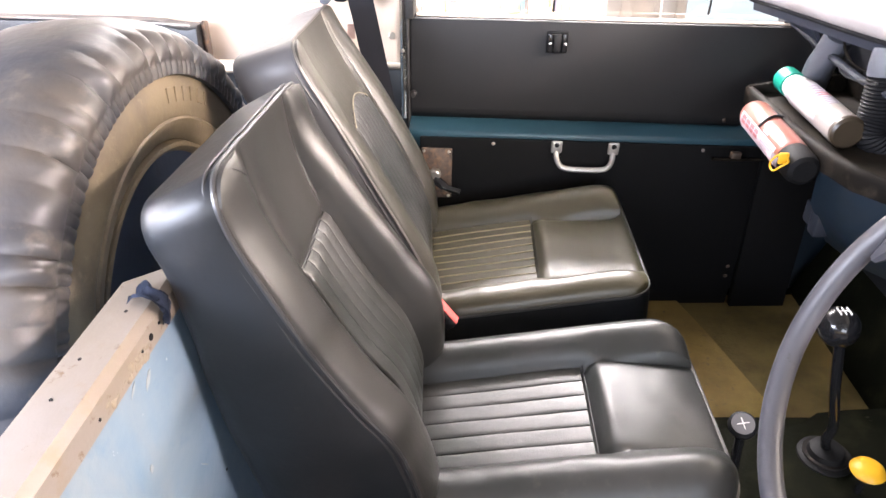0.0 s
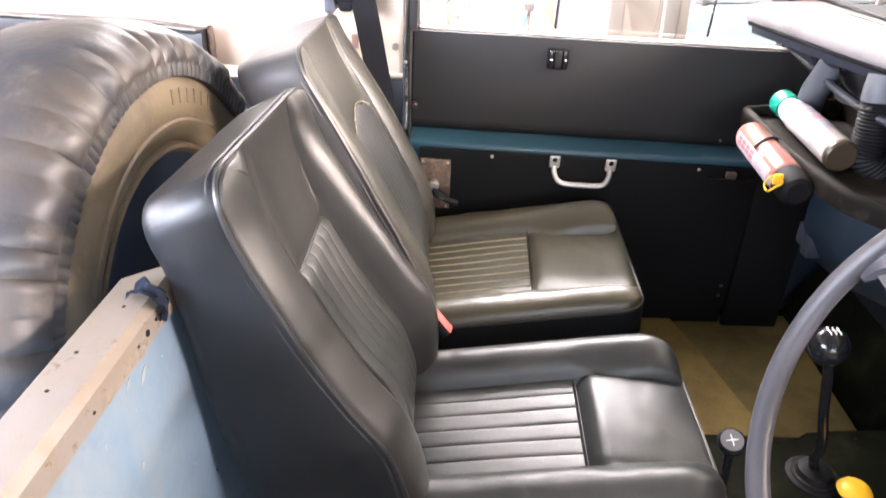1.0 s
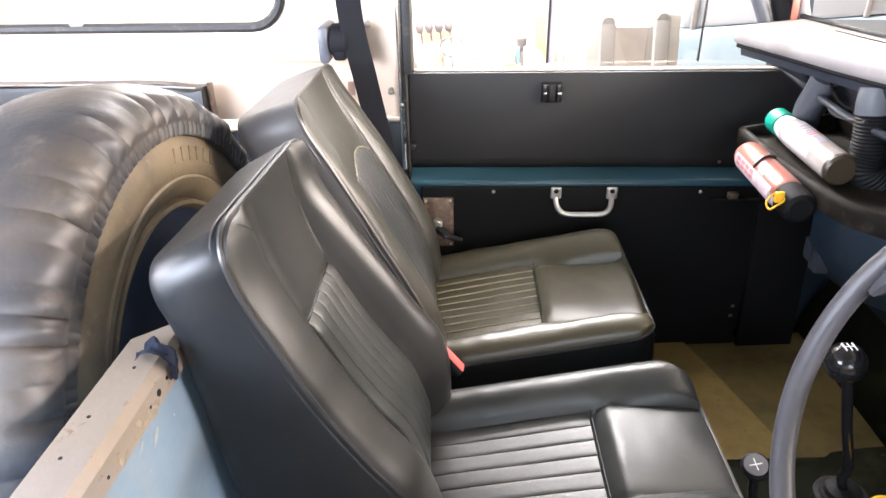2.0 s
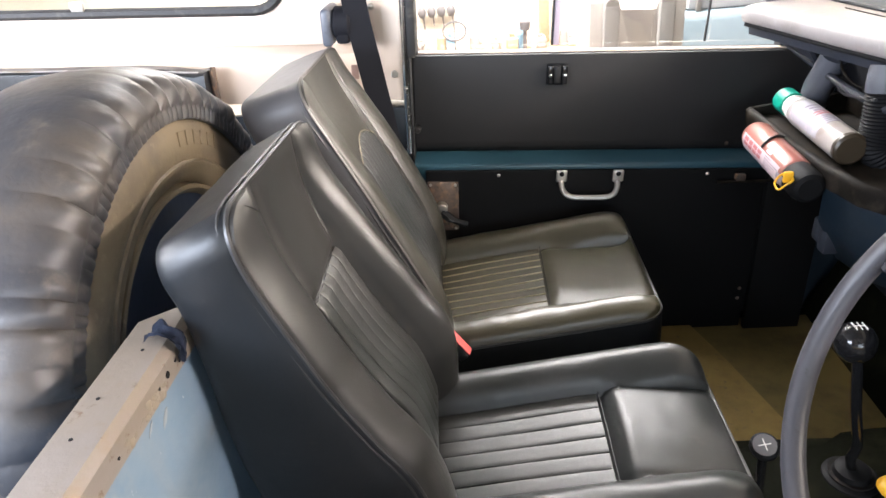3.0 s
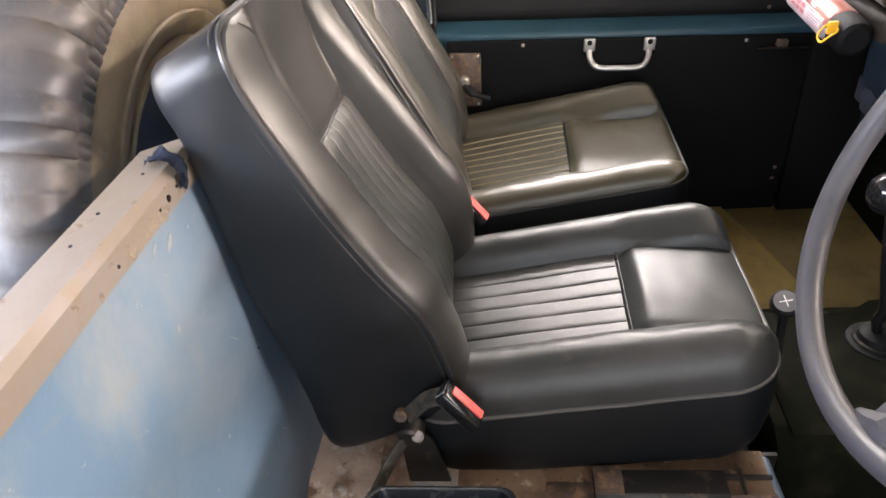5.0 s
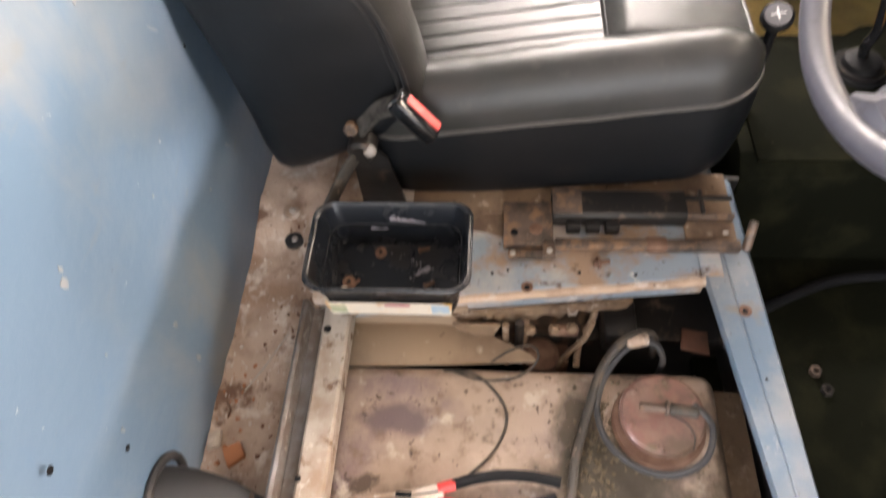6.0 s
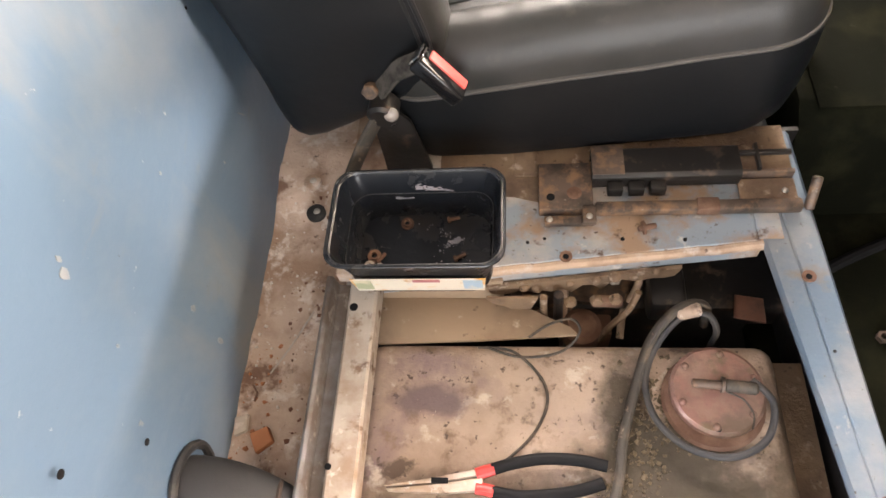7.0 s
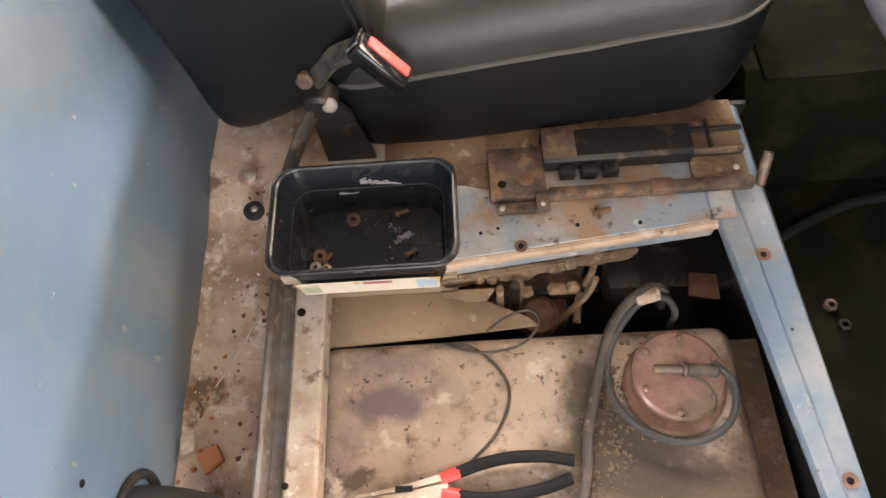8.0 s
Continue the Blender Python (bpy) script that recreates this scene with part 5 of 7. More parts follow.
far_bm = prism([(-0.036, -0.03), (-0.036, -0.006), (-0.03, 0.0), (1.05, 0.0), (1.05, -0.006), (-0.026, -0.006), (-0.032, -0.03)], "x", 0.176, 0.616, 0.0)
for v in far_bm.verts:
    if v.co.y < 0.1:
        v.co.y += near_edge(v.co.x) + 0.036
part("far_strip", far_bm, M_STRIP, sbox)
part("rear_corner", box(0.121, 0.1755, -0.036, 1.05, -0.02, -0.001, 0.002), M_DIRT, sbox)
strip_bm = prism([(0.0, -0.008), (0.0, -0.002), (0.04, 0.002), (0.42, 0.002), (0.45, 0.0), (0.48, 0.002), (0.92, 0.002), (1.0, -0.004), (1.0, FLOOR), (0.95, FLOOR), (0.95, -0.008)], "y", -0.45, 0.16)
for v in strip_bm.verts:
    x_in = 0.616 - 0.105 * v.co.y
    x_out = 0.679 - 0.033 * v.co.y
    v.co.x = x_in + (x_out - x_in) * v.co.x
part("front_strip", strip_bm, M_STRIP_FRONT, sbox, "faded blue front strip")
drip = [(0.3, -0.006), (0.53, -0.006)]
rngd = random.Random(3)
for k in range(19):
    drip.append((0.53 - 0.23 * (k + 0.5) / 19, -0.02 - 0.035 * (1 - k / 25) * rngd.random() * (0.35 if k < 6 else 1.0)))
torn_bm = prism([(x, z - 0.022) for x, z in drip], "y", -0.043, -0.038)
for v in torn_bm.verts:
    v.co.y += near_edge(v.co.x) + 0.036
part("torn_flange", torn_bm, M_GRIME, sbox, "torn dirty flange under the edge")
for x, z, r in ((0.345, -0.03, 0.007), (0.36, -0.034, 0.008), (0.4, -0.03, 0.006), (0.43, -0.028, 0.008), (0.452, -0.024, 0.009), (0.475, -0.03, 0.006), (0.5, -0.022, 0.006)):
    part("lump", dome((x, near_edge(x) - 0.006, z - 0.008), r, r * 0.9, (0.2, -1, 0.1), 7), M_GRIME, sbox, "dried lump of sealant")
part("edge_roll", tube([(0.18 + 0.436 * k / 24, near_edge(0.18 + 0.436 * k / 24) + 0.0025 + 0.0006 * math.sin(k * 1.7), -0.007 + 0.0004 * math.sin(k * 2.3)) for k in range(25)], 0.0065, 10), M_DIRT, sbox, "rounded dirty front edge")
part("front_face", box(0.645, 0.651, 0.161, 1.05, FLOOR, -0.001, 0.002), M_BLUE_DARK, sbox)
part("corner_plate", box(0.61, 0.637, 0.004, 0.055, 0.0025, 0.004, 0.0006), M_STRIP, sbox)
part("rear_strip", prism([(0.141, -0.03), (0.141, -0.003), (0.144, 0.0), (0.172, 0.0), (0.175, -0.003), (0.175, -0.03), (0.171, -0.03), (0.171, -0.006), (0.145, -0.006), (0.145, -0.03)], "y", -0.45, -0.037), M_GALV, sbox, "bare galvanised rear strip")
part("rear_flange", prism([(0.114, -0.05), (0.112, 0.003), (0.116, 0.006), (0.12, 0.003), (0.122, -0.02), (0.1405, -0.02), (0.1405, -0.05)], "y", -0.45, -0.04, 0.0008), M_FLANGE, sbox, "dented grey flange")
part("near_strip", box(0.0, 0.69, -0.47, -0.44, -0.04, 0.0, 0.003), M_STRIP, sbox)
bmc = bmesh.new()
NX, NY2 = 10, 120
cg = [[bmc.verts.new((0.0 + 0.112 * i / NX, -0.45 + 1.5 * j / NY2, -0.068 + 0.006 * noise.noise(Vector((i * 0.5, j * 0.4, 2))) + 0.02 * smooth01((j - 40) / 8))) for i in range(NX + 1)] for j in range(NY2 + 1)]
for j in range(NY2):
    for i in range(NX):
        bmc.faces.new((cg[j][i], cg[j][i + 1], cg[j + 1][i + 1], cg[j + 1][i]))
rtn = bmesh.ops.extrude_face_region(bmc, geom=bmc.faces[:])
for v in rtn["geom"]:
    if isinstance(v, bmesh.types.BMVert):
        v.co.z -= 0.01
part("rear_gutter", bmc, M_GUTTER, sbox, "dirty gutter along the blue panel")
# black walls and tray: the cavity's darkness is put into their colour
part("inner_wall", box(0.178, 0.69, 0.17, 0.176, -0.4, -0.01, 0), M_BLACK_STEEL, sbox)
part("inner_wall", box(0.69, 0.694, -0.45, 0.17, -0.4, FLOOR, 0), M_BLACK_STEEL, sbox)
# black sheet added over the blue inner face for the strip's shadow
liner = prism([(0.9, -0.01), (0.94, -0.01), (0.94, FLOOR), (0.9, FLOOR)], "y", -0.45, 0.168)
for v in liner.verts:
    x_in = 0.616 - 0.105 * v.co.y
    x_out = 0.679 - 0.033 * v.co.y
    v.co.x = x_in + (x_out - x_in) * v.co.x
part("inner_wall", liner, M_BLACK_STEEL, sbox, "black sheet inside the front strip, standing for its shade")
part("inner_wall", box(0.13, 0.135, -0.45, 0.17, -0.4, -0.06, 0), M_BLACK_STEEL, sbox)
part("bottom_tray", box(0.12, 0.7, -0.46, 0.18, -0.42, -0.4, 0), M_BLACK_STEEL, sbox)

tank = thing("fuel_tank", "dusty steel fuel tank under the missing driver's seat", "fuel tank", (0.4, -0.27, -0.4))
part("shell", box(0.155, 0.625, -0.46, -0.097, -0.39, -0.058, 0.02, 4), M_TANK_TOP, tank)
part("seam_flange", box(0.626, 0.672, -0.46, -0.1, -0.118, -0.112, 0.002), M_GRIME, tank, "dirt-caked seam flange")
part("sender_ring", lathe([(0.0, 0), (0.053, 0), (0.0545, 0.004), (0.051, 0.007), (0.0, 0.007)], Matrix.Translation((0.548, -0.166, -0.0585)), 40), M_RUST, tank)
SX, SY = 0.552, -0.158
sender = part("sender_disc", lathe([(0, 0.0085), (0.03, 0.0085), (0.038, 0.0095), (0.046, 0.0095), (0.0495, 0.007), (0.05, 0.0), (0, 0)], Matrix.Translation((SX, SY, -0.05)), 48), M_SENDER, tank, "pinkish rusty sender disc")
for k in range(6):
    a = radians(20 + 60 * k)
    part("screw", dome((SX + 0.041 * math.cos(a), SY + 0.041 * math.sin(a), -0.0405), 0.0042, 0.003), M_SENDER, sender)
part("screw_hole", lathe([(0, 0.0004), (0.003, 0.0004), (0.003, 0), (0, 0)], Matrix.Translation((SX - 0.006, SY - 0.043, -0.0405)), 10), M_MATT, sender)
part("outlet_pipe", rod((0.524, -0.153, -0.034), (0.556, -0.156, -0.032), 0.005, 12, 0.001), M_RUNNER, sender)
part("pipe_collar", lathe([(0, 0), (0.0085, 0), (0.0085, 0.003), (0.005, 0.004), (0, 0.004)], along((0.553, -0.1555, -0.031), (0.6, -0.161, -0.029)), 18), M_RUNNER, sender)
part("terminal", rod((0.556, -0.156, -0.031), (0.589, -0.1605, -0.029), 0.0068, 14, 0.002), M_HOSE, sender)
part("earth_wire", tube(spline([(0.558, -0.162, -0.034), (0.575, -0.17, -0.036), (0.583, -0.185, -0.038), (0.58, -0.2, -0.0405)], 6), 0.001, 6), M_HOSE, sender)
part("slot", box(0.159, 0.162, -0.15, -0.115, -0.0585, -0.0565, 0), M_RUST, tank)

guard = thing("tank_guard", "bare bent steel guard plate beside the tank", "plate", (0.25, -0.06, -0.12))
part("plate", prism([(0.15, -0.035), (0.3, -0.037), (0.35, -0.05), (0.4, -0.075), (0.41, -0.086), (0.3, -0.093), (0.15, -0.1)], "z", -0.068, -0.064, 0.001), M_GUARD, guard)
part("upstand", prism([(0.15, -0.03), (0.32, -0.03), (0.32, -0.036), (0.15, -0.036)], "z", -0.12, -0.02, 0.001), M_GUARD, guard)

brk = thing("chassis_bracket", "rusty chassis bracket with bolts inside the seat box", "bracket", (0.4, 0.0, -0.4))
part("plate", prism([(0.31, -0.03), (0.39, -0.03), (0.385, -0.1), (0.36, -0.14), (0.31, -0.12)], "y", 0.005, 0.012, 0.001), M_DIRT, brk)
part("web", prism([(0.32, -0.06), (0.33, 0.02), (0.5, 0.03), (0.48, -0.02), (0.41, -0.01), (0.4, -0.05), (0.37, -0.055)], "z", -0.135, -0.125, 0.001), M_RUNNER, brk)
part("arm", tube(spline([(0.39, -0.055, -0.14), (0.395, -0.02, -0.12), (0.4, 0.01, -0.1), (0.43, 0.03, -0.09)], 6), 0.007, 8), M_DIRT, brk)
part("arm", tube(spline([(0.47, -0.05, -0.16), (0.475, -0.02, -0.14), (0.49, 0.0, -0.11), (0.5, 0.03, -0.08)], 6), 0.005, 8), M_DIRT, brk)
for x, y, z in ((0.345, -0.02, -0.11), (0.36, -0.035, -0.115), (0.43, 0.005, -0.09), (0.46, 0.01, -0.1), (0.485, 0.015, -0.095), (0.355, 0.0, -0.105)):
    part("bolt", hexhead((x, y, z), 0.0095, 0.012, (0.1, -0.6, 0.8), x * 9), M_RUST if x < 0.45 else M_GALV, brk)
part("torn_web", prism([(0.3, -0.034), (0.362, -0.034), (0.354, -0.06), (0.35, -0.082), (0.346, -0.11), (0.337, -0.108), (0.334, -0.07), (0.322, -0.055), (0.308, -0.05)], "y", -0.052, -0.048, 0.0006), M_GRIME, brk, "torn dirty steel web")
part("stay", rod((0.368, -0.05, -0.034), (0.371, -0.056, -0.14), 0.0045, 10), M_GRIME, brk)
part("stay", rod((0.386, -0.047, -0.034), (0.388, -0.052, -0.14), 0.006, 10), M_BLACK_STEEL, brk)
part("drum", lathe([(0, 0), (0.024, 0), (0.026, 0.006), (0.025, 0.03), (0.018, 0.036), (0, 0.037)], Matrix.Translation((0.418, -0.05, -0.15)), 18), M_RUST, brk, "rusty round drum")
part("arm", tube(spline([(0.478, -0.044, -0.034), (0.47, -0.052, -0.065), (0.452, -0.058, -0.1), (0.44, -0.06, -0.14)], 5), 0.0042, 8), M_GRIME, brk)
part("clamp", box(0.425, 0.462, -0.052, -0.04, -0.062, -0.046, 0.004, 2), M_RUST, brk)
for x, z in ((0.43, -0.046), (0.452, -0.043), (0.4, -0.05)):
    part("bolt", hexhead((x, -0.046, z), 0.0075, 0.008, (0.1, -1, 0.2), x * 7), M_GRIME, brk)
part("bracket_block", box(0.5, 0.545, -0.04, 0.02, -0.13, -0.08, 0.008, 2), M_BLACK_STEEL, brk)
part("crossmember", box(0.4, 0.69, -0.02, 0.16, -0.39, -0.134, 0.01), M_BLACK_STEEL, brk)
part("lever_arm", box(0.41, 0.46, -0.05, 0.01, -0.2, -0.15, 0.006), M_RUST, brk)
single("rusty_scrap", prism([(0.610, -0.033), (0.648, -0.041), (0.650, -0.007), (0.616, -0.001)], "z", -0.133, -0.128, 0.001), M_SCRAP, "orange rust scrap inside the dark cavity", "scrap")

hose = thing("fuel_hose", "dusty black fuel hose looped round the sender", "hose", (0.5, -0.15, -0.06))
part("loop", tube(spline([(0.585, -0.15, -0.03), (0.602, -0.175, -0.03), (0.59, -0.212, -0.032), (0.555, -0.23, -0.036), (0.515, -0.222, -0.04), (0.486, -0.195, -0.042), (0.476, -0.16, -0.042), (0.482, -0.128, -0.036), (0.5, -0.1, -0.022), (0.522, -0.083, -0.012), (0.546, -0.082, -0.014), (0.56, -0.09, -0.04), (0.566, -0.085, -0.1)], 8), 0.0038, 10), M_PIPE, hose)
part("feed", tube(spline([(0.43, -0.29, -0.042), (0.442, -0.25, -0.045), (0.448, -0.215, -0.047), (0.463, -0.165, -0.046), (0.482, -0.112, -0.03), (0.505, -0.084, -0.012), (0.53, -0.07, -0.01), (0.548, -0.07, -0.022), (0.56, -0.06, -0.09)], 8), 0.006, 10, flat=0.8), M_HOSE, hose)
part("sleeve", rod((0.512, -0.082, -0.013), (0.538, -0.077, -0.009), 0.0078, 14, 0.002), M_TANK, hose, "dusty sleeve")
single("wire", tube(spline([(0.29, -0.105, -0.0575), (0.33, -0.11, -0.055), (0.362, -0.14, -0.055), (0.37, -0.17, -0.0555), (0.355, -0.205, -0.0555), (0.325, -0.235, -0.0555), (0.28, -0.27, -0.0555)], 8), 0.0018, 7), M_HOSE, "thin dusty wire lying on the fuel tank", "wire")
single("wire", tube(spline([(0.3, -0.105, -0.0555), (0.34, -0.118, -0.053), (0.385, -0.115, -0.045), (0.408, -0.095, -0.035), (0.4, -0.078, -0.035), (0.375, -0.078, -0.05), (0.35, -0.092, -0.057)], 8), 0.0016, 7), M_HOSE, "thin dusty wire curled on the fuel tank", "wire")

# ---- things on the seat box ----
tub = thing("plastic_tub", "black plastic food tub used for nuts and washers", "tub", (0.23, -0.01, 0.0))


def tub_ring(f, z, dx=0.0, r=0.022):
    cx, cy = 0.23, -0.011
    hx, hy = 0.097 * f + dx, 0.063 * f + dx
    pts = []
    for sx, sy, a0 in ((1, 1, 0), (-1, 1, 90), (-1, -1, 180), (1, -1, 270)):
        for k in range(7):
            a = radians(a0 + 15 * k)
            pts.append((cx + sx * (hx - r) + r * math.cos(a), cy + sy * (hy - r) + r * math.sin(a), z))
    return pts


part("shell", loft([tub_ring(0.8, 0.012), tub_ring(0.81, 0.007), tub_ring(0.835, 0.02), tub_ring(0.855, 0.052), tub_ring(0.88, 0.054), tub_ring(0.945, 0.083), tub_ring(0.99, 0.084), tub_ring(0.995, 0.0865), tub_ring(0.96, 0.088), tub_ring(0.935, 0.086), tub_ring(0.862, 0.056), tub_ring(0.84, 0.053), tub_ring(0.82, 0.02), tub_ring(0.79, 0.011)][1:]), M_PLASTIC, tub)
part("rim", tube(tub_ring(0.99, 0.0865), 0.0016, 7, True), M_PLASTIC, tub)
lab = part("paper_label", prism([(0.158, 0.018), (0.302, 0.018), (0.305, 0.053), (0.155, 0.053)], "y", -0.0665, -0.0655), M_PAPER, tub, "worn printed paper label")
lab.matrix_parent_inverse = lab.matrix_parent_inverse @ Matrix.Translation((0, -0.064, 0.02)) @ Matrix.Rotation(radians(7), 4, "X") @ Matrix.Translation((0, 0.064, -0.02))
for x0, x1, mm in ((0.28, 0.301, M_PAPER_BLUE), (0.159, 0.178, M_PAPER_GREEN)):
    pb = part("print", prism([(x0, 0.024), (x1, 0.024), (x1, 0.05), (x0, 0.05)], "y", -0.0671, -0.0666), mm, lab)
    pb.matrix_parent_inverse = Matrix()
part("print", box(0.225, 0.255, -0.0671, -0.0666, 0.045, 0.052, 0), M_LABEL_RED, lab).matrix_parent_inverse = Matrix()
FT = 0.012


def flake(x, y, z, r, rnd):
    """A small crooked crumb."""
    n = rnd.choice((4, 5, 6))
    turn = rnd.uniform(0, 6)
    pts = [(x + r * rnd.uniform(0.5, 1.3) * math.cos(turn + 2 * math.pi * k / n), y + r * rnd.uniform(0.5, 1.3) * math.sin(turn + 2 * math.pi * k / n)) for k in range(n)]
    bm = prism(pts, "z", z - 0.001, z + r * rnd.uniform(0.3, 0.9))
    for v in bm.verts:
        if v.co.z > z:
            v.co.z += r * rnd.uniform(-0.3, 0.3)
            v.co.x += (x - v.co.x) * 0.35
            v.co.y += (y - v.co.y) * 0.35
    return bm


rngt = random.Random(11)
for x, y, r, m in ((0.206, 0.026, 0.0078, M_RUST), (0.17, -0.019, 0.0085, M_RUST), (0.1655, -0.032, 0.0065, M_GALV), (0.178, -0.034, 0.0055, M_GALV)):
    single("washer", merge(washer_bm((x, y, FT), r, r * 0.45, 0.003, (0.1, -0.15, 1)), washer_bm((x, y, FT + 0.003), r * 0.7, r * 0.42, 0.003, (0.1, -0.15, 1))), m, "rusty flanged washer lying in the black tub", "washer", "loose fixings")
for x, y, a in ((0.258, 0.029, 0.25), (0.268, -0.024, 0.5), (0.176, -0.026, 0.9), (0.166, -0.043, 0.7)):
    d = Vector((math.cos(a), math.sin(a), 0))
    p = Vector((x, y, FT + 0.004))
    single("screw", merge(rod(p, p + d * 0.012, 0.0024, 8), lathe([(0, 0), (0.0045, 0), (0.0035, 0.003), (0, 0.0035)], along(p, p - d), 10)), M_RUST, "small rusty screw lying in the black tub", "screw", "loose fixings")
dust = []
for k in range(18):
    # a loose trail from the wall to the heap
    f = rngt.random()
    dust.append(flake(0.222 + 0.034 * f + rngt.gauss(0, 0.003), 0.031 - 0.022 * f + rngt.gauss(0, 0.003), FT, rngt.uniform(0.0004, 0.0011), rngt))
for k in range(120):
    # the swept heap
    f = abs(rngt.gauss(0, 0.45))
    dust.append(flake(0.271 - 0.016 * f + rngt.gauss(0, 0.0022), 0.004 - 0.008 * f + rngt.gauss(0, 0.0016 + 0.002 * f), FT, rngt.uniform(0.0004, 0.0014), rngt))
for k in range(14):
    dust.append(flake(rngt.uniform(0.23, 0.285), rngt.uniform(-0.035, 0.02), FT, rngt.uniform(0.0003, 0.0007), rngt))
single("grit", merge(*dust), M_LABEL, "pale paint flakes and grit in the tub", "grit", kind="stuff")

run = thing("seat_runner", "greasy steel seat runner bolted to the seat box", "seat runner", (0.5, 0.08, 0.0))
part("end_plate", box(0.364, 0.428, 0.04, 0.108, 0.002, 0.018, 0.002), M_RUNNER, run, "greasy end plate")
part("plate_hole", lathe([(0, 0), (0.0085, 0), (0.009, 0.0012), (0.0055, 0.0016), (0.005, 0.0004), (0, 0.0004)], Matrix.Translation((0.406, 0.062, 0.018)), 16), M_RUST, run)
part("plate_hole", lathe([(0, 0), (0.005, 0), (0.005, 0.001), (0, 0.001)], Matrix.Translation((0.378, 0.057, 0.018)), 12), M_MATT, run)
part("link", box(0.37, 0.428, 0.022, 0.034, 0.006, 0.014, 0.002), M_RUNNER, run)
part("clip", box(0.414, 0.43, 0.02, 0.045, 0.012, 0.02, 0.002), M_RUNNER, run)
part("pivot", dome((0.422, 0.028, 0.02), 0.004, 0.003), M_SCREW, run)
part("pivot", dome((0.376, 0.028, 0.014), 0.004, 0.003), M_SCREW, run)
part("upper_rail", prism([(0.08, 0.004), (0.08, 0.022), (0.085, 0.026), (0.12, 0.026), (0.124, 0.022), (0.124, 0.004), (0.119, 0.004), (0.119, 0.02), (0.085, 0.02), (0.085, 0.004)], "x", 0.428, 0.6, 0.0006), M_BLACK_STEEL, run, "black upper slide rail")
part("rail_end", box(0.428, 0.466, 0.082, 0.126, 0.0265, 0.0275, 0.0004), M_RUNNER, run)
part("lower_rail", box(0.43, 0.662, 0.038, 0.052, 0.002, 0.016, 0.003), M_RUNNER, run, "rusty lower rail")
part("rail_sleeve", box(0.545, 0.571, 0.036, 0.054, 0.004, 0.018, 0.003), M_RUST, run)
for x in (0.446, 0.471, 0.496):
    part("tooth", box(x, x + 0.018, 0.066, 0.079, 0.003, 0.018, 0.0015), M_BLACK_STEEL, run)
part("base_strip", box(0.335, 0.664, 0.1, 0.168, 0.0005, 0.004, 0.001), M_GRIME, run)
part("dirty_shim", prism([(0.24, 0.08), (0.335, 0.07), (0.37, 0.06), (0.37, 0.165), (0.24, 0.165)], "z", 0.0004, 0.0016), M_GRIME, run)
part("end_block", box(0.598, 0.662, 0.054, 0.086, 0.001, 0.007, 0.002), M_GRIME, run)
part("end_block", box(0.602, 0.662, 0.096, 0.135, 0.001, 0.01, 0.002), M_GRIME, run)
part("end_rib", box(0.6, 0.662, 0.088, 0.093, 0.001, 0.016, 0.001), M_RUNNER, run)
part("end_rib", box(0.6, 0.662, 0.113, 0.119, 0.0145, 0.02, 0.001), M_BLACK_STEEL, run)
part("end_stop", box(0.62, 0.624, 0.09, 0.128, 0.0145, 0.022, 0.001), M_BLACK_STEEL, run)
part("end_screw", dome((0.648, 0.066, 0.009), 0.004, 0.002), M_SCREW, run)
single("peg", rod((0.672, 0.045, 0.0), (0.678, 0.07, 0.03), 0.006, 12, 0.002), M_RUNNER, "short rusty peg on the seat box edge", "peg")
pin = single("loose_pin", merge(rod((0.478, 0.019, 0.005), (0.499, 0.023, 0.005), 0.0035, 10, 0.001), lathe([(0.002, 0), (0.008, 0), (0.008, 0.003), (0.002, 0.003)], along((0.483, 0.02, 0.005), (0.6, 0.043, 0.005)), 14)), M_RUST, "rusty bolt lying on the blue strip", "bolt", "loose fixings")
for x, y, z in ((0.653, -0.044, 0.002), (0.672, -0.278, 0.002), (0.394, -0.015, 0.0)):
    b = thing("frame_screw", "rusty countersunk screw in the blue strip", "screw", (x, y, z), group="frame screws")
    part("cup", lathe([(0, 0.0006), (0.004, 0.0008), (0.0075, 0.0022), (0.0075, 0.0008), (0, 0.0002)], Matrix.Translation((x, y, z)), 16), M_RUST, b)
    part("hole", lathe([(0, 0.0015), (0.0034, 0.0015), (0.0034, 0.0004), (0, 0.0004)], Matrix.Translation((x, y, z)), 10), M_MATT, b)
for x, y, r in ((0.149, -0.079, 0.005), (0.144, -0.259, 0.0036), (0.46, 0.008, 0.0025), (0.53, 0.006, 0.0025), (0.37, 0.01, 0.002), (0.66, -0.13, 0.0018), (0.35, 0.005, 0.0022)):
    single("drilled_hole", lathe([(0, 0.0008), (r, 0.0008), (r, 0.0002), (0, 0.0002)], Matrix.Translation((x, y, 0.002 if x > 0.64 else 0)), 12), M_MATT, "small dark drilled hole in the seat box", "hole", "drilled holes")
for x, y, z, r in ((0.068, 0.079, -0.04, 0.013), (0.055, 0.13, -0.04, 0.012)):
    gb = thing("grommet", "dirty round grommet in the gutter behind the seat box", "grommet", (x, y, z), group="grommets")
    part("disc", lathe([(0, 0.004), (0.006, 0.005), (r, 0.003), (r, -0.003), (0, -0.003)], Matrix.Translation((x, y, z)), 18), M_RUBBER if y < 0.1 else M_DIRT, gb)
    part("head", dome((x + 0.002, y, z + 0.004), 0.005, 0.003), M_SCREW, gb)
single("pale_pebble", dome((0.098, -0.055, -0.062), 0.008, 0.007), M_WHITE, "white lump lying in the gutter", "pebble")
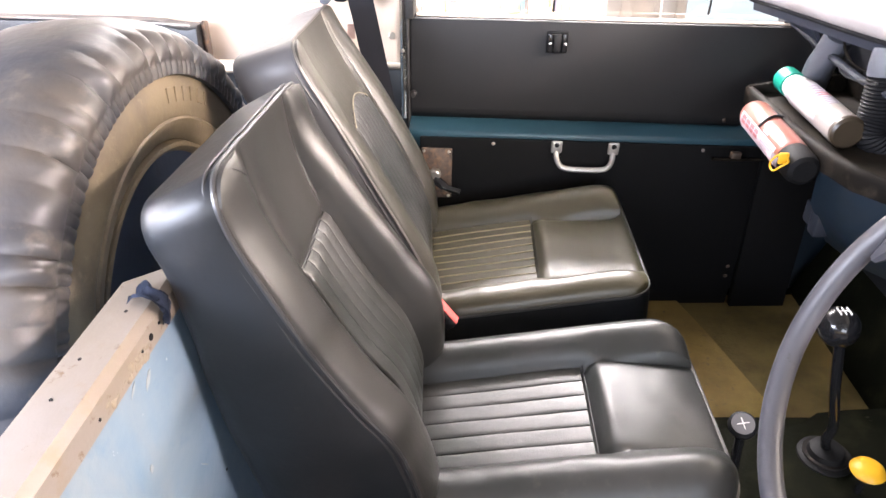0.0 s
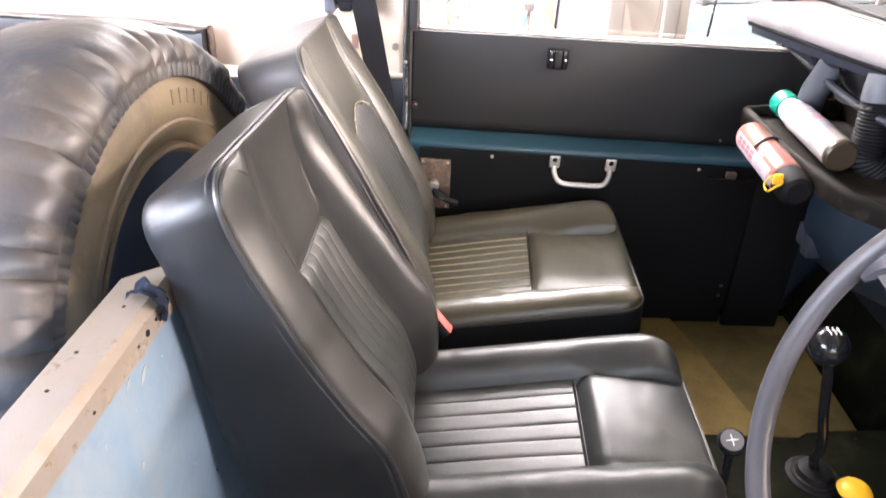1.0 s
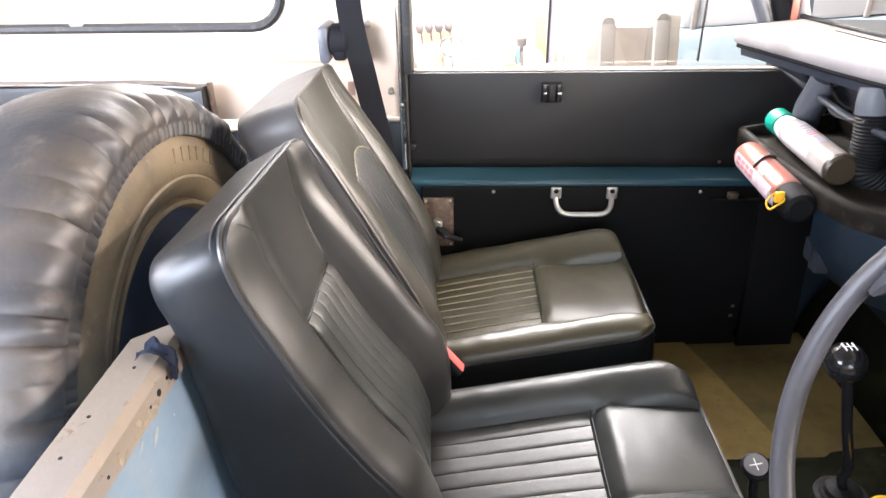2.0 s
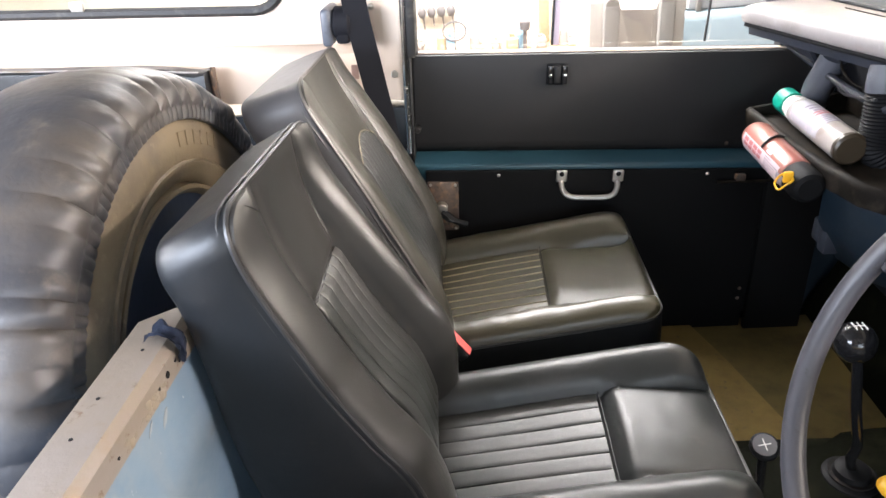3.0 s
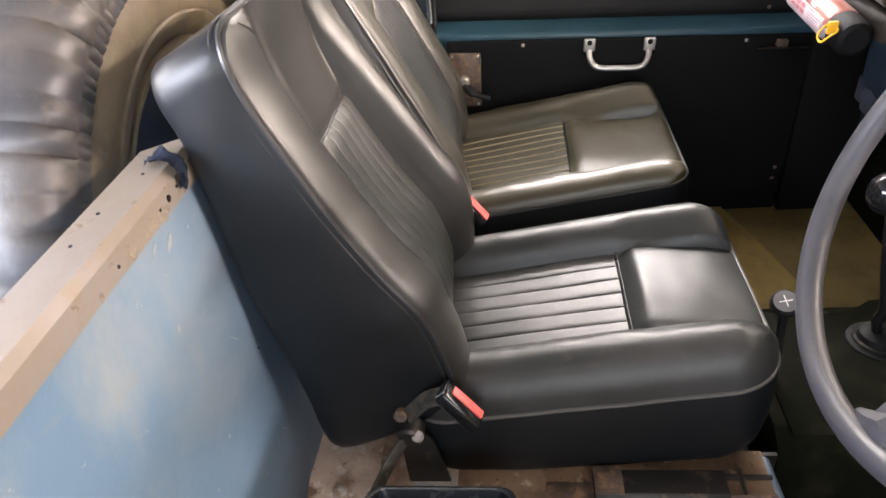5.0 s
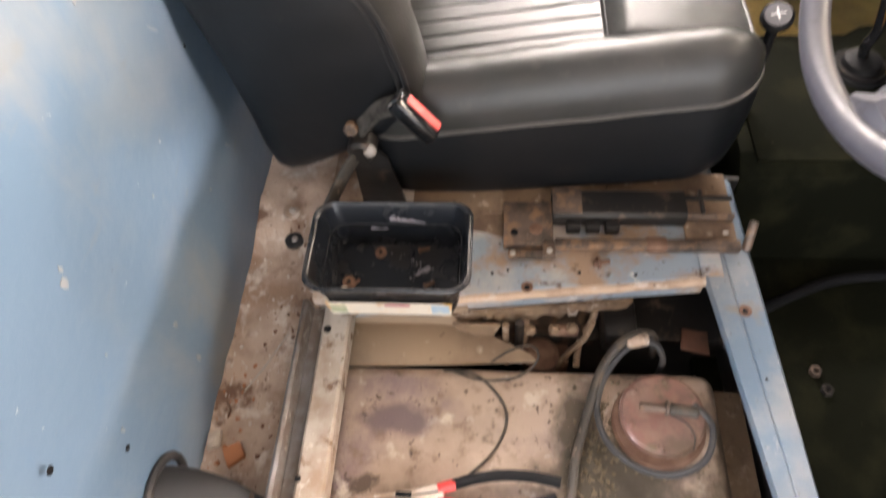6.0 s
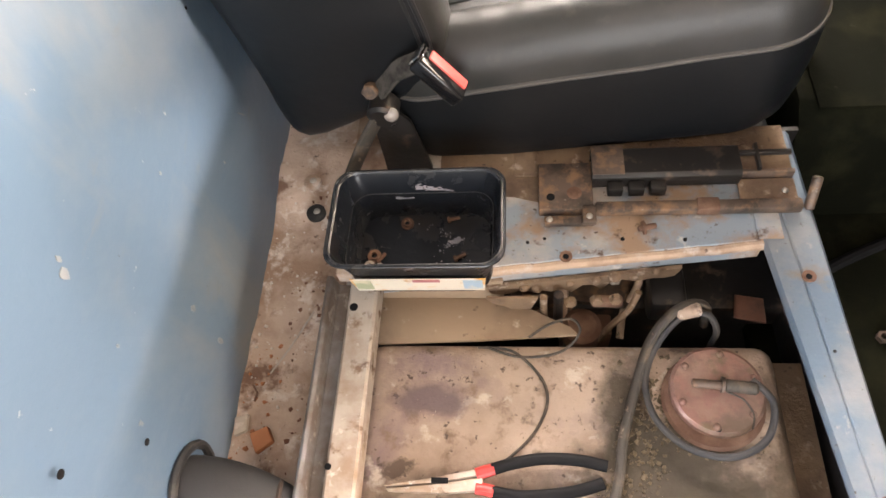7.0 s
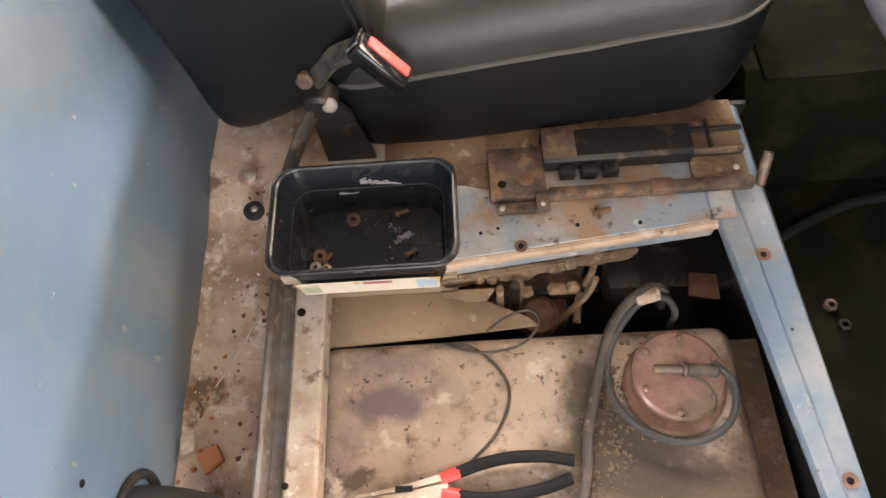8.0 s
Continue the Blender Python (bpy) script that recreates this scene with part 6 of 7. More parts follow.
single("brick_chip", prism([(0.03, -0.215), (0.05, -0.205), (0.06, -0.222), (0.042, -0.237)], "z", -0.06, -0.05, 0.002), M_TERRACOTTA, "orange terracotta chip lying in the gutter", "chip")
single("brick_chip", prism([(0.006, -0.195), (0.022, -0.19), (0.024, -0.21), (0.01, -0.217)], "z", -0.063, -0.055, 0.002), M_GALV, "pale broken chip lying in the gutter", "chip")
single("twig", tube(spline([(0.038, -0.14, -0.06), (0.06, -0.105, -0.056), (0.082, -0.06, -0.054)], 5), 0.0012, 6), M_GALV, "thin pale wire lying in the gutter", "wire")
single("twig", tube([(0.02, -0.155, -0.058), (0.028, -0.165, -0.056), (0.026, -0.175, -0.057)], 0.0012, 6), M_RUST, "bent rusty wire end lying in the gutter", "wire")
rngd = random.Random(3)


def gutter_top(x, y):
    i, j = x / 0.112 * NX, (y + 0.45) / 1.5 * NY2
    return -0.068 + 0.006 * noise.noise(Vector((i * 0.5, j * 0.4, 2))) + 0.02 * smooth01((j - 40) / 8)


def scatter(n, xs, ys, small, large):
    bits = []
    for k in range(n):
        x, y = rngd.uniform(*xs), rngd.uniform(*ys)
        bits.append(flake(x, y, gutter_top(x, y), small + (large - small) * rngd.random() ** 3, rngd))
    return merge(*bits)


single("grit", scatter(190, (0.006, 0.108), (-0.31, 0.13), 0.0005, 0.0034), M_FLAKE, "pale paint flakes lying in the gutter", "grit", kind="stuff")
single("rust_crumbs", scatter(150, (0.04, 0.11), (-0.31, 0.13), 0.0006, 0.0042), M_SCRAP, "dark rust crumbs lying in the gutter", "rust", kind="stuff")
single("rust_crumbs", scatter(70, (0.004, 0.05), (-0.3, -0.1), 0.0006, 0.0045), M_TERRACOTTA, "orange rust crumbs lying beside the blue panel", "rust", kind="stuff")
deb = []
for k in range(130):
    x, y = rngd.uniform(0.17, 0.61), rngd.uniform(-0.3, -0.112)
    r = rngd.uniform(0.0004, 0.0013)
    deb.append(flake(x, y, -0.0585, r, rngd))
single("grit", merge(*deb), M_TANK, "grit lying on the fuel tank", "grit", kind="stuff")

deb = []
for k in range(380):
    u_c = rngd.random()
    x, y = 0.44 + 0.05 * u_c + rngd.gauss(0, 0.016), -0.3 + 0.15 * u_c + rngd.gauss(0, 0.02)
    deb.append(flake(x, y, -0.0585, rngd.uniform(0.0008, 0.004), rngd))
for k in range(60):
    a = rngd.uniform(2.6, 5.6)
    r = rngd.uniform(0.056, 0.075)
    deb.append(flake(0.55 + r * math.cos(a), -0.16 + r * math.sin(a), -0.0585, rngd.uniform(0.0008, 0.003), rngd))
single("oily_crumbs", merge(*deb), M_OIL, "crumbs of oily dirt along the hose on the fuel tank", "dirt", kind="stuff")

# filler hose that comes through the panel
fil = thing("filler_hose", "dusty fuel filler hose coming through the blue panel", "hose", (0.02, -0.27, -0.05))
part("grommet", tube([(0.006, -0.282 + 0.04 * math.cos(a), 0.005 + 0.04 * math.sin(a)) for a in [2 * math.pi * i / 24 for i in range(24)]], 0.005, 8, True), M_RUBBER, fil)
part("hose", tube(spline([(-0.01, -0.285, 0.005), (0.03, -0.287, 0.0), (0.065, -0.295, -0.012), (0.1, -0.31, -0.03)], 6), 0.033, 20), M_PIPE, fil)
part("clip", tube([(0.088 + 0.035 * 0.35 * math.sin(a), -0.305 + 0.034 * math.cos(a), -0.024 + 0.034 * math.sin(a)) for a in [2 * math.pi * i / 24 for i in range(24)]], 0.003, 7, True), M_RUNNER, fil)

# near buckle on its stalk
buk = thing("belt_buckle", "black belt buckle with a red button on a bolted stalk", "buckle", (0.2, 0.1, 0.0), group="belt buckles")
m_b = Matrix.Translation((0.262, 0.104, 0.176)) @ Euler((radians(-12), radians(44), radians(-20))).to_matrix().to_4x4()
part("case", box(-0.033, 0.03, -0.014, 0.014, -0.011, 0.009, 0.004, 3, m_b), M_BLACK, buk)
part("button", box(-0.024, 0.026, -0.002, 0.0115, 0.009, 0.0112, 0.002, 2, m_b), M_BUCKLE_RED, buk, "red release button")
part("edge", box(-0.036, -0.0335, -0.012, 0.012, -0.007, 0.01, 0.001, 1, m_b), M_CHROME, buk)
part("strap", ribbon(spline([(0.238, 0.112, 0.19), (0.215, 0.118, 0.175), (0.195, 0.122, 0.15), (0.178, 0.122, 0.13)], 6), (0, 0.8, 0.6), 0.022, 0.004), M_WEB, buk, "dusty grey webbing")
part("stalk", tube(spline([(0.19, 0.108, 0.125), (0.165, 0.1, 0.09), (0.135, 0.08, 0.04), (0.12, 0.065, 0.005)], 6), 0.011, 12, flat=0.5), M_HOSE, buk)
part("boss", rod((0.19, 0.128, 0.122), (0.188, 0.098, 0.12), 0.018, 18, 0.004), M_BLACK_STEEL, buk)
part("bolt_cap", dome((0.2, 0.1, 0.126), 0.0085, 0.005, (0.2, -1, 0.5)), M_BOTTLE, buk, "pale plastic bolt cap")
part("bolt", merge(rod((0.176, 0.145, 0.136), (0.177, 0.12, 0.142), 0.007, 12, 0.001), hexhead((0.177, 0.122, 0.142), 0.01, 0.006, (0, -1, 0.3))), M_RUNNER, buk)
part("bracket", prism([(0.17, 0.0), (0.23, 0.0), (0.215, 0.09), (0.185, 0.13), (0.17, 0.12)], "y", 0.118, 0.124, 0.001), M_BLACK_STEEL, buk)

bk2 = thing("belt_buckle", "black belt buckle with a red button between the seats", "buckle", (0.25, 0.54, 0.1), group="belt buckles")
m_b2 = Matrix.Translation((0.258, 0.545, 0.185)) @ Euler((radians(-10), radians(50), radians(-15))).to_matrix().to_4x4()
part("case", box(-0.03, 0.03, -0.015, 0.015, -0.012, 0.009, 0.004, 3, m_b2), M_BLACK, bk2)
part("button", box(-0.024, 0.028, -0.0115, 0.0115, 0.009, 0.0115, 0.002, 2, m_b2), M_BUCKLE_RED, bk2, "red release button")
part("stalk", tube([(0.24, 0.545, 0.175), (0.225, 0.54, 0.1), (0.22, 0.535, 0.01)], 0.008, 10), M_BELT, bk2)

pl = thing("pliers", "long-nosed pliers with red and black grips lying on the tank", "pliers", (0.3, -0.26, -0.058))
PZ = -0.045
part("jaw", prism([(0.195, -0.2675), (0.25, -0.2585), (0.29, -0.249), (0.3, -0.2545), (0.25, -0.2635), (0.197, -0.2695)], "z", PZ - 0.004, PZ + 0.005, 0.001), M_GALV, pl, "worn steel jaw")
part("jaw", prism([(0.197, -0.271), (0.25, -0.2655), (0.3, -0.2565), (0.3, -0.27), (0.26, -0.274), (0.2, -0.2735)], "z", PZ - 0.005, PZ + 0.004, 0.001), M_GALV, pl, "worn steel jaw")
part("slot", box(0.246, 0.264, -0.2645, -0.2585, PZ + 0.0052, PZ + 0.0056, 0), M_MATT, pl)
part("grip_red", tube(spline([(0.293, -0.253, PZ), (0.302, -0.25, PZ), (0.312, -0.247, PZ)], 4), 0.0062, 10, flat=1.2), M_PLIER_RED, pl, "red grip collar")
part("grip_red", tube(spline([(0.293, -0.267, PZ), (0.302, -0.268, PZ), (0.312, -0.27, PZ)], 4), 0.006, 10, flat=1.2), M_PLIER_RED, pl, "red grip collar")
part("grip", tube(spline([(0.31, -0.2475, PZ), (0.335, -0.24, PZ), (0.365, -0.235, PZ), (0.4, -0.2355, PZ), (0.43, -0.241, PZ)], 6), 0.0063, 12), M_MATT, pl, "black grip")
part("grip", tube(spline([(0.31, -0.27, PZ), (0.335, -0.2735, PZ), (0.365, -0.272, PZ), (0.4, -0.266, PZ), (0.425, -0.258, PZ)], 6), 0.0063, 12), M_MATT, pl, "black grip")

for x, y, z in ((0.805, -0.04, FLOOR), (0.814, -0.068, FLOOR)):
    single("nut", lathe([(0.0045, 0.0), (0.0085, 0.0), (0.0085, 0.007), (0.0045, 0.007), (0.0045, 0.0)], Matrix.Translation((x, y, z + 0.0005)), 6), M_BLACK_STEEL, "dull steel nut lying on the dark cab floor", "nut", "loose fixings")

# ---- levers and steering ----
gl = thing("gear_lever", "black gear lever with a round shift-pattern knob", "gear lever", (0.9, 0.38, -0.008))
part("shaft", tube(spline([(0.845, 0.362, 0.285), (0.87, 0.37, 0.17), (0.895, 0.378, 0.08), (0.893, 0.38, 0.045), (0.905, 0.385, 0.01)], 8), 0.008, 12), M_BLACK, gl)
KN = Vector((0.836, 0.359, 0.298))
knob = part("knob", lathe([(0, 0.03), (0.01, 0.0285), (0.019, 0.0235), (0.026, 0.0135), (0.0285, 0.002), (0.027, -0.01), (0.02, -0.021), (0.012, -0.027), (0, -0.027)], Matrix.Translation(KN), 28), M_BLACK, gl)
for dx, dy, lx, ly in ((-0.007, 0, 0.0012, 0.016), (0.0, 0, 0.0012, 0.016), (0.007, 0, 0.0012, 0.016), (0, 0, 0.015, 0.0012)):
    part("pattern_line", box(KN.x + dx - lx / 2, KN.x + dx + lx / 2, KN.y + dy - ly / 2, KN.y + dy + ly / 2, KN.z + 0.0275, KN.z + 0.0303, 0), M_WHITE, knob)
part("gaiter", lathe([(0.045, 0), (0.043, 0.008), (0.03, 0.014), (0.027, 0.024), (0.016, 0.03), (0.0, 0.032)], Matrix.Translation((0.905, 0.385, -0.008)), 28), M_MATT, gl)
part("ring", washer_bm((0.905, 0.385, 0.003), 0.036, 0.03, 0.004), M_BLACK_STEEL, gl)
tl = thing("transfer_lever", "short lever with a flat grey engraved knob", "lever", (0.72, 0.31, -0.008))
part("shaft", tube(spline([(0.719, 0.318, 0.14), (0.72, 0.312, 0.07), (0.722, 0.305, -0.005)], 6), 0.0075, 12), M_BLACK, tl)
tk = part("knob", lathe([(0, 0.022), (0.016, 0.021), (0.0205, 0.017), (0.021, 0.011), (0.016, 0.002), (0.009, -0.004), (0, -0.004)], along((0.719, 0.318, 0.137), (0.705, 0.29, 0.2)), 28), M_MATT, tl)
cap = along((0.719, 0.318, 0.137), (0.705, 0.29, 0.2)) @ Matrix.Translation((0, 0, 0.0215))
part("cap", lathe([(0, 0.001), (0.0165, 0.0005), (0.0165, -0.001), (0, -0.001)], cap, 28), M_CAP_GREY, tk, "grey engraved cap")
for ang in (0.5, 2.1):
    part("engraving", box(-0.009, 0.009, -0.0008, 0.0008, 0.0012, 0.0016, 0, 1, cap @ Matrix.Rotation(ang, 4, "Z")), M_WHITE, tk)
yl = thing("yellow_lever", "low lever with a yellow mushroom knob", "lever", (0.92, 0.33, -0.008))
part("shaft", rod((0.925, 0.315, -0.008), (0.925, 0.312, 0.045), 0.006, 12), M_BLACK, yl)
part("knob", lathe([(0, 0.022), (0.012, 0.021), (0.022, 0.016), (0.026, 0.009), (0.022, 0.003), (0.008, 0), (0, 0)], Matrix.Translation((0.925, 0.312, 0.042)), 28), M_YELLOW, yl)
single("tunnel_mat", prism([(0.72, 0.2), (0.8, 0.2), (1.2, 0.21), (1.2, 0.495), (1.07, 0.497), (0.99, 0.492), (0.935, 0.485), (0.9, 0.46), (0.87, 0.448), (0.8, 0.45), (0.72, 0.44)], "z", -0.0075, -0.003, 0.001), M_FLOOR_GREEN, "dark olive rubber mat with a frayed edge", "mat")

sw = thing("steering_wheel", "grey worn steering wheel with moulded spokes", "steering wheel", (0.707, -0.033, 0.536))
SA = 0.496
sn = Vector((-math.cos(SA), 0.01, math.sin(SA))).normalized()
SC = Vector((0.707, -0.033, 0.536))
su = Vector((0, 1, 0))
su = (su - sn * su.dot(sn)).normalized()
sv = sn.cross(su)


def on_wheel(r, deg, lift=0.0):
    a = radians(deg)
    return SC + su * (r * math.cos(a)) + sv * (r * math.sin(a)) + sn * lift


part("rim", tube([on_wheel(0.212, 360 * k / 96) for k in range(96)], 0.0117, 18, True), M_WHEEL, sw)
hub = part("hub", lathe([(0, 0.0), (0.03, -0.002), (0.036, -0.012), (0.036, -0.05), (0.0, -0.05)], along(SC - sn * 0.02, SC), 28), M_MATT, sw)
for deg in (28, 152, 270):
    deg = deg + 196
    part("spoke", ribbon([on_wheel(0.03, deg, -0.035), on_wheel(0.09, deg, -0.03), on_wheel(0.16, deg, -0.014), on_wheel(0.207, deg, -0.002)], sn.cross(on_wheel(1, deg) - SC), 0.034, 0.008), M_WHEEL, sw, "grey moulded spoke")
    part("spoke_foot", tube([on_wheel(0.2, deg - 9, -0.006), on_wheel(0.196, deg - 4, -0.006), on_wheel(0.192, deg, -0.008), on_wheel(0.196, deg + 4, -0.006), on_wheel(0.2, deg + 9, -0.006)], [0.005, 0.011, 0.016, 0.011, 0.005], 8), M_WHEEL, sw)
part("column", rod(SC - sn * 0.05, SC - sn * 0.5, 0.022, 20), M_MATT, sw)

# ---- dash ----
dash = thing("dashboard", "dark dashboard with a pale grey padded top", "dashboard", (1.0, 0.4, 0.2), kind="structure")


def curve_at(table, y):
    """Straight-line table of (y, value), y falling."""
    for (ya, va), (yb, vb) in zip(table[:-1], table[1:]):
        if y >= yb:
            return va + (vb - va) * (ya - y) / (ya - yb)
    return table[-1][1]


PAD_FRONT = [(1.09, 0.91), (1.065, 0.88), (0.992, 0.9), (0.886, 0.928), (0.764, 0.956), (0.68, 0.985), (0.55, 1.015), (0.3, 1.04), (-0.44, 1.06)]
PAD_REAR = [(1.09, 1.034), (0.965, 1.051), (0.83, 1.073), (0.68, 1.11), (0.5, 1.15), (-0.44, 1.2)]
LIP = [(1.0, 0.9), (0.8, 0.903), (0.67, 0.914), (0.585, 0.931), (0.54, 0.962), (0.5, 0.985), (-0.2, 1.0)]
PAD_Y = [1.09, 1.085, 1.075, 1.06, 1.03, 0.99, 0.93, 0.86, 0.8, 0.73, 0.66, 0.61, 0.57, 0.5, 0.4, 0.2, 0.0, -0.2, -0.44]


def along_dash(section, ys):
    """Lofts a section, given as a function of y, across the vehicle."""
    return loft([[(x, y, z) for x, z in section(y)] for y in ys])


def pad_section(y):
    f, r = curve_at(PAD_FRONT, y), curve_at(PAD_REAR, y)
    end = 0.004 * smooth01((y - 1.05) / 0.04)
    return [(f + 0.014, 0.603 + end), (f + 0.004, 0.607 + end), (f, 0.616), (f, 0.63), (f + 0.006, 0.637 - end), (f + 0.02, 0.641 - end), (r, 0.645 - end), (r, 0.615), (f + 0.03, 0.606 + end)]


part("top_pad", along_dash(pad_section, PAD_Y), M_DASH, dash, "pale grey padded dash top", 50)
part("pad_bead", tube([(curve_at(PAD_FRONT, y) + 0.012, y, 0.6015) for y in PAD_Y[3:]], 0.0055, 8), M_MATT, dash, "dark edge bead")
part("pad_groove", tube([(curve_at(PAD_REAR, y) - 0.032, y, 0.6438) for y in PAD_Y if y < 0.95], 0.002, 6), M_MATT, dash)
part("screen_seal", tube([(curve_at(PAD_REAR, y) - 0.004, y, 0.647) for y in PAD_Y], 0.005, 8), M_RUBBER, dash, "black windscreen seal")
part("scuttle", along_dash(lambda y: [(curve_at(PAD_REAR, y) + 0.001, 0.64), (curve_at(PAD_REAR, y) + 0.2, 0.625), (curve_at(PAD_REAR, y) + 0.2, 0.61), (curve_at(PAD_REAR, y) + 0.001, 0.615)], PAD_Y), M_BLUE_DARK, dash, "blue scuttle panel")
part("fascia", along_dash(lambda y: [(curve_at(PAD_FRONT, y) + 0.016, 0.605), (curve_at(PAD_FRONT, y) + 0.02, 0.58), (curve_at(PAD_FRONT, y) + 0.03, 0.578), (curve_at(PAD_FRONT, y) + 0.036, 0.606)], PAD_Y[3:]), M_FASCIA, dash, "blue-grey steel fascia under the pad")
RAIL = [(0.99, 1.117, 0.557), (0.99, 0.906, 0.536), (0.99, 0.726, 0.527), (1.03, 0.5, 0.52), (1.06, 0.1, 0.52), (1.06, -0.4, 0.52)]
part("cross_rail", tube(spline(RAIL, 5), 0.007, 8), M_FASCIA, dash, "folded steel rail")
part("end_web", loft([[(curve_at(PAD_FRONT, y) + 0.032, y, 0.606), (0.986, y, 0.545 + 0.01 * (y - 0.9)), (0.994, y, 0.545), (curve_at(PAD_FRONT, y) + 0.042, y, 0.606)] for y in (1.1, 1.05, 1.0, 0.95, 0.93)]), M_FASCIA, dash, "blue-grey end web")
part("back_wall", box(1.13, 1.16, -0.44, 1.1, 0.1, 0.61, 0.002), M_DASH_DARK, dash)
SHELF_Y = [1.0, 0.9, 0.8, 0.73, 0.67, 0.62, 0.585, 0.56, 0.54, 0.52, 0.5, 0.3, 0.0, -0.2]
part("shelf_tray", along_dash(lambda y: [(curve_at(LIP, y) + 0.012, 0.41), (curve_at(LIP, y) + 0.012, 0.418), (1.13, 0.42), (1.13, 0.41)], SHELF_Y), M_TRAY, dash, "dusty brown shelf lining")
part("tray_back", box(1.1, 1.13, -0.2, 1.0, 0.42, 0.455, 0.004), M_LIP, dash)
part("shelf_lip", along_dash(lambda y: [(curve_at(LIP, y) - 0.003, 0.398), (curve_at(LIP, y) - 0.004, 0.425), (curve_at(LIP, y) + 0.001, 0.434), (curve_at(LIP, y) + 0.009, 0.436), (curve_at(LIP, y) + 0.015, 0.432), (curve_at(LIP, y) + 0.018, 0.42), (curve_at(LIP, y) + 0.018, 0.398)], SHELF_Y), M_LIP, dash, "worn dark brown shelf lip", 60)
part("shelf_end", prism([(0.899, 0.395), (0.898, 0.43), (0.905, 0.437), (1.13, 0.46), (1.13, 0.3), (1.0, 0.34)], "y", 1.0, 1.012, 0.003), M_LIP, dash)
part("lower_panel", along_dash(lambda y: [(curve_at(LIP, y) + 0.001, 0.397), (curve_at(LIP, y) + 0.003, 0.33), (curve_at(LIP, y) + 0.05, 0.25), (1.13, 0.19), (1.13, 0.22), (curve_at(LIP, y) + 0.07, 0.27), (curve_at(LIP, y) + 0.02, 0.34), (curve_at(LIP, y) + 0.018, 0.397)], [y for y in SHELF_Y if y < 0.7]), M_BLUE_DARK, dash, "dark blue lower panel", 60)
part("shelf_flange", along_dash(lambda y: [(curve_at(LIP, y) + 0.001, 0.397), (curve_at(LIP, y) + 0.003, 0.36), (curve_at(LIP, y) + 0.012, 0.36), (curve_at(LIP, y) + 0.018, 0.397)], [1.0, 0.9, 0.8, 0.73, 0.69]), M_MATT, dash)
part("brace", prism([(0.965, 0.602), (0.985, 0.602), (1.1, 0.46), (1.08, 0.44)], "y", 1.04, 1.055, 0.002), M_MATT, dash)
part("brace", prism([(0.985, 0.595), (1.0, 0.595), (1.1, 0.5), (1.09, 0.48)], "y", 0.78, 0.792, 0.002), M_MATT, dash)
part("switch_box", box(0.93, 0.975, 0.655, 0.685, 0.265, 0.32, 0.006), M_FASCIA, dash)
part("switch_box", box(0.935, 0.975, 0.69, 0.72, 0.27, 0.315, 0.006), M_FASCIA, dash)
part("wire", tube(spline([(0.97, 0.95, 0.6), (1.0, 0.93, 0.57), (1.01, 0.89, 0.53), (0.995, 0.83, 0.515), (0.985, 0.76, 0.525), (0.98, 0.69, 0.54)], 6), 0.003, 7), M_RUBBER, dash)
part("wire", tube(spline([(1.02, 0.9, 0.61), (1.0, 0.86, 0.56), (1.0, 0.8, 0.535), (1.01, 0.72, 0.545), (1.02, 0.64, 0.56)], 6), 0.0025, 7), M_LIP, dash)
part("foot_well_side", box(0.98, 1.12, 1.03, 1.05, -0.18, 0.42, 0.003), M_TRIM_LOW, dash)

single("demister_hose", tube(spline([(1.02, 0.985, 0.42), (1.01, 0.955, 0.46), (1.0, 0.925, 0.5), (0.997, 0.9, 0.53), (1.0, 0.88, 0.57)], 6), 0.027, 22), M_HOSE_GREY, "smooth grey demister hose rising behind the parcel shelf", "hose", "demister hoses", angle=60)
bh = thing("demister_hose", "black corrugated demister hose with a grey collar under the dash", "hose", (0.955, 0.62, 0.42), group="demister hoses")
hose_path = spline([(1.035, 0.702, 0.422), (1.005, 0.705, 0.450), (1.005, 0.705, 0.482), (1.005, 0.708, 0.518), (1.005, 0.712, 0.551)], 12)
part("hose", tube(hose_path, 0.0275, 20, ridges=0.09), M_MATT, bh, "", 25)
part("collar", tube(spline([(1.005, 0.712, 0.547), (1.005, 0.715, 0.565), (1.009, 0.720, 0.585)], 5), 0.0305, 22), M_HOSE_GREY, bh, "grey collar")

fe = thing("fire_extinguisher", "small red fire extinguisher strapped to the shelf edge", "extinguisher", (0.87, 0.78, 0.36))
FA, FB = Vector((0.885, 0.918, 0.41)), Vector((0.885, 0.68, 0.4))
L_f = (FB - FA).length
fbody = part("cylinder", lathe([(0, 0.0), (0.021, 0.002), (0.028, 0.01), (0.0312, 0.022), (0.0312, L_f - 0.035), (0.03, L_f - 0.03), (0.027, L_f - 0.026), (0, L_f - 0.026)], along(FA, FB), 36), M_RED, fe)
part("head", lathe([(0, L_f - 0.03), (0.0302, L_f - 0.028), (0.0302, L_f + 0.006), (0.027, L_f + 0.02), (0.02, L_f + 0.025), (0, L_f + 0.025)], along(FA, FB), 28), M_TRIM_LOW, fe, "black plastic head")
ax = (FB - FA).normalized()


def around(d, deg, r):
    u = Vector((0, 0, 1))
    u = (u - ax * u.dot(ax)).normalized()
    w = Vector((-1, 0, 0))
    w = (w - ax * w.dot(ax) - u * w.dot(u)).normalized()
    a = radians(deg)
    return FA + ax * d + u * (r * math.cos(a)) + w * (r * math.sin(a))


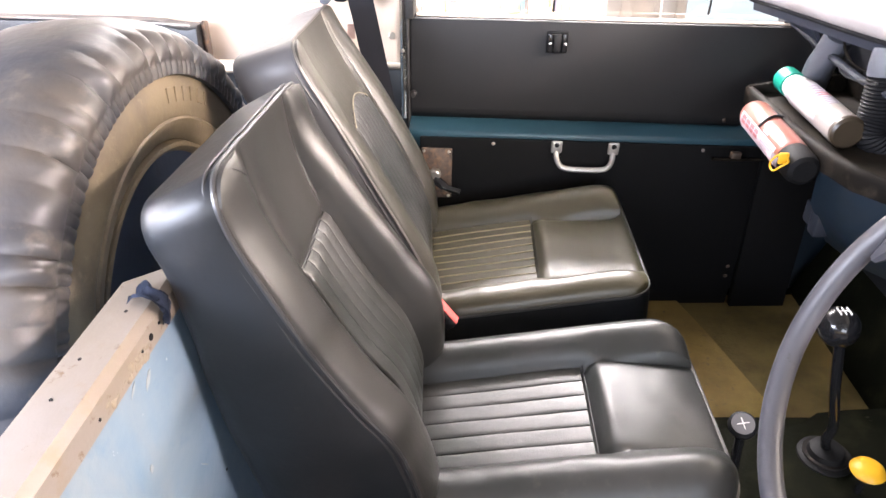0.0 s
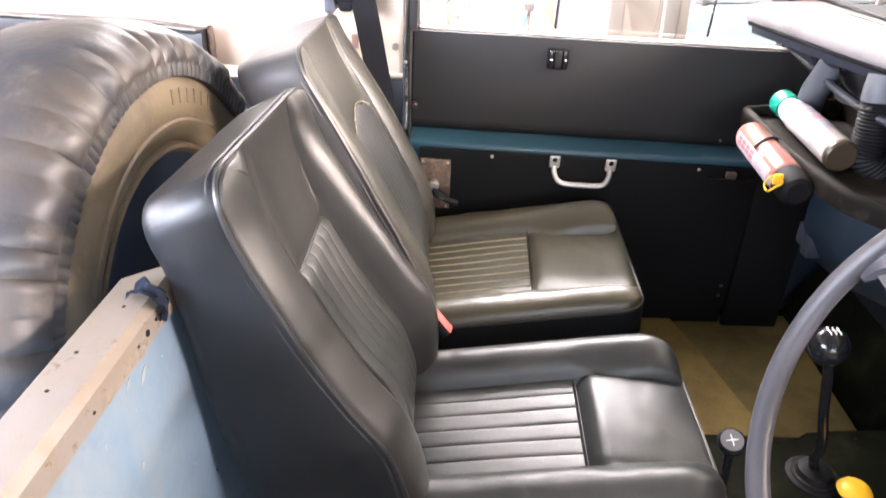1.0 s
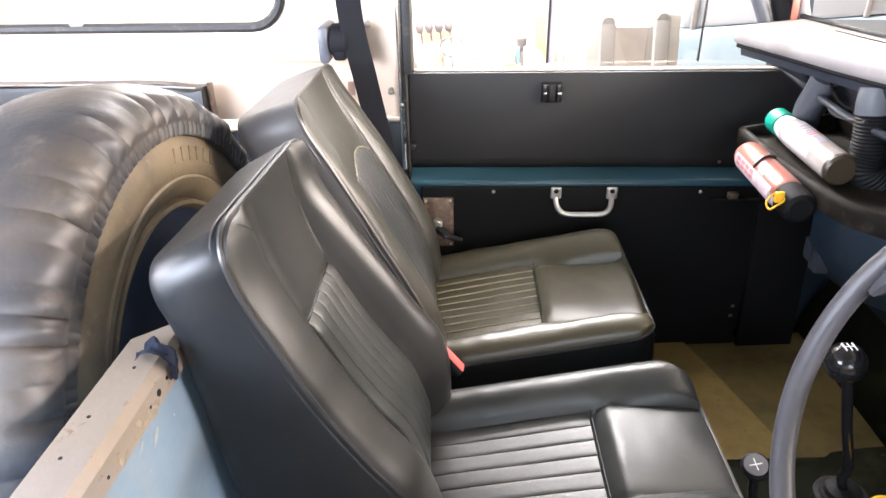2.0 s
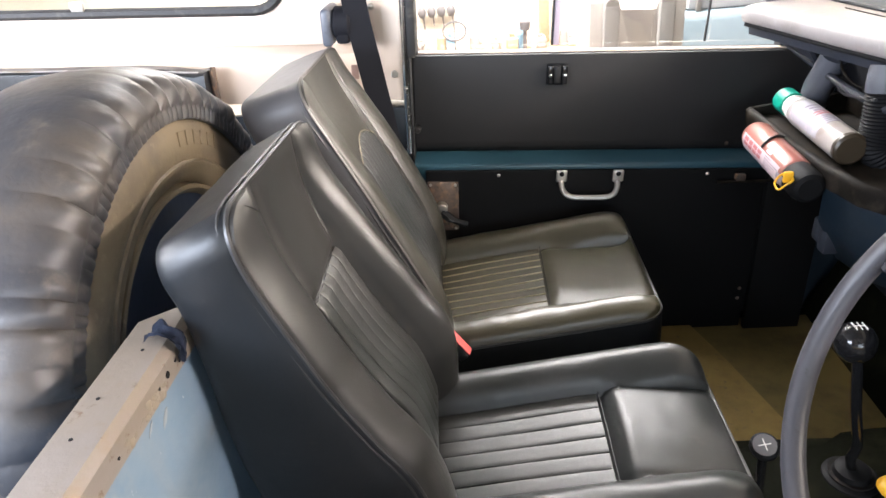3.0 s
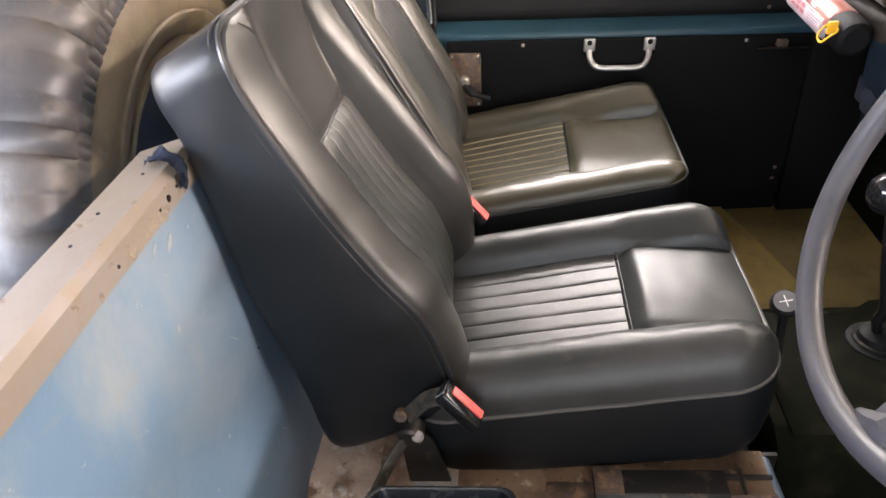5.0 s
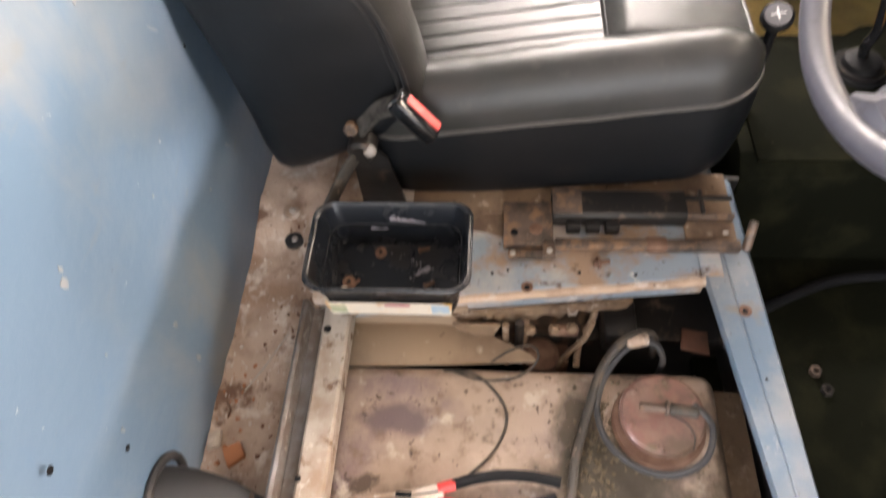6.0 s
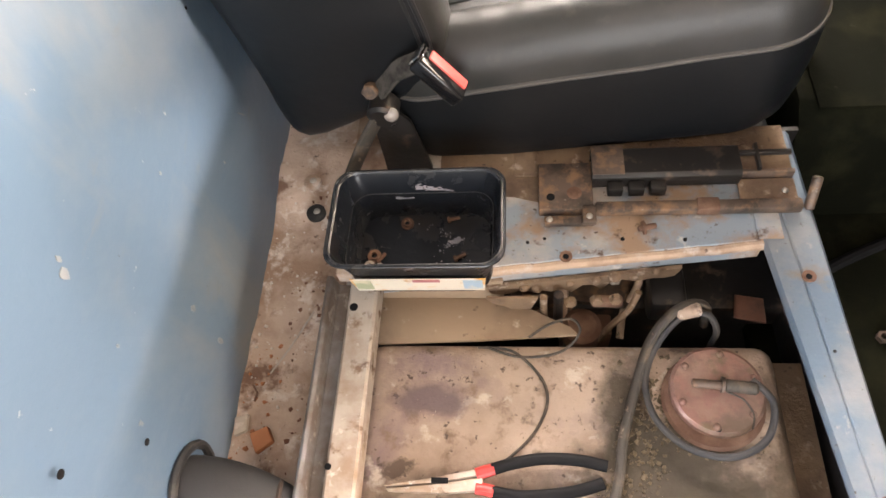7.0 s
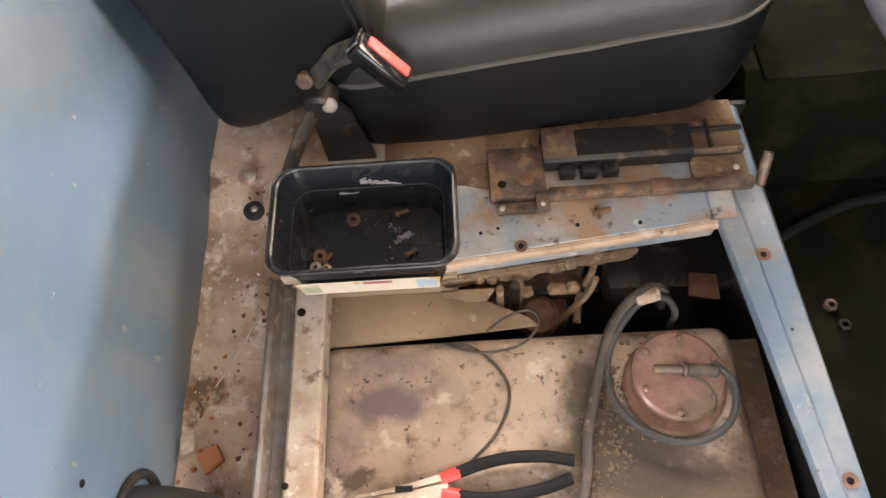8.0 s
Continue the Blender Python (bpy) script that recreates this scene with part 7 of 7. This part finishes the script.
def patch(d0, d1, a0, a1, r=0.0318, thick=0.0004, n=12):
    bm = bmesh.new()
    rows = []
    for i in range(n + 1):
        a = a0 + (a1 - a0) * i / n
        rows.append([bm.verts.new(around(d, a, rr)) for d, rr in ((d0, r), (d1, r), (d1, r - thick), (d0, r - thick))])
    for a, b in zip(rows[:-1], rows[1:]):
        for k in range(4):
            bm.faces.new((a[k], a[(k + 1) % 4], b[(k + 1) % 4], b[k]))
    bm.faces.new(rows[0])
    bm.faces.new(rows[-1][::-1])
    return bm


part("label", patch(0.025, L_f - 0.04, 62, 128, 0.0318), M_LABEL_PINK, fbody, "pale printed label")
for k in range(4):
    for c in range(2):
        part("print", patch(0.035 + 0.022 * k, 0.053 + 0.022 * k, 68 + 17 * c, 82 + 17 * c, 0.0321), M_LABEL_RED, fbody)
for k in range(5):
    part("print", patch(0.135, 0.16 + 0.012 * (k * 7 % 4), 68 + 8 * k, 71 + 8 * k, 0.0321), M_LABEL_GREY, fbody)
part("print", patch(0.195, 0.222, 78, 112, 0.0321), M_LABEL_GREY, fbody)
part("emblem", patch(0.128, 0.15, 48, 58, 0.0318), M_LABEL_PINK, fbody)
part("strap", tube([around(0.1 + 0.012 * math.sin(radians(a)), a, 0.0336) for a in range(-90, 61, 10)], 0.0024, 7), M_BLACK_STEEL, fe, "dark wire strap")
part("pull_ring", tube(spline([around(L_f + 0.012, 60, 0.03), around(L_f + 0.014, 80, 0.038), around(L_f + 0.004, 98, 0.045), around(L_f - 0.012, 92, 0.045), around(L_f - 0.014, 72, 0.039), around(L_f - 0.004, 58, 0.036)], 6, True), 0.0019, 8, True), M_YELLOW, fe, "yellow plastic pull ring")
part("pin", box(-0.008, 0.008, -0.004, 0.004, -0.01, 0.01, 0.002, 2, Matrix.Translation(around(L_f + 0.004, 62, 0.036))), M_YELLOW, fe)
part("bracket", box(0.885, 0.9, 0.74, 0.8, 0.375, 0.42, 0.003), M_MATT, fe)

bt = thing("spray_bottle", "white plastic bottle with a green cap lying on the shelf", "bottle", (0.95, 0.78, 0.425))
BA, BB = Vector((0.966, 0.985, 0.456)), Vector((0.958, 0.688, 0.454))
L_b = (BB - BA).length
part("cap", lathe([(0, 0), (0.0235, 0.0), (0.0258, 0.003), (0.0258, 0.045), (0, 0.045)], along(BA, BB), 30), M_GREEN, bt, "green ribbed cap")
bb = part("body", lathe([(0, 0.04), (0.02, 0.045), (0.0225, 0.05), (0.025, 0.06), (0.025, 0.075), (0.0275, 0.088), (0.0285, 0.098), (0.0285, L_b - 0.012), (0, L_b - 0.012)], along(BA, BB), 32), M_BOTTLE, bt)
part("base", lathe([(0, L_b - 0.013), (0.0287, L_b - 0.013), (0.0287, L_b - 0.004), (0.024, L_b), (0, L_b)], along(BA, BB), 28), M_BROWN_BASE, bt, "brown tinted base")
part("neck", lathe([(0.0, 0.045), (0.0225, 0.046), (0.0243, 0.055), (0.0258, 0.075), (0.027, 0.082), (0, 0.083)], along(BA, BB), 30), M_WHITE, bt, "milky white neck")
FA, ax = BA, (BB - BA).normalized()
part("label", patch(0.1, L_b - 0.075, -60, 100, 0.0289), M_LABEL, bb, "white printed label")
for k in range(3):
    part("print", patch(0.13 + 0.013 * k, 0.135 + 0.013 * k, -20 + 5 * k, 40 - 9 * k, 0.0292), M_LABEL_GREY, bb)
for k in range(2):
    part("print", patch(0.166 + 0.01 * k, 0.172 + 0.01 * k, -25, 50, 0.0292), M_LABEL_RED, bb)
for k in range(5):
    part("print", patch(0.19 + 0.008 * k, 0.193 + 0.008 * k, -20, 60 - 11 * (k % 3), 0.0292), M_LABEL_GREY, bb)

single("floor_cable", tube(spline([(0.7, 0.02, FLOOR + 0.008), (0.78, 0.07, FLOOR + 0.008), (0.88, 0.11, FLOOR + 0.008), (1.0, 0.12, FLOOR + 0.008)], 6), 0.008, 10), M_MATT, "black cable lying across the dark cab floor", "cable")
rngs = random.Random(21)
for x_a, x_b, z_a, z_b, thick, n_s in ((0.222, 0.264, 0.064, 0.058, 0.0042, 120), (0.196, 0.216, 0.046, 0.0455, 0.0032, 30)):
    bits = []
    for k in range(n_s):
        u_s = rngs.random() ** 1.7
        spread = thick * (1 - 0.75 * u_s)
        x, z = x_a + (x_b - x_a) * u_s, z_a + (z_b - z_a) * u_s + rngs.gauss(0, 0.4) * spread
        w, h = rngs.uniform(0.001, 0.0062), rngs.uniform(0.0002, 0.0007)
        yw = (0.0402 + 0.2 * (z - 0.05)) if z > 0.053 else 0.0408
        bits.append(prism([(x, z), (x + w * 0.6, z + h), (x + w, z - h * 0.6)], "y", yw, yw + 0.0008))
    part("scuff", merge(*bits), M_LABEL, tub, "white scuff on the inner wall")
part("worn_edge", tube(tub_ring(0.82, 0.0125, -0.001), 0.0007, 6, True), M_WORN_EDGE, tub, "pale worn floor edge")
part("worn_edge", tube(tub_ring(0.85, 0.0545, -0.0005), 0.0005, 6, True), M_WORN_EDGE, tub, "pale worn step")
part("worn_edge", tube(tub_ring(0.955, 0.0885), 0.0006, 6, True), M_WORN_EDGE, tub, "pale worn rim")
